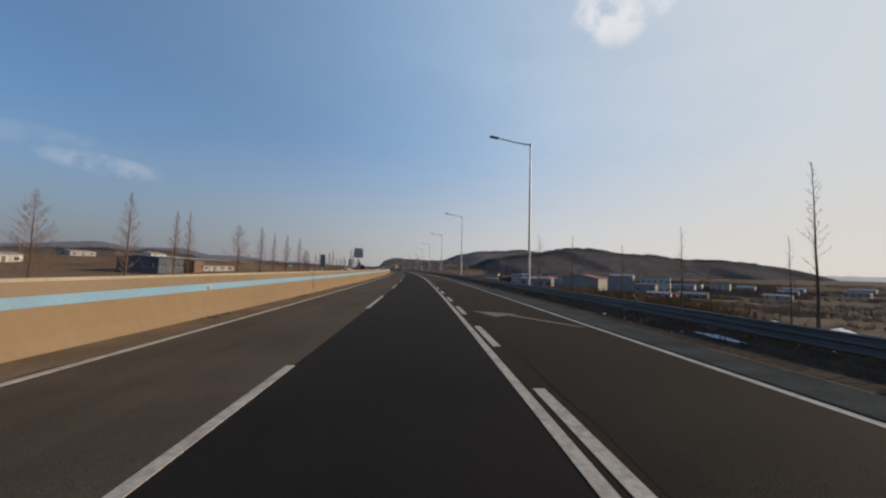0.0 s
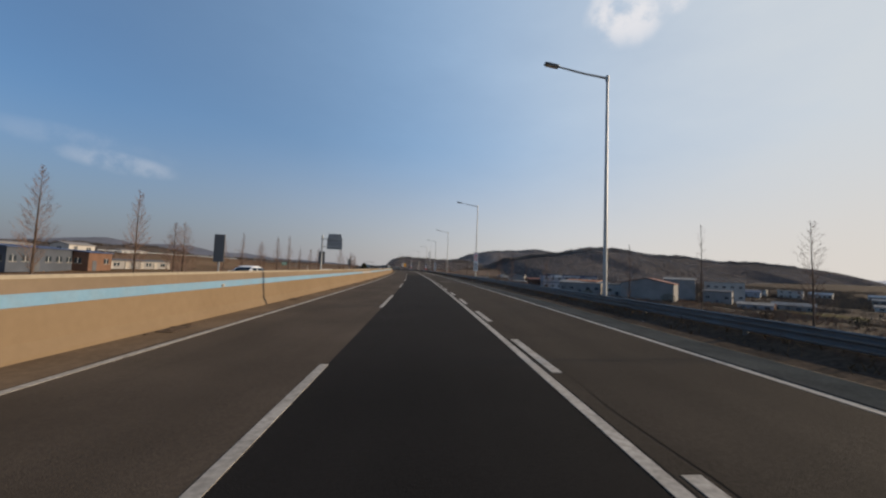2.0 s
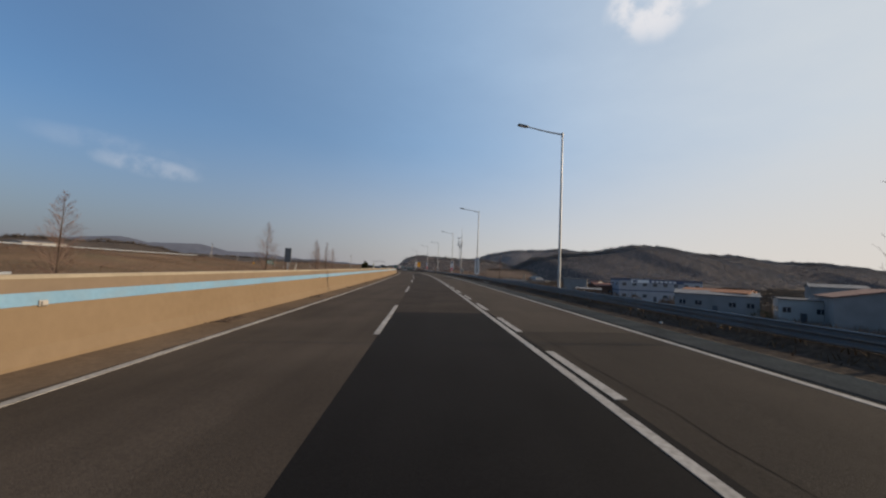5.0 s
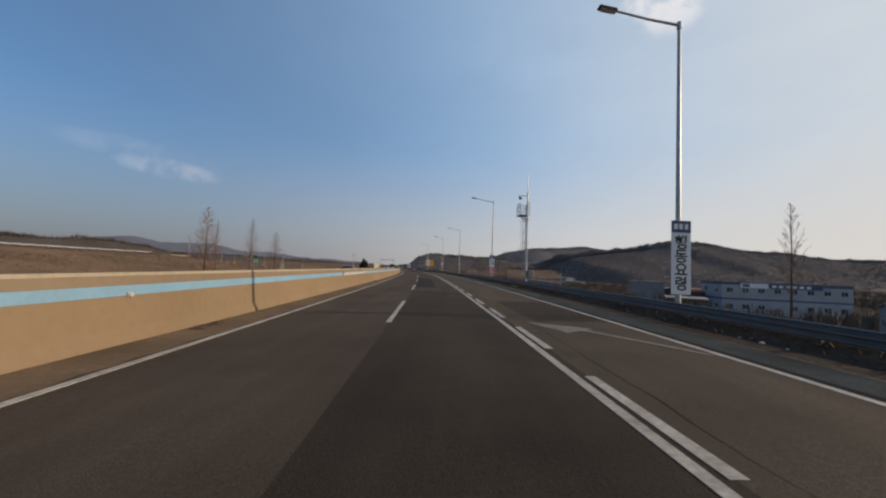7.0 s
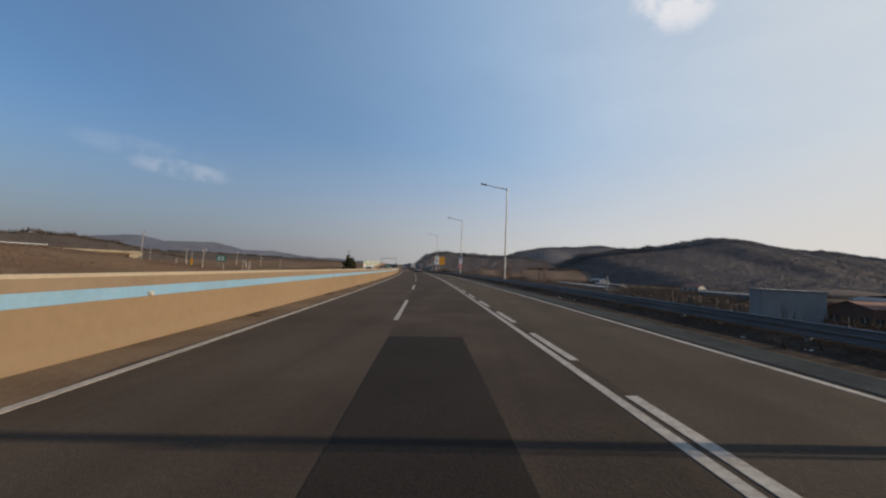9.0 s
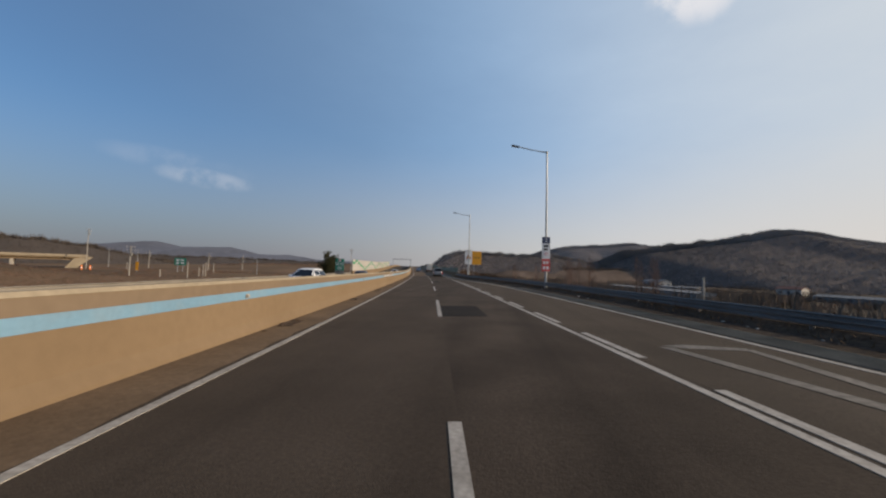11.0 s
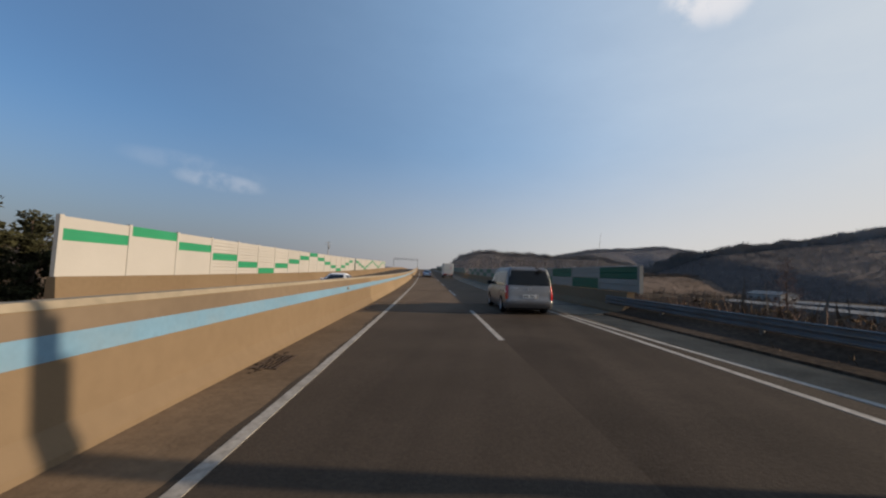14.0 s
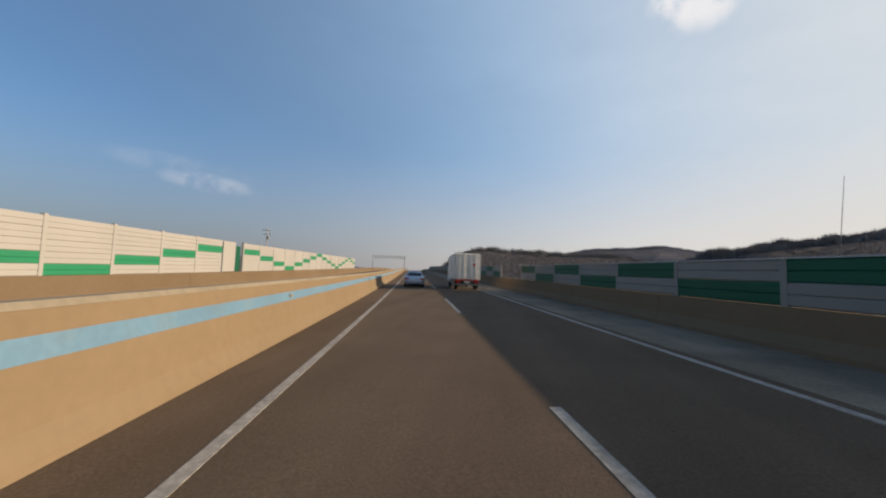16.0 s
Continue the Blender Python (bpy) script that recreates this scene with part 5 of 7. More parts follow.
def silver_van(m):
    t = thing("van", m, "silver passenger van with tinted windows and red tail lamps", "van")
    spec = [(0.20, 0.88, 0.10, 4.78, 0.15), (0.30, 0.93, 0.00, 4.90, 0.20), (0.45, 0.955, -0.05, 4.95, 0.24), (0.55, 0.96, -0.05, 4.95, 0.24), (0.60, 0.96, -0.01, 4.94, 0.24), (0.80, 0.965, 0.00, 4.88, 0.22), (0.95, 0.96, 0.02, 4.76, 0.22),
            (1.04, 0.945, 0.035, 4.42, 0.25), (1.12, 0.93, 0.05, 4.12, 0.22), (1.30, 0.905, 0.085, 3.90, 0.18), (1.50, 0.87, 0.135, 3.66, 0.17), (1.70, 0.83, 0.19, 3.40, 0.16), (1.80, 0.80, 0.22, 3.24, 0.16), (1.86, 0.76, 0.25, 3.05, 0.16), (1.895, 0.66, 0.34, 2.85, 0.2), (1.915, 0.40, 0.7, 2.3, 0.2)]
    sh = Shell(spec, 0.5)
    part("body", car_rings(spec, 0.5), M["silver"], t, smooth=True, angle=50)
    part("rear_window", end_patch(sh, -0.875, 0.875, 1.17, 1.78, True, 0.009, 14, 0.085), M["car_glass"], t, "dark tinted rear window", True)
    part("windscreen", end_patch(sh, -0.82, 0.82, 1.16, 1.70, False, 0.009, 12, 0.04), M["car_glass"], t, "", True)
    for side in (-1, 1):
        part("side_window", side_patch(sh, [(0.40, 1.15), (2.62, 1.15), (2.56, 1.70), (0.36, 1.72)], side), M["car_glass"], t, "long dark tinted side window", True)
        part("side_window", side_patch(sh, [(2.72, 1.15), (3.58, 1.13), (3.22, 1.62), (2.66, 1.69)], side), M["car_glass"], t, "dark door window", True)
        part("window_trim", on_flank(sh, side, [(0.40, 1.135), (1.2, 1.13), (2.4, 1.125), (3.70, 1.115)], 0.011, 0.004), M["black"], t)
        part("gutter_line", on_flank(sh, side, [(0.34, 1.80), (1.2, 1.80), (2.2, 1.80), (3.1, 1.78)], 0.012, 0.002), M["silver"], t)
        lamp = part("tail_lamp", lens(sh, side, 0.60, 1.17, lambda v: 0.05 + 0.15 * math.sin(math.pi * (0.08 + 0.86 * v))), M["red_lamp"], t, "tall leaf-shaped red tail lamp", True)
        part("reverse_lamp", lens(sh, side, 0.88, 0.93, lambda v: 0.16, 0.017, 6), M["clear_lamp"], lamp, "clear lens strip")
        part("tail_lamp", end_patch(sh, -0.955 if side < 0 else 0.86, -0.86 if side < 0 else 0.955, 0.60, 1.15, True, 0.012, 8), M["red_lamp"], t, "tall red tail lamp", True)
        part("sill", side_patch(sh, [(1.40, 0.30), (3.70, 0.30), (3.70, 0.37), (1.40, 0.37)], side, 0.022), M["silver"], t, "pale sill moulding")
        # Raised black line painted in for the shade of the flank's groove.
        part("side_crease", on_flank(sh, side, [(0.20, 0.89), (0.55, 0.905), (0.95, 0.925), (1.22, 0.92), (1.40, 0.87), (1.52, 0.78), (1.58, 0.70)], 0.010, -0.002), M["black"], t, "black line for the shaded crease over the rear wheel")
        for y in (2.58, 3.62):
            part("door_gap", side_patch(sh, [(y, 0.32), (y + 0.010, 0.32), (y + 0.010, 1.12), (y, 1.12)], side, 0.004), M["ink"], t)
        part("door_handle", box(-0.02, -0.10, -0.02, 0.02, 0.10, 0.02, 0.012), M["silver"], t).matrix_local = Matrix.Translation((side * 0.965, 2.85, 0.98))
        if side < 0:
            part("fuel_flap", on_flank(sh, side, [(1.02, 0.76), (1.26, 0.76), (1.28, 0.84), (1.24, 0.88), (1.04, 0.88), (1.02, 0.76)], 0.005, 0.0), M["ink"], t)
        for y in (0.98, 4.02):
            arch(t, sh, y, 0.345, side)
            wheel(t, side * 0.872, y, 0.335, 0.215, side)
        part("mirror", box(-0.11, -0.07, -0.09, 0.11, 0.07, 0.10, 0.035), M["black"], t, "dark door mirror").matrix_local = Matrix.Translation((side * 1.04, 3.58, 1.18))
        part("headlamp", side_patch(sh, [(4.42, 0.70), (4.78, 0.68), (4.74, 0.86), (4.46, 0.92)], side, 0.01), M["clear_lamp"], t, "clear headlamp", True)
    part("bumper_gap", end_patch(sh, -0.93, 0.93, 0.572, 0.584, True, 0.004, 12), M["ink"], t)
    part("bumper_foot", end_patch(sh, -0.92, 0.92, 0.20, 0.26, True, 0.012, 12), M["black"], t, "dark lower bumper")
    part("bumper_edge", end_patch(sh, -0.94, 0.94, 0.52, 0.56, True, 0.012, 12), M["silver"], t, "", True)
    part("tailgate_strip", end_patch(sh, -0.40, 0.40, 0.835, 0.87, True, 0.022, 6), M["silver"], t, "silver strip over the plate")
    part("plate_recess", end_patch(sh, -0.38, 0.38, 0.64, 0.83, True, 0.004, 6), M["sign_back"], t)
    plate(t, -0.014, 0.735)
    part("emblem", tube([(0.075 * math.cos(a * 0.5236), 0.012, 1.03 + 0.045 * math.sin(a * 0.5236)) for a in range(13)], 0.010, 6), M["chrome"], t, "oval chrome emblem")
    part("name_strip", end_patch(sh, -0.78, -0.46, 1.045, 1.06, True, 0.004, 4), M["chrome"], t)
    # Flat grey line gives the tailgate crease its shading.
    part("tailgate_crease", end_patch(sh, -0.80, 0.80, 0.955, 0.962, True, 0.002, 12), M["sign_back"], t)
    for x in (-0.83, 0.83):
        part("tailgate_gap", end_patch(sh, x - 0.005, x + 0.005, 0.60, 1.16, True, 0.003, 6), M["ink"], t)
    part("wiper", tube([(-0.45, 0.038, 1.23), (-0.1, 0.03, 1.205), (0.14, 0.035, 1.20)], [0.016, 0.013, 0.010], 6), M["black"], t)
    part("rear_mirror_arm", tube([(0.30, 0.30, 1.885), (0.33, 0.08, 1.88), (0.36, 0.02, 1.82)], 0.018, 6), M["black"], t)
    part("rear_mirror", box(0.28, -0.02, 1.70, 0.50, 0.03, 1.82, 0.02), M["black"], t, "dark parking mirror")
    part("aerial", tube([(0, 0.75, 1.905), (0, 0.68, 1.98)], [0.015, 0.006], 6), M["black"], t)
    part("sticker", side_patch(sh, [(3.36, 0.96), (3.48, 0.96), (3.48, 1.06), (3.36, 1.06)], -1, 0.012), M["plate"], t)


def saloon(m, paint, label, tall=0.0, category="car"):
    """A saloon, or with tall > 0 a taller hatch-backed car."""
    t = thing("car", m, label, category, "passing cars")
    k = tall
    roof_back = 0.95 - 1.1 * min(1, k / 0.2)
    spec = [(0.20, 0.80, 0.12, 4.50, 0.2), (0.32, 0.88, 0.02, 4.66, 0.3), (0.55, 0.905, 0.0, 4.70, 0.32), (0.72 + k * 0.5, 0.905, 0.03, 4.60, 0.32), (0.86 + k * 0.6, 0.88, 0.08, 4.25, 0.32), (0.93 + k * 0.7, 0.86, 0.14 + max(0, roof_back * 0.25), 3.55, 0.3),
            (1.05 + k * 0.8, 0.80, 0.30 + max(0, roof_back * 0.45), 3.20, 0.26), (1.25 + k * 0.9, 0.70, 0.55 + max(0, roof_back * 0.6), 2.78, 0.25), (1.38 + k, 0.62, 0.85 + max(0, roof_back * 0.7), 2.45, 0.25), (1.44 + k, 0.48, 1.2 + max(0, roof_back * 0.6), 2.2, 0.22), (1.455 + k, 0.25, 1.5 + max(0, roof_back * 0.3), 2.0, 0.15)]
    sh = Shell(spec)
    belt, top = 0.95 + k * 0.7, 1.35 + k
    part("body", car_rings(spec), paint, t, smooth=True, angle=50)
    part("rear_window", end_patch(sh, -0.62, 0.62, belt + 0.04, top - 0.02, True, 0.01, 8, 0.1), M["car_glass"], t, "dark rear window", True)
    part("windscreen", end_patch(sh, -0.70, 0.70, belt + 0.02, top, False, 0.01, 8, 0.12), M["car_glass"], t, "dark windscreen", True)
    for side in (-1, 1):
        yb = sh.get("yr", belt) + 0.35
        part("side_window", side_patch(sh, [(yb, belt + 0.03), (2.02, belt + 0.02), (2.02, top - 0.03), (yb + 0.35, top - 0.06)], side, 0.008), M["car_glass"], t, "", True)
        part("side_window", side_patch(sh, [(2.10, belt + 0.02), (3.15, belt + 0.01), (2.62, top - 0.05), (2.10, top - 0.03)], side, 0.008), M["car_glass"], t, "", True)
        for y in (0.88, 3.62):
            arch(t, sh, y, 0.33, side)
            wheel(t, side * 0.825, y, 0.32, 0.2, side)
        part("tail_lamp", end_patch(sh, -0.84 if side < 0 else 0.5, -0.5 if side < 0 else 0.84, 0.68 + k * 0.5, 0.84 + k * 0.5, True, 0.012, 6), M["red_lamp"], t, "red tail lamp", True)
        part("headlamp", end_patch(sh, -0.8 if side < 0 else 0.45, -0.45 if side < 0 else 0.8, 0.60 + k * 0.4, 0.72 + k * 0.4, False, 0.012, 6), M["clear_lamp"], t, "clear headlamp", True)
        part("mirror", box(-0.09, -0.06, -0.06, 0.09, 0.06, 0.07, 0.03), paint, t, "door mirror").matrix_local = Matrix.Translation((side * 0.93, 3.0, belt + 0.06))
        part("door_gap", side_patch(sh, [(2.05, 0.35), (2.062, 0.35), (2.062, belt), (2.05, belt)], side, 0.004), M["ink"], t)
    part("bumper", end_patch(sh, -0.86, 0.86, 0.28, 0.50, True, 0.02, 10), paint, t, "", True)
    part("bumper_foot", end_patch(sh, -0.8, 0.8, 0.20, 0.29, True, 0.02, 8), M["black"], t)
    part("grille", end_patch(sh, -0.4, 0.4, 0.40, 0.58, False, 0.01, 6), M["black"], t)
    plate(t, -0.01, 0.62 + k * 0.4, 0.46)
    return t


def box_truck(m):
    t = thing("box_truck", m, "box truck with dirty white rear doors", "truck")
    part("box_body", box(-1.18, 0.0, 0.95, 1.18, 6.2, 3.38, 0.03), M["box_white"], t, "dirty white box body")
    for side in (-1, 1):
        d = part("rear_door", box(side * 0.58 - 0.555, -0.05, 1.02, side * 0.58 + 0.555, -0.002, 3.30, 0.012), M["box_white"], t, "dirty white rear door")
        for x in (-0.12, 0.3):
            part("lock_bar", tube([(side * (0.45 + x), -0.075, 1.05), (side * (0.45 + x), -0.075, 3.28)], 0.02, 8), M["galv"], d)
        for z in (1.3, 2.1, 3.0):
            part("hinge", box(side * 1.13 - 0.06, -0.07, z - 0.04, side * 1.13 + 0.06, -0.05, z + 0.04), M["galv"], d)
        part("tail_lamp", box(side * 0.85 - 0.2, -0.06, 0.66, side * 0.85 + 0.2, 0.0, 0.80, 0.01), M["red_lamp"], t, "red tail lamp")
        for y in (1.2, 6.9):
            wheel(t, side * 0.95, y, 0.42, 0.28, side)
        part("mudguard", box(side * 0.95 - 0.18, 0.45, 0.25, side * 0.95 + 0.18, 0.48, 0.85), M["black"], t)
        part("corner_trim", box(side * 1.19 - 0.03, -0.02, 0.94, side * 1.19 + 0.03, 0.04, 3.40), M["galv"], t)
    part("frame", box(-0.5, 0.0, 0.55, 0.5, 7.6, 0.93), M["black"], t, "dark chassis")
    part("under_bumper", box(-1.1, -0.02, 0.42, 1.1, 0.1, 0.58, 0.015), M["rail"], t, "steel under-run bar")
    part("red_strip", box(-1.1, -0.03, 0.88, 1.1, 0.0, 0.945), M["sign_red"], t, "red reflective strip")
    plate(t, -0.03, 0.72)
    cab = part("cab", box(-1.08, 6.35, 0.55, 1.08, 8.0, 2.55, 0.12), M["white_car"], t, "white cab")
    part("windscreen", box(-0.95, 7.9, 1.55, 0.95, 8.02, 2.3, 0.05), M["car_glass"], cab)
    part("sticker", box(0.5, -0.062, 2.2, 0.75, -0.051, 2.45), M["sign_red"], t)


silver_van(pose_at(0.08, 337.80, FALL * 0.1 + 0.003))
box_truck(pose_at(0.32, 398.1, FALL * 0.32 + 0.003) @ Matrix.Scale(0.88, 4))
saloon(pose_at(-3.95, 401.6, FALL * -3.95 + 0.003), M["blue_car"], "blue-grey saloon driving ahead in the inner lane")
saloon(pose_at(-10.9, 302.6, FALL * -10.9 + 0.003, 180), M["navy_car"], "dark navy saloon coming the other way")
saloon(pose_at(-10.4, 351.5, FALL * -10.4 + 0.003, 180), M["white_car"], "white saloon with dark glass coming the other way")
saloon(pose_at(-14.0, 75.6, FALL * -14 + 0.003, 180), M["white_car"], "white hatchback coming the other way", 0.14)
saloon(pose_at(-11.0, 210.0, FALL * -11 + 0.003, 180), M["navy_car"], "dark estate car coming the other way", 0.24)
saloon(pose_at(-11.2, 283.4, FALL * -11.2 + 0.003, 180), M["white_car"], "white off-roader coming the other way", 0.26)

# ---- hills ----
def ridge(name, knots, across, near, far, base, material, label, seed, step, cover=0, cover_size=2.0, cover_mat=None, lump=1.0):
    """A hill under a crest line of (x, y, height): it falls away towards both sides."""
    rnd = random.Random(seed)
    run = [0.0]
    for a, b in zip(knots, knots[1:]):
        run.append(run[-1] + math.hypot(b[0] - a[0], b[1] - a[1]))
    d = Vector((across[0], across[1], 0)).normalized()

    def place(q, v):
        x, y, h = (float(np.interp(q, run, [k[i] for k in knots])) for i in range(3))
        w = far if v > 0 else near
        wob = 1 + 0.35 * noise.noise(Vector((q * 0.012, v * 1.3, seed))) * min(1, abs(v) * 3)
        fall = max(0.0, 1 - min(1, abs(v) * wob) ** 1.5) ** 1.25
        spur = 0.16 * noise.noise(Vector((q * 0.016, v * 1.1, seed + 5))) * 4 * fall * (1 - fall)
        px, py = x + d.x * v * w, y + d.y * v * w
        tops = lump * min(1, max(0, h - base) / 12) * (1.3 * noise.noise(Vector((px * 0.05, py * 0.05, seed))) + 1.0 * noise.noise(Vector((px * 0.13, py * 0.13, seed + 4))))
        tops *= 0.35 + 2.0 * math.exp(-(v / 0.06) ** 2)
        return Vector((px, py, base + (h - 0.8 * cover_size - base) * min(1.0, fall + spur) + tops))

    nu, nv = int(run[-1] / step), int((near + far) / step)
    verts, faces = [], []
    for i in range(nu + 1):
        for j in range(nv + 1):
            verts.append(place(run[-1] * i / nu, -1 + 2 * j / nv))
    for i in range(nu):
        for j in range(nv):
            a = i * (nv + 1) + j
            faces.append((a, a + nv + 1, a + nv + 2, a + 1))
    ob = raw(name, verts, faces, material)
    ob.data.polygons.foreach_set("use_smooth", [True] * len(ob.data.polygons))
    tagged(ob, label, "hill", "hills round the plain", "structure")
    if not cover:
        return
    verts, faces = [], []
    for i in range(cover):
        v = rnd.uniform(-0.10, 0.03) if i % 4 == 0 else rnd.uniform(-0.9, 0.0)
        p = place(rnd.uniform(0.02, 0.98) * run[-1], v)
        r = cover_size * rnd.uniform(0.5, 1.3) * (1.4 if i % 4 == 0 else 0.55)
        for c in range(5):
            # the thin bare stems of one clump
            a = rnd.uniform(0, 6.28)
            w = Vector((math.cos(a), math.sin(a), 0)) * r * rnd.uniform(0.07, 0.16)
            o = Vector((rnd.uniform(-0.8, 0.8), rnd.uniform(-0.8, 0.8), -0.2)) * r
            k = len(verts)
            verts += [p + o - w, p + o + w, p + o + Vector((rnd.uniform(-0.3, 0.3), rnd.uniform(-0.3, 0.3), rnd.uniform(0.8, 1.7))) * r]
            faces.append((k, k + 1, k + 2))
    ob = raw("woodland", verts, faces, cover_mat or material)
    tagged(ob, "bare grey-brown winter woodland covering a hill", "woodland", kind="stuff")


CREST = [(45, 662, -6), (85, 655, 9), (115, 650, 23), (130, 648, 27.5), (160, 645, 31.5), (190, 643, 35.5), (220, 640, 41), (250, 637, 46.5), (285, 663, 50), (350, 718, 53), (400, 740, 49), (435, 755, 47), (515, 790, 51), (550, 786, 44),
         (600, 780, 41), (634, 777, 43), (700, 800, 41), (775, 823, 40), (840, 850, 22), (930, 880, -6)]
ridge("hill", CREST, (-0.3, 0.95), 190, 150, -10, M["forest_floor"], "wooded hill in winter", 3, 6, 75000, 1.8, M["forest"], 1.3)
# The far hill and the distant ridges carry their haze in the base colour.
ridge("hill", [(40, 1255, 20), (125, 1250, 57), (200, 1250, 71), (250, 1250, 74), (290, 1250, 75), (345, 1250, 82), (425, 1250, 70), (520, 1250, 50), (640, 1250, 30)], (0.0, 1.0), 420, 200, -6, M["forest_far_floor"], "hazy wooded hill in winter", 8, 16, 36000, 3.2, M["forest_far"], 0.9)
ridge("hill", [(-68, 596, 1), (-60, 600, 14), (-45, 601, 20), (-14, 603, 19), (8, 606, 18), (42, 612, 19), (75, 640, 16), (120, 660, 4)], (0.1, 1.0), 70, 70, -2, M["forest_floor"], "small wooded hill beside the road's end", 12, 5, 12000, 1.5, M["forest"], 0.7)
ridge("hill", [(-40, 560, -4), (0, 565, 6), (60, 590, 7), (120, 610, 8), (180, 620, 3), (230, 625, -6)], (0.1, 1.0), 60, 60, -6, M["hill_soil"], "bare brown cut slope", 15, 6, 9000, 1.1, M["scrub"], 0.4)
ridge("hill", [(1150, 1880, 10), (1300, 1800, 26), (1500, 1700, 36), (1750, 1600, 31), (2100, 1450, 34), (2600, 1200, 26), (3000, 1000, 10)], (0.3, 1.0), 300, 300, -6, M["forest_blue"], "distant ridge coloured pale blue for haze", 21, 30, 0, lump=1.5)
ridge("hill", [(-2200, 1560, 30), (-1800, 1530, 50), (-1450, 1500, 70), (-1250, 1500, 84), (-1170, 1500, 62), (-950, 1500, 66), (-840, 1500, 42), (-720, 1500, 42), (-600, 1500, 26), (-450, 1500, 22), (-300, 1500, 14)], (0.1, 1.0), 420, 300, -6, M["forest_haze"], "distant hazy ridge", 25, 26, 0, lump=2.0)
ridge("hill", [(-620, 180, 6), (-480, 300, 11), (-390, 380, 14), (-330, 425, 16), (-306, 455, 17), (-298, 480, 14), (-290, 505, 9), (-262, 540, 0)], (-0.6, 0.8), 60, 80, -3, M["forest_dark"], "low line of dark woods", 33, 6, 9000, 1.4, M["forest_dark"], 0.8)
ridge("hill", [(-820, 700, 10), (-640, 860, 16), (-480, 960, 15), (-330, 1020, 11), (-200, 1060, 4)], (-0.3, 1.0), 140, 140, -3, M["forest_dark"], "low line of woods", 31, 12, 7000, 2.2, M["forest_dark"], 0.8)
ridge("hill", [(-560, 60, 5), (-420, 120, 9), (-330, 190, 7), (-280, 250, 0)], (-1.0, 0.3), 90, 90, -3, M["meadow"], "low bare brown rise", 35, 10, 2500, 0.9, M["brush"], 0.5)
ridge("hill", [(-300, 560, 0), (-250, 600, 4), (-180, 660, 6), (-110, 700, 5), (-70, 720, 0)], (-0.3, 1.0), 150, 90, -4, M["meadow"], "low reddish-brown rise", 37, 8, 4000, 0.8, M["brush"], 0.4)


# ---- trees ----
def prism(verts, faces, a, b, ra, rb):
    d = (b - a)
    if d.length < 1e-5:
        return
    d.normalize()
    ref = Vector((0, 0, 1)) if abs(d.z) < 0.9 else Vector((1, 0, 0))
    u = d.cross(ref).normalized()
    v = d.cross(u)
    k = len(verts)
    for p, r in ((a, ra), (b, rb)):
        for c in range(3):
            w = 2.094 * c
            verts.append(p + (u * math.cos(w) + v * math.sin(w)) * r)
    for c in range(3):
        e = (c + 1) % 3
        faces.append((k + c, k + e, k + 3 + e, k + 3 + c))


def bare_tree(height, reach, seed, start=0.22, count=95, up=0.75, trunk_r=0.13, twig=1.0, twigs=8):
    """A straight, bare, spire-shaped tree."""
    rnd = random.Random(seed)
    t = thing("bare_tree", ORIGIN, "tall bare spire-shaped tree in winter", "tree", "bare trees along the road")
    pts, x, y = [], 0.0, 0.0
    for i in range(9):
        pts.append((x, y, height * i / 8 - (0.4 if i == 0 else 0)))
        x += rnd.uniform(-0.04, 0.04) * height / 10
        y += rnd.uniform(-0.04, 0.04) * height / 10
    part("trunk", tube(pts, [max(0.012, trunk_r * (1 - i / 8.2)) for i in range(9)], 7), M["wood"], t, smooth=True)
    verts, faces = [], []
    for i in range(count):
        f = start + (1 - start) * (i + rnd.random()) / count
        h = height * f
        j = min(7, int(f * 8))
        a = Vector(pts[j]).lerp(Vector(pts[j + 1]), f * 8 - j) if j < 8 else Vector(pts[8])
        ln = reach * (1 - (f - start) / (1 - start)) ** 0.75 * rnd.uniform(0.55, 1.1) * min(1, 0.35 + (f - start) * 5) + 0.12
        ang = rnd.uniform(0, 6.283)
        rise = up * rnd.uniform(0.6, 1.4)
        d = Vector((math.cos(ang), math.sin(ang), rise)).normalized()
        m = a + d * ln * 0.55
        e = m + (d + Vector((0, 0, 0.35))).normalized() * ln * 0.5
        prism(verts, faces, a, m, 0.022 * twig * (1 - f * 0.6), 0.014 * twig)
        prism(verts, faces, m, e, 0.014 * twig, 0.006 * twig)
        for k in range(twigs):
            u = rnd.uniform(0.2, 1)
            p = a.lerp(m, u / 0.55) if u < 0.55 else m.lerp(e, (u - 0.55) / 0.45)
            q = p + (d + Vector((rnd.uniform(-1, 1), rnd.uniform(-1, 1), rnd.uniform(-0.1, 0.9)))).normalized() * ln * rnd.uniform(0.15, 0.36)
            prism(verts, faces, p, q, 0.011 * twig, 0.006 * twig)
            if rnd.random() < 0.6:
                prism(verts, faces, p.lerp(q, 0.5), p.lerp(q, 0.5) + Vector((rnd.uniform(-1, 1), rnd.uniform(-1, 1), rnd.uniform(-0.3, 0.9))) * ln * 0.18, 0.008 * twig, 0.005 * twig)
    raw("crown", verts, faces, M["twig"], t)
    return t


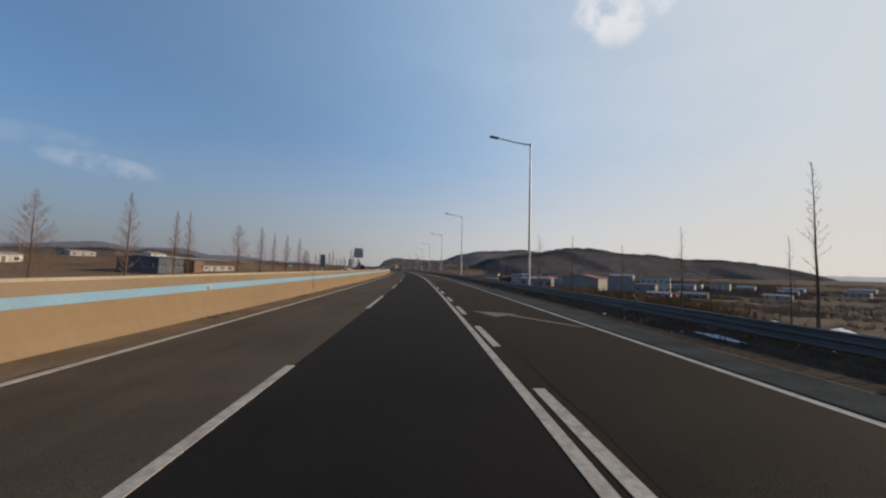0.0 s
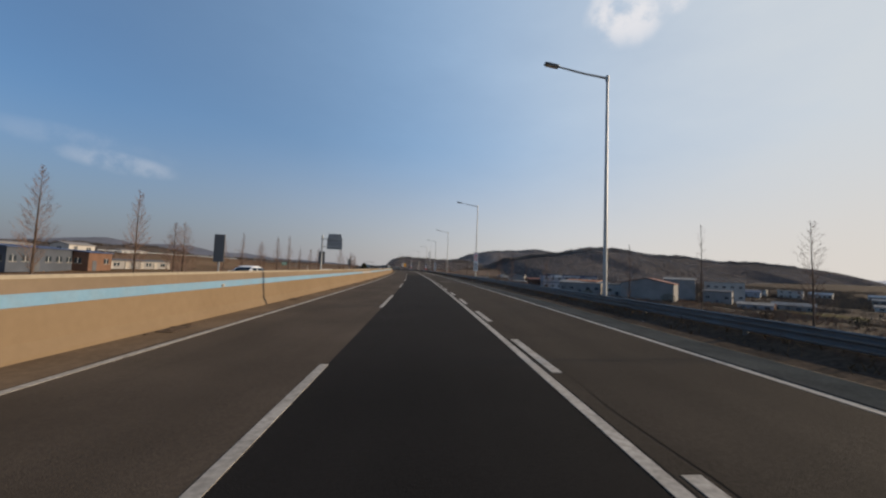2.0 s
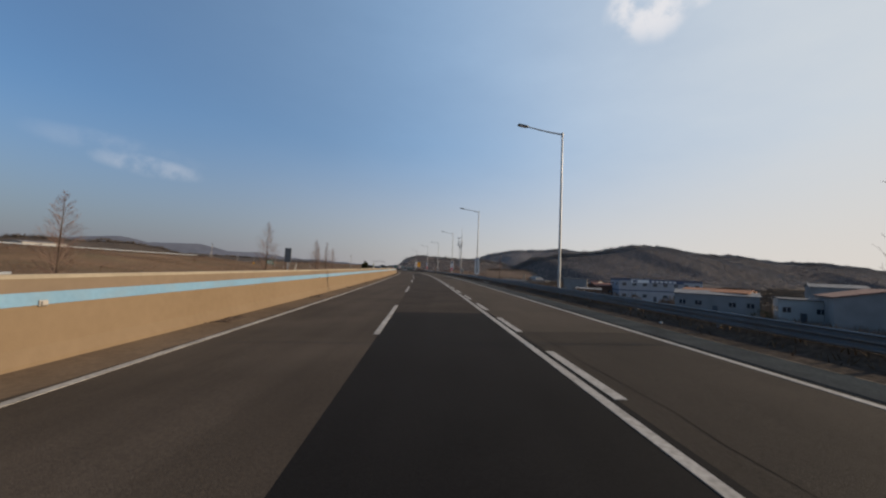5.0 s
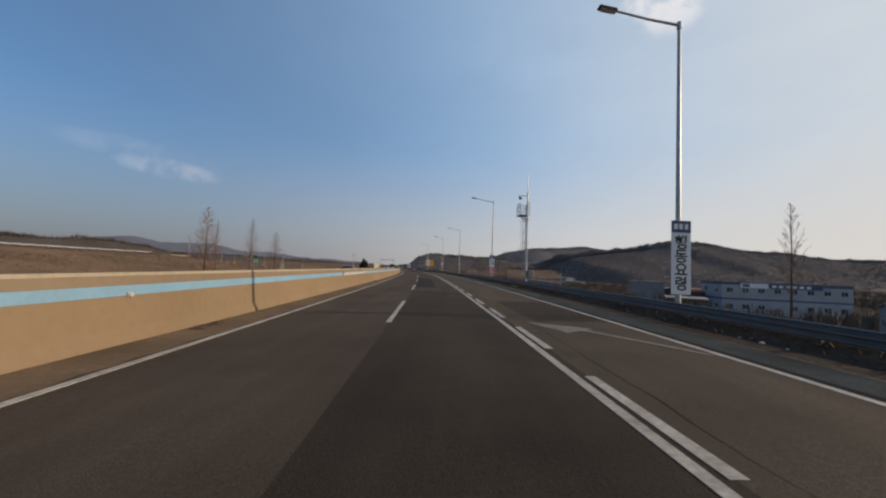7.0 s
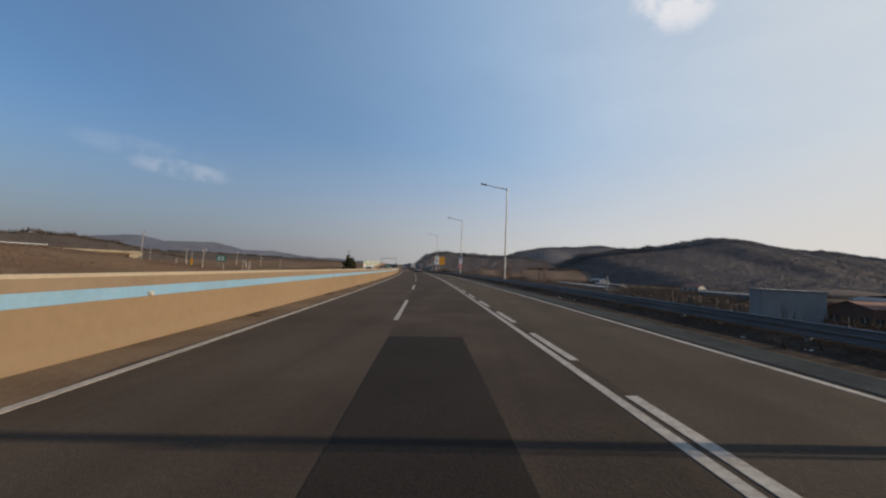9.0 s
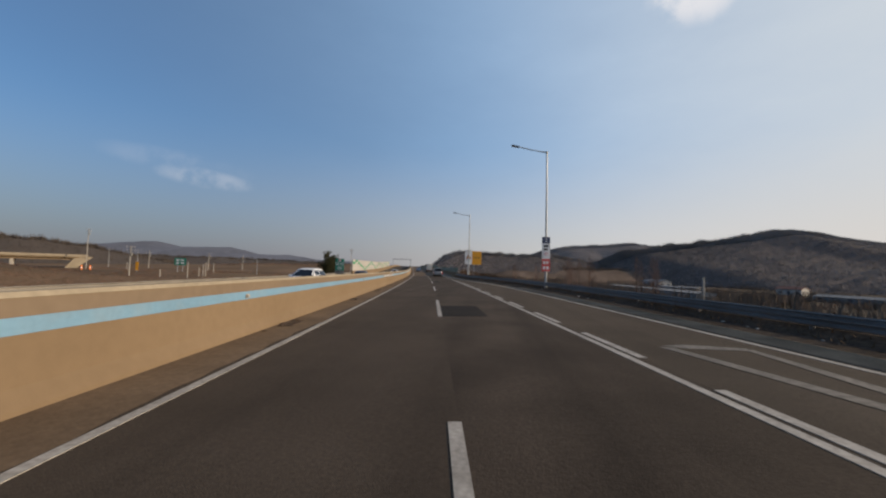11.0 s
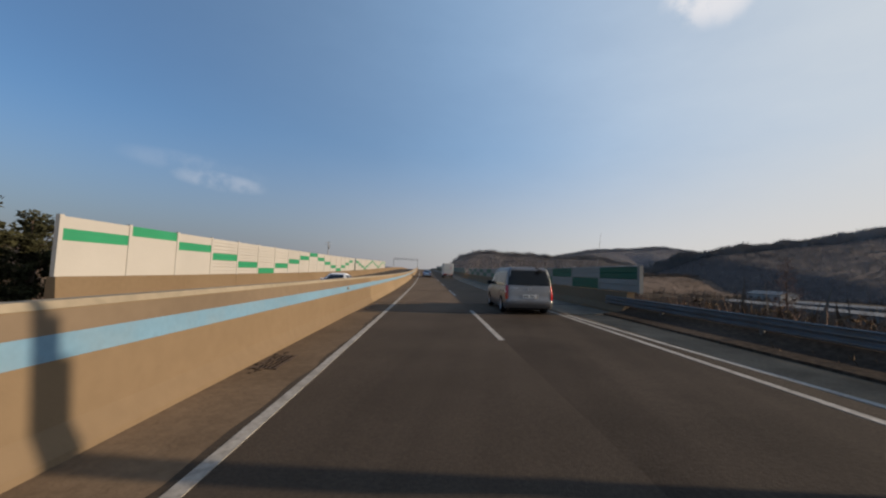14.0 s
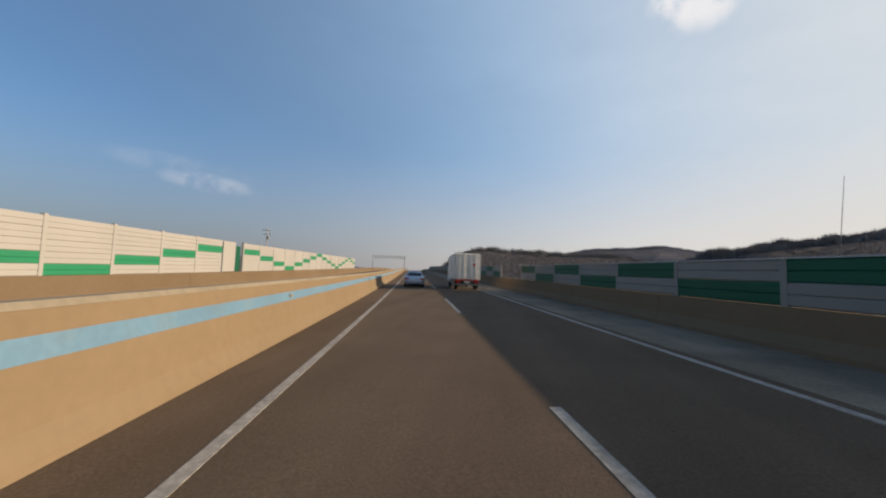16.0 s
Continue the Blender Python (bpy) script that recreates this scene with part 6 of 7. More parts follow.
SPIRES = [bare_tree(11.5, 3.2, 1, 0.2, 170, 0.7, 0.13, 0.5, 11), bare_tree(11.0, 2.2, 2, 0.25, 140, 1.0, 0.13, 0.5, 10), bare_tree(12.0, 1.8, 3, 0.3, 130, 1.2, 0.13, 0.5, 10), bare_tree(10.0, 2.8, 4, 0.18, 160, 0.8, 0.13, 0.5, 11)]
ROADSIDE = [bare_tree(8.2, 1.75, 11, 0.28, 90, 0.8, 0.085, 0.40, 5), bare_tree(7.2, 0.75, 12, 0.35, 45, 1.1, 0.07, 0.38, 4), bare_tree(8.2, 1.25, 14, 0.42, 80, 1.5, 0.085, 0.4, 6)]
used = set()


def plant(src, x, s, top, turn):
    z0 = land(x, s) - 0.1
    h = {0: 11.5, 1: 11.0, 2: 12.0, 3: 10.0}[SPIRES.index(src)] if src in SPIRES else (7.2 if src is ROADSIDE[1] else 8.2)
    m = pose_at(x, s, z0, turn)
    k = max(0.4, (top - z0) / h)
    if src not in used:
        used.add(src)
        src.matrix_world = m @ Matrix.Scale(k, 4)
        return
    c = copy_thing(src, m)
    c.scale = (k, k, k)


rnd = random.Random(5)
LEFT_TREES = ((20.2, 6.0, 0), (28.0, 7.4, 1), (34.2, 6.8, 2), (36.4, 7.1, 2), (47.8, 7.0, 0), (55.6, 7.5, 1), (61.3, 7.1, 2), (68.0, 7.2, 1), (76.4, 7.4, 1), (81.4, 5.2, 3), (83.0, 5.4, 3), (91.0, 4.6, 1), (96.0, 5.5, 2),
              (102.2, 4.8, 3), (109.4, 6.1, 1), (115.6, 6.9, 2), (122.8, 5.1, 2), (131.0, 5.2, 1), (139.0, 5.6, 3), (171.7, 7.6, 0), (180.1, 4.2, 2), (200.7, 7.1, 3), (202.6, 5.9, 2), (211.0, 7.2, 1), (219.2, 6.2, 3))
for i, (s, top, v) in enumerate(LEFT_TREES):
    plant(SPIRES[v], -24.5, s, top, 67 * i)
RIGHT_TREES = ((15.0, 8.2, 6.2, 1), (15.0, 9.2, 3.4, 1), (15.9, 16.5, 4.7, 1), (16.5, 24.0, 4.0, 1), (13.2, 26.0, 4.8, 1), (16.7, 44.5, 6.8, 0), (15.8, 51.0, 5.1, 0), (14.8, 57.0, 4.1, 0), (12.7, 60.0, 4.2, 1), (15.2, 70.0, 4.0, 1),
               (12.7, 80.5, 3.5, 0), (12.2, 86.0, 3.1, 1), (12.3, 92.5, 4.6, 0), (14.4, 108.5, 5.1, 0), (10.8, 122.5, 5.4, 1), (11.8, 173.0, 4.4, 2), (16.5, 212.5, 1.7, 0), (17.5, 211.7, 2.0, 0), (15.5, 214.1, 1.2, 0))
for i, (x, s, top, v) in enumerate(RIGHT_TREES):
    plant(ROADSIDE[v], x, s, top, 40 * i)


for i, (x, s, top) in enumerate(((24, 318, 4.2), (29, 325, 5.0), (34, 312, 4.6), (22, 336, 3.8), (31, 340, 5.4), (40, 322, 5.0), (26, 303, 3.6), (44, 334, 6.0), (36, 350, 5.2), (20, 347, 3.4))):
    plant(SPIRES[(i * 3) % 4], x, s, top, 50 * i)


def leafy(t, name, centre, radius, n, size, material, seed, squash=0.8):
    rnd = random.Random(seed)
    verts, faces = [], []
    for i in range(n):
        d = Vector((rnd.gauss(0, 1), rnd.gauss(0, 1), rnd.gauss(0, 1))).normalized() * radius * rnd.uniform(0.35, 1.0) ** 0.5
        p = Vector(centre) + Vector((d.x, d.y, d.z * squash))
        for k in range(3):
            a, b = (Vector((rnd.uniform(-1, 1), rnd.uniform(-1, 1), rnd.uniform(-0.4, 1))) * size for _ in range(2))
            c = len(verts)
            verts += [p, p + a, p + b]
            faces.append((c, c + 1, c + 2))
    return raw(name, verts, faces, material, t)


def pine(x, s, height, spread, seed, label):
    t = thing("pine_tree", pose_at(x, s, land(x, s)), label, "tree", "pines beside the wall")
    rnd = random.Random(seed)
    part("trunk", tube([(0, 0, -0.3), (0.1, 0.1, height * 0.5), (0.05, -0.1, height * 0.95)], [0.16, 0.11, 0.03], 8), M["wood"], t)
    for i in range(24):
        f = 0.2 + 0.8 * (i + rnd.random()) / 24
        a = rnd.uniform(0, 6.28)
        r = spread * (1.12 - f) ** 0.7 * rnd.uniform(0.35, 1.15) + 0.1
        c = (math.cos(a) * r, math.sin(a) * r, height * f + rnd.uniform(-0.2, 0.3))
        b = (c[0] * 0.5, c[1] * 0.5, height * f * 0.85)
        part("limb", tube([(0, 0, height * f * 0.75), b, c], [0.06, 0.04, 0.012], 5), M["wood"], t)
        leafy(t, "needle_clump", c, rnd.uniform(0.35, 0.75), 60, 0.17, M["needle"], seed * 50 + i, 0.6)
        leafy(t, "needle_clump", (b[0], b[1], b[2] + 0.3), rnd.uniform(0.35, 0.7), 45, 0.17, M["needle"], seed * 50 + i + 25, 0.6)


pine(-24.0, 334.6, 6.3, 2.3, 2, "dark green bushy pine beside the noise wall")
pine(-23.4, 338.5, 5.3, 2.3, 5, "dark green spreading pine beside the noise wall")
pine(-24.5, 342.6, 5.6, 2.0, 7, "dark green bushy pine beside the noise wall")
pine(-24.2, 347.0, 4.7, 2.2, 9, "dark green bushy pine beside the noise wall")
pine(-23.6, 336.6, 4.4, 2.0, 13, "dark green bushy pine beside the noise wall")
pine(-24.4, 340.4, 4.8, 2.1, 15, "dark green bushy pine beside the noise wall")
pine(-24.0, 345.0, 4.5, 2.0, 17, "dark green bushy pine beside the noise wall")
pine(-22.8, 331.0, 3.9, 1.8, 11, "dark green low pine beside the guardrail")


def bush(x, s, r, material, label, seed):
    t = thing("bush", pose_at(x, s, land(x, s)), label, "bush", "bushes below the road")
    rnd = random.Random(seed)
    bm = bmesh.new()
    for k in range(9):
        a = rnd.uniform(0, 6.28)
        add_tube(bm, [(0, 0, -0.1), (math.cos(a) * r * 0.4, math.sin(a) * r * 0.4, r * 0.7), (math.cos(a) * r * 0.7, math.sin(a) * r * 0.7, r * rnd.uniform(1, 1.6))], [0.03, 0.02, 0.006], 4)
    part("stems", bm, M["wood"], t)
    leafy(t, "foliage", (0, 0, r * 0.75), r, int(90 * r * r + 90), 0.16, material, seed, 0.75)


for i, (x, s, r) in enumerate(((10.5, 338, 1.1), (11, 343, 1.3), (12.5, 347, 1.5), (9.6, 334, 0.9), (13, 339, 1.4), (15, 351, 1.8), (11.5, 329, 1.0), (14, 331, 1.3), (17, 345, 2.0), (10, 350, 1.4), (18, 336, 1.6), (20, 352, 1.8), (12, 322, 0.9), (15, 318, 1.2), (11, 312, 0.8), (14, 306, 1.0), (10, 355, 1.6), (9, 362, 1.5), (11, 370, 1.7), (12, 380, 1.8))):
    bush(x, s, r, M["shrub"], "dry brown roadside bush", 100 + i)
for i, (x, s, r) in enumerate(((95, 170, 2.4), (60, 150, 1.5), (52, 128, 1.2), (75, 190, 2.0), (48, 245, 2.2), (62, 248, 2.2), (40, 232, 1.8), (56, 255, 2.4), (45, 262, 2.0), (70, 262, 2.4), (80, 240, 2.0), (88, 128, 1.6), (100, 118, 1.8), (38, 280, 1.8), (50, 300, 2.0), (64, 320, 2.2), (44, 330, 2.0), (80, 335, 2.4), (95, 320, 2.2))):
    bush(x, s, r, M["evergreen"] if i % 3 == 0 else M["shrub"], "dark shrub between the houses", 200 + i)



def brush(x0, x1, s0, s1, n, low, high, material, label, seed, gaps=-0.1):
    """Loose dry weeds and brushwood, in drifts."""
    rnd = random.Random(seed)
    verts, faces = [], []
    for i in range(n):
        x, s = rnd.uniform(x0, x1), rnd.uniform(s0, s1)
        if noise.noise(Vector((x * 0.08, s * 0.05, seed))) < gaps:
            continue
        p = at(x, s, land(x, s) - 0.05)
        h = rnd.uniform(low, high)
        for c in range(9):
            a = rnd.uniform(0, 6.28)
            w = Vector((math.cos(a), math.sin(a), 0)) * h * rnd.uniform(0.02, 0.06)
            o = Vector((rnd.uniform(-0.5, 0.5), rnd.uniform(-0.5, 0.5), 0)) * h
            k = len(verts)
            verts += [p + o - w, p + o + w, p + o + Vector((rnd.uniform(-0.6, 0.6), rnd.uniform(-0.6, 0.6), rnd.uniform(0.4, 1.1))) * h]
            faces.append((k, k + 1, k + 2))
    tagged(raw("brushwood", verts, faces, material), label, "brushwood", kind="stuff")


brush(-62, -21.5, -20, 330, 40000, 0.2, 0.6, M["brush"], "reddish-brown dry weeds below the far guardrail", 1)
brush(-150, -55, 120, 420, 24000, 0.2, 0.6, M["brush"], "reddish-brown brushwood on the far slopes", 2)
brush(-60, -21.5, 328, 480, 9000, 0.25, 0.8, M["brush"], "reddish-brown dry weeds behind the noise wall", 3)
brush(16, 27, 20, 44, 2200, 0.5, 1.4, M["reed"], "tall dry orange-brown reeds below the verge", 4, -0.15)
brush(10, 34, -14, 60, 4000, 0.1, 0.35, M["brush_pale"], "short dry stubble below the verge", 14, 0.0)
brush(9.8, 45, 50, 350, 24000, 0.3, 1.2, M["brush_pale"], "dry brown weeds in the fields", 5)
brush(45, 160, 20, 480, 15000, 0.5, 2.0, M["brush"], "brown brushwood between the houses", 6, 0.0)
brush(6.6, 11.5, 314, 337, 2600, 0.7, 1.6, M["brush_pale"], "tall brown brush behind the guardrail", 8, -0.35)
brush(6.8, 14, 318, 352, 2600, 0.4, 1.3, M["brush"], "brown brush on the bank before the bridge", 7, -0.4)

def thicket(x0, x1, s0, s1, n, low, high, material, label, seed, gaps=0.0, grain=0.02):
    """Belts of thin bare trees and scrub on the plain."""
    rnd = random.Random(seed)
    verts, faces = [], []
    for i in range(n):
        x, t = rnd.uniform(x0, x1), rnd.uniform(s0, s1)
        if noise.noise(Vector((x * grain, t * grain * 0.8, seed))) < gaps:
            continue
        p = at(x, t, land(x, t) - 0.1)
        h = rnd.uniform(low, high)
        for c in range(6):
            a = rnd.uniform(0, 6.28)
            w = Vector((math.cos(a), math.sin(a), 0)) * h * rnd.uniform(0.02, 0.06)
            o = Vector((rnd.uniform(-0.5, 0.5), rnd.uniform(-0.5, 0.5), 0)) * h
            k = len(verts)
            verts += [p + o - w, p + o + w, p + o + Vector((rnd.uniform(-0.25, 0.25), rnd.uniform(-0.25, 0.25), rnd.uniform(0.4, 1.1))) * h]
            faces.append((k, k + 1, k + 2))
    tagged(raw("thicket", verts, faces, material), label, "thicket", kind="stuff")


thicket(45, 130, 215, 520, 9000, 1.5, 4.5, M["scrub"], "bare grey-brown trees and scrub in the plain", 41, 0.02)
thicket(130, 420, 180, 560, 16000, 1.5, 4.0, M["scrub"], "bare grey-brown trees between the village houses", 42, 0.0)
thicket(18, 60, 130, 330, 5000, 0.8, 2.6, M["scrub"], "bare brown bushes below the road", 43, 0.08, 0.05)
thicket(150, 520, 30, 330, 12000, 1.0, 3.0, M["forest_dark"], "dark brown scrub over the far plain", 46, -0.12)
thicket(60, 135, 90, 215, 3500, 0.6, 2.2, M["scrub"], "dark scrub between the fields", 44, 0.1, 0.05)
thicket(10, 40, 255, 345, 5000, 0.8, 2.8, M["scrub"], "brown scrub before the bridge", 45, -0.05, 0.06)

# dry grass and litter on the verge
rnd = random.Random(77)
verts, faces = [], []
for i in range(11000):
    s = rnd.uniform(-20, 345)
    g = guard_x(s)
    x = g + rnd.choice((rnd.uniform(-0.45, 0.3), rnd.uniform(-0.45, 0.3), rnd.uniform(-0.75, 2.0)))
    if noise.noise(Vector((x * 0.4, s * 0.12, 5))) < -0.12:
        continue
    z = 0.2 if x < g - 0.1 else 0.36 if x < g + 0.9 else max(land(x, s), 0.36 - 0.5 * (x - g - 0.9))
    p = at(x, s, z - 0.02)
    h = rnd.uniform(0.05, 0.26)
    a = rnd.uniform(0, 3.14)
    w = Vector((math.cos(a), math.sin(a), 0)) * rnd.uniform(0.012, 0.03)
    k = len(verts)
    verts += [p - w, p + w, p + Vector((rnd.uniform(-0.15, 0.15), rnd.uniform(-0.15, 0.15), h))]
    faces.append((k, k + 1, k + 2))
tagged(raw("dry_grass", verts, faces, M["grass"]), "dry yellow-brown grass on the verge", "grass", kind="stuff")
bits = bmesh.new()
for i in range(420):
    s = rnd.uniform(-10, 330)
    if noise.noise(Vector((s * 0.09, 2, 1))) < 0.0:
        continue
    x = guard_x(s) + rnd.uniform(-0.6, 0.15)
    r = bmesh.ops.create_icosphere(bits, subdivisions=1, radius=1.0)
    size = rnd.uniform(0.015, 0.07)
    p = at(x, s, 0.20 + 0.02 * (x - guard_x(s)) + size * 0.2)
    for v in r["verts"]:
        v.co = p + Vector((v.co.x * rnd.uniform(0.7, 1.4), v.co.y * rnd.uniform(0.7, 1.6), v.co.z * 0.6)) * size
tagged(part("litter", bits, M["snow_dirty"], None), "pale crumbs of old snow and litter under the guardrail", "litter", kind="stuff")


def kerb_block(x, s, turn, long):
    t = thing("concrete_block", pose_at(x, s, 0.2, turn), "pale broken concrete block on the verge", "block", "blocks on the verge")
    rnd = random.Random(int(s * 10))
    bm = box(-0.08, -long / 2, -0.01, 0.08, long / 2, 0.09, 0.015)
    for v in bm.verts:
        v.co += Vector((rnd.uniform(-0.012, 0.012), rnd.uniform(-0.02, 0.02), rnd.uniform(-0.008, 0.012)))
    part("block", bm, M["concrete_grey"], t)


for x, s, turn, long in ((6.98, 159.1, 8, 0.42), (6.98, 159.9, -6, 0.42), (7.0, 157.8, 20, 0.26), (7.0, 160.9, 70, 0.2), (6.98, 193.1, 5, 0.3), (6.98, 194.1, -10, 0.3)):
    kerb_block(x, s, turn, long)
verge = thing("verge", ORIGIN, "dark earth verge under the guardrail", "verge", kind="structure")
for a in range(-60, 338, 14):
    def inner(s):
        return guard_x(s) - 7.3
    part("verge_bank", sweep([(6.30, -0.3), (6.34, 0.13), (6.9, 0.20), (7.25, 0.28), (7.48, 0.42), (8.2, 0.38), (8.9, -0.02), (9.4, -0.9)], a, min(a + 14, 338.3), 3.5, sloped=False, shift=inner), M["verge"], verge)


def snow_patch(x, s, w, l, seed, lift=0.16, base=None):
    bm = bmesh.new()
    rnd = random.Random(seed)
    n = 18
    ground = land(x, s) if base is None else base
    c = bm.verts.new(at(x, s, ground + lift))
    rim = []
    for k in range(n):
        a = 2 * math.pi * k / n
        r = rnd.uniform(0.7, 1.15)
        px, ps = x + w * r * math.cos(a), s + l * r * math.sin(a)
        rim.append(bm.verts.new(at(px, ps, (land(px, ps) + 0.03) if base is None else base)))
    for k in range(n):
        bm.faces.new((c, rim[k], rim[(k + 1) % n]))
    me_ob = part("snow_patch", bm, M["snow"], None, smooth=True, angle=80)
    tagged(me_ob, "strip of old white snow lying below the verge", "snow", "snow patches")


SNOW = ((19, 16, 1.0, 2.5), (23.5, 15.5, 1.2, 4.0), (16, 26, 0.5, 2.5), (12.5, 34, 0.4, 2.0), (11.2, 60, 0.25, 1.4), (11.0, 77, 0.25, 1.2))
for i, (x, s, w, l) in enumerate(SNOW):
    snow_patch(x, s, w, l, i)
snow_patch(14.8, 9.7, 0.8, 1.5, 21, 0.46)
snow_patch(14.9, 7.4, 0.9, 1.6, 22, 0.52)
snow_patch(7.14, 3.6, 0.10, 1.1, 23, 0.07, 0.235)


# ---- buildings ----
def building(x, s, wide, deep, high, turn, wall, roof, label, gable=0.0, rows=1, cols=3, roof_mat=None, door=True, z=None, group="buildings in the fields", trim=None, windows=True):
    """A plain building; its front (local -x) looks towards the road when turn is 0."""
    z = land(x, s) - 0.2 if z is None else z
    t = thing("building", pose_at(x, s, z, turn), label, "building", group)
    part("wall", box(-deep / 2, -wide / 2, 0, deep / 2, wide / 2, high), wall, t)
    if gable:
        bm = bmesh.new()
        o = 0.3
        pts = [(-deep / 2 - o, high - 0.05), (0, high + gable), (deep / 2 + o, high - 0.05), (deep / 2 + o, high + 0.12), (0, high + gable + 0.18), (-deep / 2 - o, high + 0.12)]
        ends = [[bm.verts.new((px, y, pz)) for px, pz in pts] for y in (-wide / 2 - o, wide / 2 + o)]
        for k in range(6):
            bm.faces.new((ends[0][k], ends[0][(k + 1) % 6], ends[1][(k + 1) % 6], ends[1][k]))
        bm.faces.new(ends[0][::-1])
        bm.faces.new(ends[1])
        bmesh.ops.recalc_face_normals(bm, faces=bm.faces)
        part("roof", bm, roof, t)
        for y in (-wide / 2 + 0.002, wide / 2 - 0.002):
            bm = bmesh.new()
            bm.faces.new([bm.verts.new(p) for p in ((-deep / 2, y, high), (0, y, high + gable), (deep / 2, y, high))])
            part("gable_wall", bm, wall, t)
    else:
        part("roof", box(-deep / 2 - 0.2, -wide / 2 - 0.2, high, deep / 2 + 0.2, wide / 2 + 0.2, high + 0.28), roof, t)
    fh = high / rows
    for face in (0, 1, 2) if windows else ():
        span = wide if face == 0 else deep
        n = cols if face == 0 else max(1, int(cols * deep / wide))
        for r in range(rows):
            for c in range(n):
                u = -span / 2 + span * (c + 0.5) / n
                w, h = min(1.5, span / n * 0.55), min(1.2, fh * 0.4)
                zc = fh * r + fh * 0.55
                if door and face == 0 and r == 0 and c == n // 2:
                    bm = box(-deep / 2 - 0.05, u - 0.6, 0.02, -deep / 2 - 0.004, u + 0.6, min(2.4, fh * 0.85))
                    part("door", bm, M["roof_dark"], t)
                    continue

                def on_face(a0, a1, z0, z1, o0, o1):
                    if face == 0:
                        return box(-deep / 2 - o1, a0, z0, -deep / 2 - o0, a1, z1)
                    y = -wide / 2 if face == 1 else wide / 2
                    sgn = -1 if face == 1 else 1
                    return box(a0, min(y + sgn * o0, y + sgn * o1), z0, a1, max(y + sgn * o0, y + sgn * o1), z1)
                win = part("window", on_face(u - w / 2, u + w / 2, zc - h / 2, zc + h / 2, 0.003, 0.03), M["window"], t)
                part("window_frame", on_face(u - 0.03, u + 0.03, zc - h / 2, zc + h / 2, 0.031, 0.05), M["sign_white"], win)
                part("window_sill", on_face(u - w / 2 - 0.1, u + w / 2 + 0.1, zc - h / 2 - 0.1, zc - h / 2 - 0.005, 0.003, 0.09), M["concrete_grey"], win)
    if trim is not None:
        for zz in (high - 0.35, high * 0.5):
            part("trim_band", box(-deep / 2 - 0.06, -wide / 2 - 0.06, zz - 0.22, deep / 2 + 0.06, wide / 2 + 0.06, zz + 0.22), trim, t)
    return t


# right of the road
def site(wx, wy):
    """Road offset and length of a place in the fields."""
    x, t = wx, wy
    for _ in range(40):
        q = at(x, t)
        x, t = x + (wx - q.x), t + (wy - q.y)
    return x, t


def hall(wx, wy, wide, deep, high, front, wall, roof, label, gable=0.0, rows=1, cols=3, **more):
    """A building in the fields; its front looks towards the compass angle front, its top is at the height high."""
    x, t = site(wx, wy)
    z = land(x, t) - 0.2
    turn = front - math.degrees(along(t)[3])
    return building(x, t, wide, deep, max(2.2, high - at(x, t, z).z), turn, wall, roof, label, gable, rows, cols, z=z, **more)


hall(92.2, 196.6, 24, 18.5, 0.0, -38, M["wall_grey"], M["roof_red"], "big grey shed with a dull red gable roof", 2.1, windows=False)
hall(73.5, 221.5, 19, 10, -1.3, 53, M["wall_grey"], M["roof_grey"], "grey workshop with a dark door and a strip of windows", 0.9, 1, 5)
hall(83, 206, 9, 6, -1.2, 58, M["wall_white"], M["roof_dark"], "small white shed with a dark gateway", 0.3, 1, 3)
hall(52, 261, 9, 6, -2.6, 72, M["wall_brick"], M["roof_grey"], "small brick outhouse with a grey roof", 0.4, 1, 2)
hall(171, 254, 18.5, 12, 1.4, 53, M["wall_white"], M["roof_grey"], "white two-storey block with a flat roof", 0.0, 2, 5)
hall(150, 262, 16, 12, 2.0, 53, M["wall_grey"], M["roof_grey"], "grey hall behind the white block", 1.2, windows=False)
hall(150, 232, 12, 8, -3.4, 45, M["wall_grey"], M["roof_dark"], "low dark shed beside the white block", 0.8, 1, 3)
hall(128, 186, 11, 7, -7.6, 50, M["wall_blue"], M["roof_grey"], "pale blue shed beside the crop field", 0.8, 1, 3)
hall(141, 196, 7, 6, -8.0, 40, M["wall_brick"], M["roof_red"], "small shed with a rusty roof", 0.8, 1, 2)
hall(158, 200, 14, 7, -7.4, 45, M["wall_grey"], M["roof_grey"], "long grey greenhouse beside the field", 1.2, 1, 4)
hall(255, 325, 13, 10, -3.6, 42, M["wall_white"], M["roof_grey"], "cream two-storey house with a flat roof", 0, 2, 3)
hall(270, 312, 14, 10, -3.0, 42, M["wall_white"], M["roof_grey"], "white two-storey house with a flat roof", 0, 2, 3)
hall(236, 312, 16, 9, -5.0, 45, M["wall_blue"], M["roof_blue"], "blue-roofed house in the village", 1.2, 1, 3)
hall(300, 318, 13, 7, -5.2, 35, M["wall_white"], M["roof_white"], "long white greenhouse in the plain", 1.4, 1, 5)
hall(325, 298, 14, 7, -5.4, 30, M["wall_white"], M["roof_white"], "long white greenhouse in the plain", 1.4, 1, 5)
hall(285, 265, 12, 7, -6.6, 35, M["wall_grey"], M["roof_grey"], "long low grey shed", 1.0, 1, 4)
hall(330, 255, 14, 8, -6.0, 30, M["wall_white"], M["roof_red"], "low house with a red roof", 1.2, 1, 4)
hall(380, 290, 15, 7, -4.6, 25, M["wall_white"], M["roof_white"], "long white greenhouse in the plain", 1.4, 1, 5)
hall(225, 215, 14, 8, -8.6, 40, M["wall_white"], M["roof_grey"], "low white house below the field", 1.0, 1, 3)
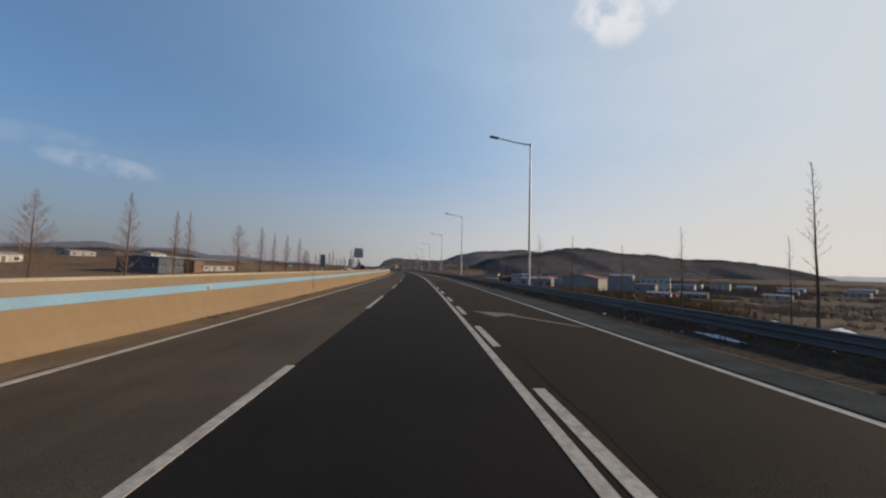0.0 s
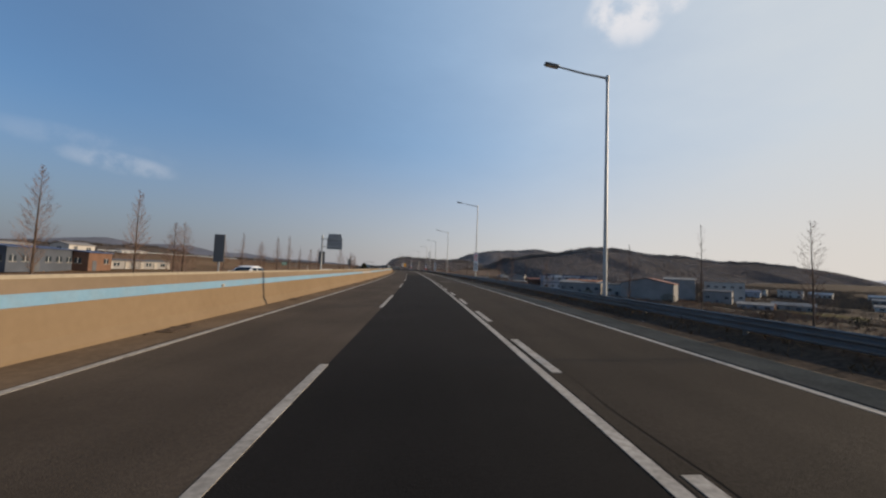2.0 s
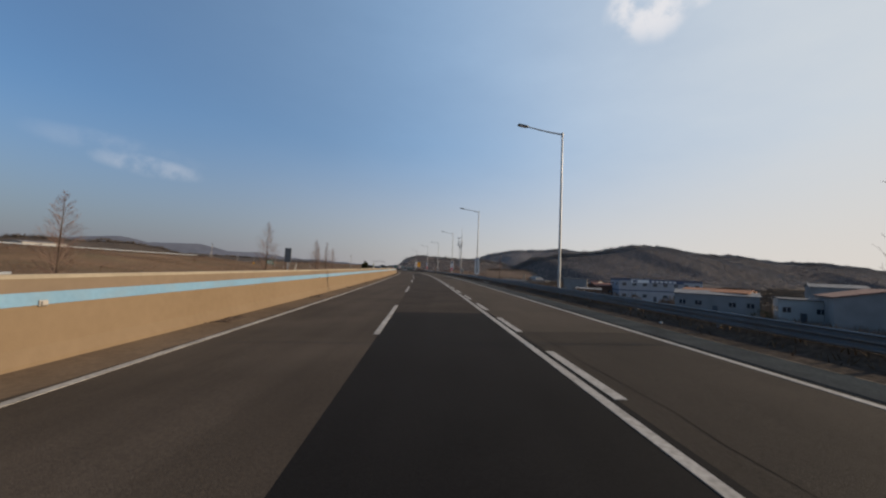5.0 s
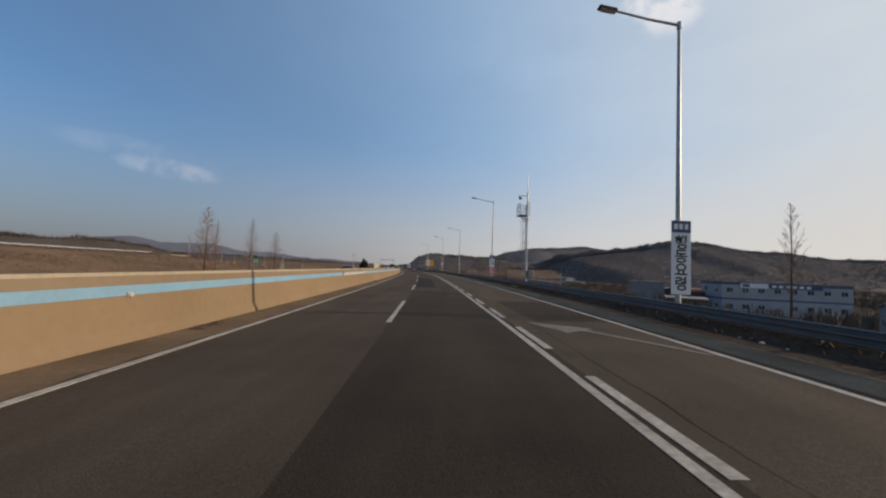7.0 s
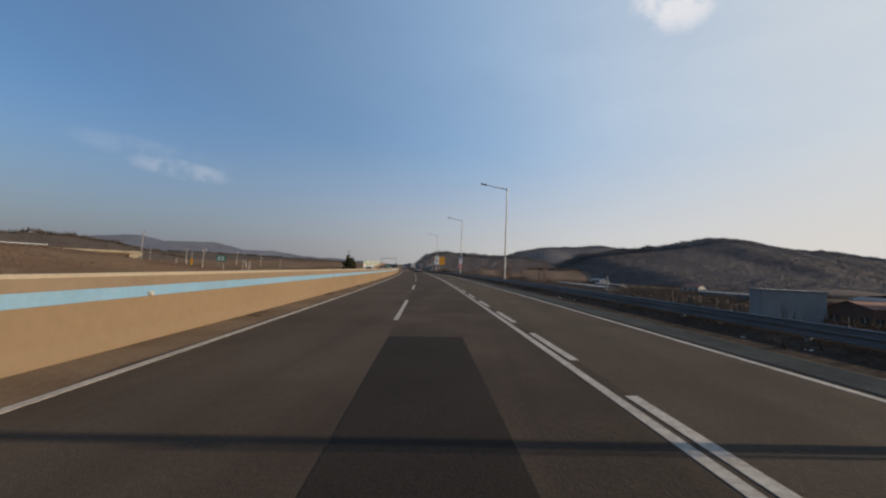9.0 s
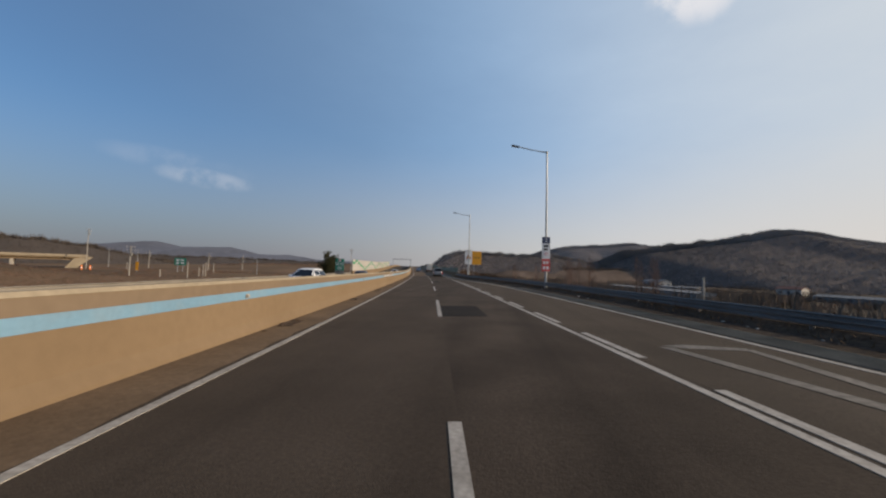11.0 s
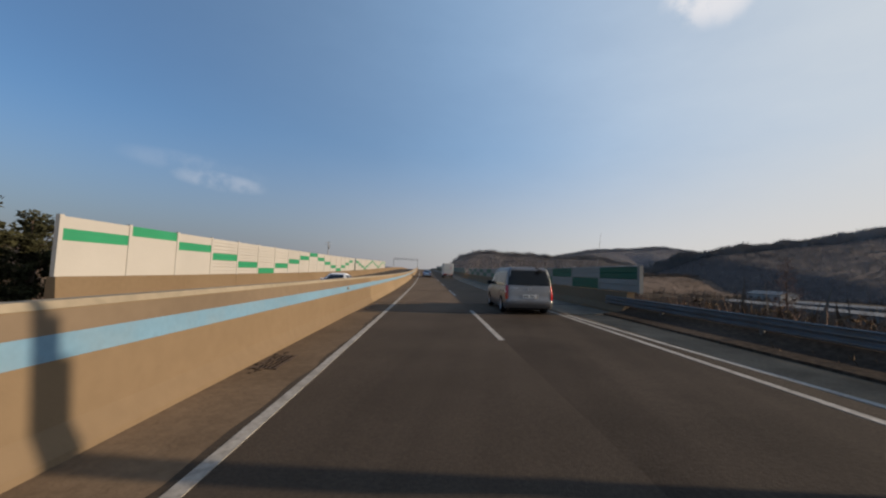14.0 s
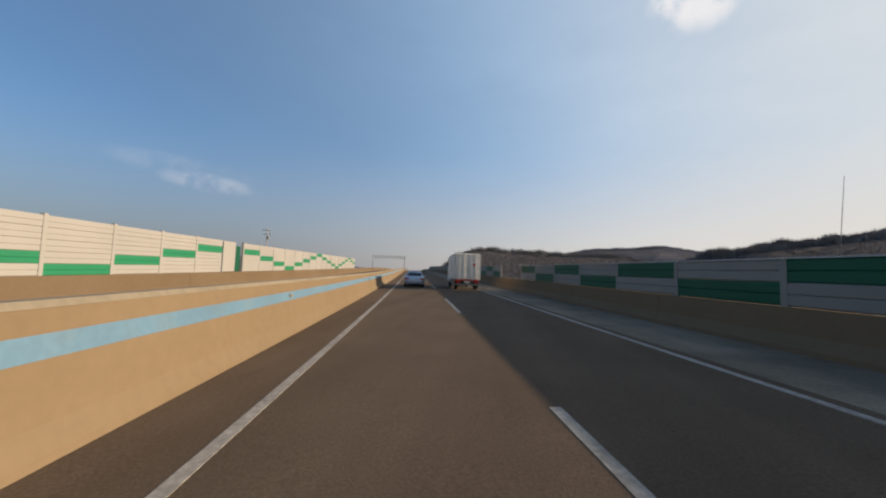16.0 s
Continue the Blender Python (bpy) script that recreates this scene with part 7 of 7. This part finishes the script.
works = hall(86.8, 276.6, 32.6, 12, 2.0, 82, M["wall_blue"], M["roof_blue"], "pale blue two-storey works with dark blue trim", 0, 2, 8, trim=M["roof_blue"])
wt = 2.0 - works.matrix_world.translation.z
part("name_board", box(-6.16, 4.5, wt - 1.35, -6.10, 11.5, wt - 0.05), M["sign_white"], works, "white name board")
part("name_mark", box(-6.20, 9.2, wt - 1.1, -6.165, 11.0, wt - 0.3), M["roof_blue"], works)
part("name_board", box(-6.16, -9.0, wt - 1.35, -6.10, 4.1, wt - 0.05), M["roof_blue"], works, "dark blue name board")
for k in range(6):
    part("bar", box(-6.20, 2.4 - 1.7 * k, wt - 1.05, -6.165, 3.5 - 1.7 * k, wt - 0.35), M["sign_white"], works)
hall(68.5, 286.5, 10.6, 8, -1.7, 95, M["wall_brick"], M["roof_red"], "brick house with a rust-red roof", 1.2, 1, 4)
hall(59, 295.5, 10.5, 9, 0.9, 68, M["wall_grey"], M["roof_grey"], "plain grey block without windows", 0, windows=False)
hall(76, 224, 16, 10, -0.6, 40, M["wall_grey"], M["roof_orange"], "grey-green shed with a rusty orange roof", 0.8, windows=False)
hall(54, 427, 74, 7, -3.2, 4, M["wall_grey"], M["roof_grey"], "very long low grey shed along the fields", 0.5, windows=False)
building(165, 385, 30, 7, 2.2, 5, M["wall_grey"], M["roof_grey"], "long low grey shed", 0.8, cols=6)
building(135, 440, 24, 6, 2.0, 8, M["wall_grey"], M["roof_grey"], "long low grey shed", 0.6, cols=5)
building(185, 430, 10, 8, 3.2, 20, M["wall_white"], M["roof_red"], "white house with a red roof", 1.3, cols=3)
building(190, 345, 12, 8, 3.2, -10, M["wall_white"], M["roof_grey"], "white house with a grey roof", 1.3, cols=3)
building(225, 400, 14, 9, 3.4, 10, M["wall_grey"], M["roof_dark"], "grey house with a dark roof", 1.4, cols=3)
building(150, 480, 16, 8, 3.4, 0, M["wall_white"], M["roof_grey"], "white house with a grey roof", 1.3, cols=4)
building(26, 560, 14, 9, 4.4, 0, M["wall_white"], M["roof_grey"], "white house beside the road", 1.2, cols=4)
building(36, 640, 18, 10, 5.0, 0, M["wall_white"], M["roof_red"], "white roadside house with a red roof", 1.5, cols=4)
# left of the road
hall(-90, 124.5, 15, 12, 3.4, 185, M["wall_dim"], M["roof_blue"], "blue-grey workshop with a blue roof, darkened for shade", 0.5, 1, 6)
hall(-86, 135.5, 7, 9, 3.0, 185, M["wall_brick"], M["roof_blue"], "brick annex under a dark blue roof", 0.4, 1, 2)
lean = hall(-84.5, 148.5, 18.5, 7, 0.9, 172, M["wall_grey"], M["roof_dark"], "low shed with white piers and a row of windows", 0.3, 1, 4)
for k in range(5):
    part("pier", box(-3.7, -9.2 + 4.3 * k, 0.0, -3.45, -8.2 + 4.3 * k, 0.9 - lean.matrix_world.translation.z), M["concrete_grey"], lean, "pale concrete pier")
building(-120, 70, 14, 10, 6.0, 170, M["wall_white"], M["roof_grey"], "cream block of flats in the fields", 0, 2, 4)
building(-150, 150, 12, 8, 3.0, 170, M["wall_white"], M["roof_grey"], "low white farm building", 1.0, cols=3)
building(-120, 190, 9, 7, 2.8, 170, M["wall_white"], M["roof_grey"], "small white farm building", 1.0, cols=2)
building(-190, 250, 16, 8, 3.0, 170, M["wall_grey"], M["roof_grey"], "low grey farm shed", 0.8, cols=3)
building(-165, 300, 18, 8, 2.8, 170, M["wall_white"], M["roof_grey"], "low white building by the ramp", 0.5, cols=4)


def flat_patch(name, pts, material, label, category, lift=0.05):
    bm = bmesh.new()
    vs = [bm.verts.new(at(x, s, land(x, s) + lift)) for x, s in pts]
    bm.faces.new(vs)
    bmesh.ops.triangulate(bm, faces=bm.faces)
    bmesh.ops.subdivide_edges(bm, edges=bm.edges[:], cuts=5, use_grid_fill=True)
    ob = part(name, bm, material, None)
    tagged(ob, label, category, "fields below the road", "structure")


FIELD = ((163, 178), (155, 168), (142, 172), (130, 196), (120, 214), (112, 226), (122, 232), (134, 222), (146, 208), (156, 196), (163, 188))
flat_patch("crop_field", [site(*q) for q in FIELD], M["crop"], "yellow-green winter crop field", "field", 0.35)
flat_patch("dirt_track", [site(*q) for q in ((160, 160), (166, 166), (170, 178), (169, 192), (158, 206), (155, 203), (164, 190), (165.5, 179), (162, 169), (157, 163))], M["track"], "pale dirt track round the field", "track", 0.40)


# ---- left: overpass, poles, signs ----
def overpass():
    t = thing("overpass", pose_at(-148, 421, -2.0, 40), "concrete road overpass with a slanted abutment", "bridge", kind="structure")
    part("deck", box(-60, -5, 3.3, 0.5, 5, 3.9, 0.06), M["concrete_light"], t)
    part("edge_beam", box(-60, -5.35, 3.75, 3.0, -5.0, 4.75, 0.04), M["coping"], t, "pale edge beam")
    part("edge_beam", box(-60, 5.0, 3.75, 3.0, 5.35, 4.75, 0.04), M["coping"], t, "pale edge beam")
    for y in (-3.6, 0.0, 3.6):
        part("girder", box(-60, y - 0.35, 2.5, -1.0, y + 0.35, 3.295, 0.03), M["concrete_light"], t)
    bm = bmesh.new()
    pts = [(0.5, 3.9), (4.6, 3.9), (3.6, 2.9), (-2.2, -3.0), (-5.0, -3.0), (-1.0, 3.3)]
    ends = [[bm.verts.new((x, y, z)) for x, z in pts] for y in (-4.9, 4.9)]
    for k in range(6):
        bm.faces.new((ends[0][k], ends[0][(k + 1) % 6], ends[1][(k + 1) % 6], ends[1][k]))
    bm.faces.new(ends[0][::-1])
    bm.faces.new(ends[1])
    bmesh.ops.recalc_face_normals(bm, faces=bm.faces)
    part("abutment", bm, M["coping"], t, "pale slanted abutment")
    for x in (-18, -36, -54):
        part("pier", box(x - 0.5, -4, -4, x + 0.5, 4, 2.505, 0.1), M["concrete_grey"], t)


overpass()


def utility_pole(x, s, top, arms=True):
    z0 = land(x, s)
    t = thing("utility_pole", pose_at(x, s, z0), "grey concrete utility pole with cross arms", "utility pole", "poles in the fields")
    h = top - z0
    part("pole", tube([(0, 0, -0.4), (0, 0, h)], [0.17, 0.10], 8), M["concrete_grey"], t, smooth=True)
    if arms:
        for z in (h - 0.4, h - 1.3):
            a = part("cross_arm", box(-1.1, -0.05, z - 0.05, 1.1, 0.05, z + 0.05), M["rail"], t)
            for k in (-1.0, -0.4, 0.4, 1.0):
                part("insulator", tube([(k, 0, z + 0.05), (k, 0, z + 0.28)], [0.05, 0.03], 6), M["sign_white"], a)
        part("transformer", tube([(0.35, 0, h - 2.6), (0.35, 0, h - 1.8)], 0.22, 10), M["panel_grey"], t)


for x, s, top in ((-138.5, 414, 13.6), (-82, 359.5, 5.6), (-96, 425, 5.0), (-126, 432, 5.5), (-88, 440, 4.0), (-40, 461.6, 9.8)):
    utility_pole(x, s, top, True)


def concrete_post(wx, wy, top):
    x, t = site(wx, wy)
    z = land(x, t)
    ob = thing("concrete_post", pose_at(x, t, z), "pale concrete post in the fields", "post")
    h = top - at(x, t, z).z
    part("shaft", box(-0.3, -0.3, -0.4, 0.3, 0.3, h, 0.04), M["concrete_grey"], ob)
    part("cap", box(-0.36, -0.36, h, 0.36, 0.36, h + 0.12, 0.02), M["concrete_grey"], ob)


concrete_post(52.6, 384.5, 2.4)


def small_lamp(x, s, top):
    z0 = land(x, s)
    t = thing("small_lamp", pose_at(x, s, z0), "slim street lamp on the side road", "street lamp", "lamps on the side road")
    h = top - z0
    part("pole", tube([(0, 0, -0.3), (0, 0, h)], [0.08, 0.05], 8), M["galv"], t)
    part("arm", tube([(0, 0, h - 0.05), (1.5, 0, h + 0.15)], 0.04, 6), M["galv"], t)
    part("lamp_head", box(1.4, -0.1, h + 0.08, 2.0, 0.1, h + 0.2, 0.03), M["lamp_head"], t)
    part("arm", tube([(0, 0, h - 0.05), (-1.5, 0, h + 0.15)], 0.04, 6), M["galv"], t)
    part("lamp_head", box(-2.0, -0.1, h + 0.08, -1.4, 0.1, h + 0.2, 0.03), M["lamp_head"], t)


for x, s, top in ((-101.5, 390, 5.1), (-150, 440, 6.0), (-66, 402, 2.6)):
    small_lamp(x, s, top)


def small_sign(x, s):
    t = thing("direction_sign", pose_at(x, s, land(x, s)), "small green direction sign on two posts", "road sign")
    part("panel", box(-2.1, -0.05, 2.4, 2.1, 0.0, 5.1), M["sign_green"], t, "green panel")
    bars(t, -1.7, 1.7, 2.7, 4.8, 2, 2, M["sign_white"], -0.06)
    for px in (-0.9, 0.9):
        part("post", box(px - 0.06, 0, -0.3, px + 0.06, 0.12, 4.2), M["galv"], t)


small_sign(-93.4, 400.5)


def field_post(x, s, top):
    t = thing("field_post", pose_at(x, s, land(x, s)), "pale slim post beside the side road", "post", "posts beside the side road")
    h = top - land(x, s)
    part("shaft", tube([(0, 0, -0.3), (0, 0, h)], [0.13, 0.11], 8), M["concrete_grey"], t, smooth=True)
    part("cap", tube([(0, 0, h), (0, 0, h + 0.06)], [0.15, 0.13], 8), M["galv"], t)


for x, s, top in ((-75, 361, -0.6), (-68, 361.3, 1.6), (-70.5, 371.4, 0.0), (-70, 372.6, 0.9), (-70, 374, 1.5), (-110, 402, 1.0), (-118, 408, 0.2), (-84, 406, 0.8)):
    field_post(x, s, top)


def pole_board(x, s):
    t = thing("pole_board", pose_at(x, s, land(x, s)), "tall orange board tied to a lamp post", "sign")
    part("panel", box(-0.5, -0.16, 0.4, 0.5, -0.1, 3.4, 0.02), M["sign_orange"], t)
    part("strap", box(-0.12, -0.1, 2.6, 0.12, 0.1, 2.68), M["galv"], t)


pole_board(-101.5, 390)


def cone_post(x, s):
    t = thing("traffic_drum", pose_at(x, s, land(x, s)), "orange traffic drum beside the side road", "traffic drum", "traffic drums")
    part("body", lathe([(0.35, 0), (0.33, 0.5), (0.25, 1.3), (0.2, 1.7), (0.01, 1.72)], 14), M["cone"], t)
    part("white_band", lathe([(0.325, 0.62), (0.30, 0.9)], 14), M["sign_white"], t)


for x, s in ((-127.6, 399), (-126.2, 401)):
    cone_post(x, s)


def thin_mast(x, s, top):
    t = thing("antenna_mast", pose_at(x, s, land(x, s)), "thin guyed antenna mast behind the noise wall", "mast")
    part("mast", tube([(0, 0, -0.3), (1.6, 0, top + 4)], [0.05, 0.02], 6), M["rail"], t)


thin_mast(29.2, 395.3, 10.6)
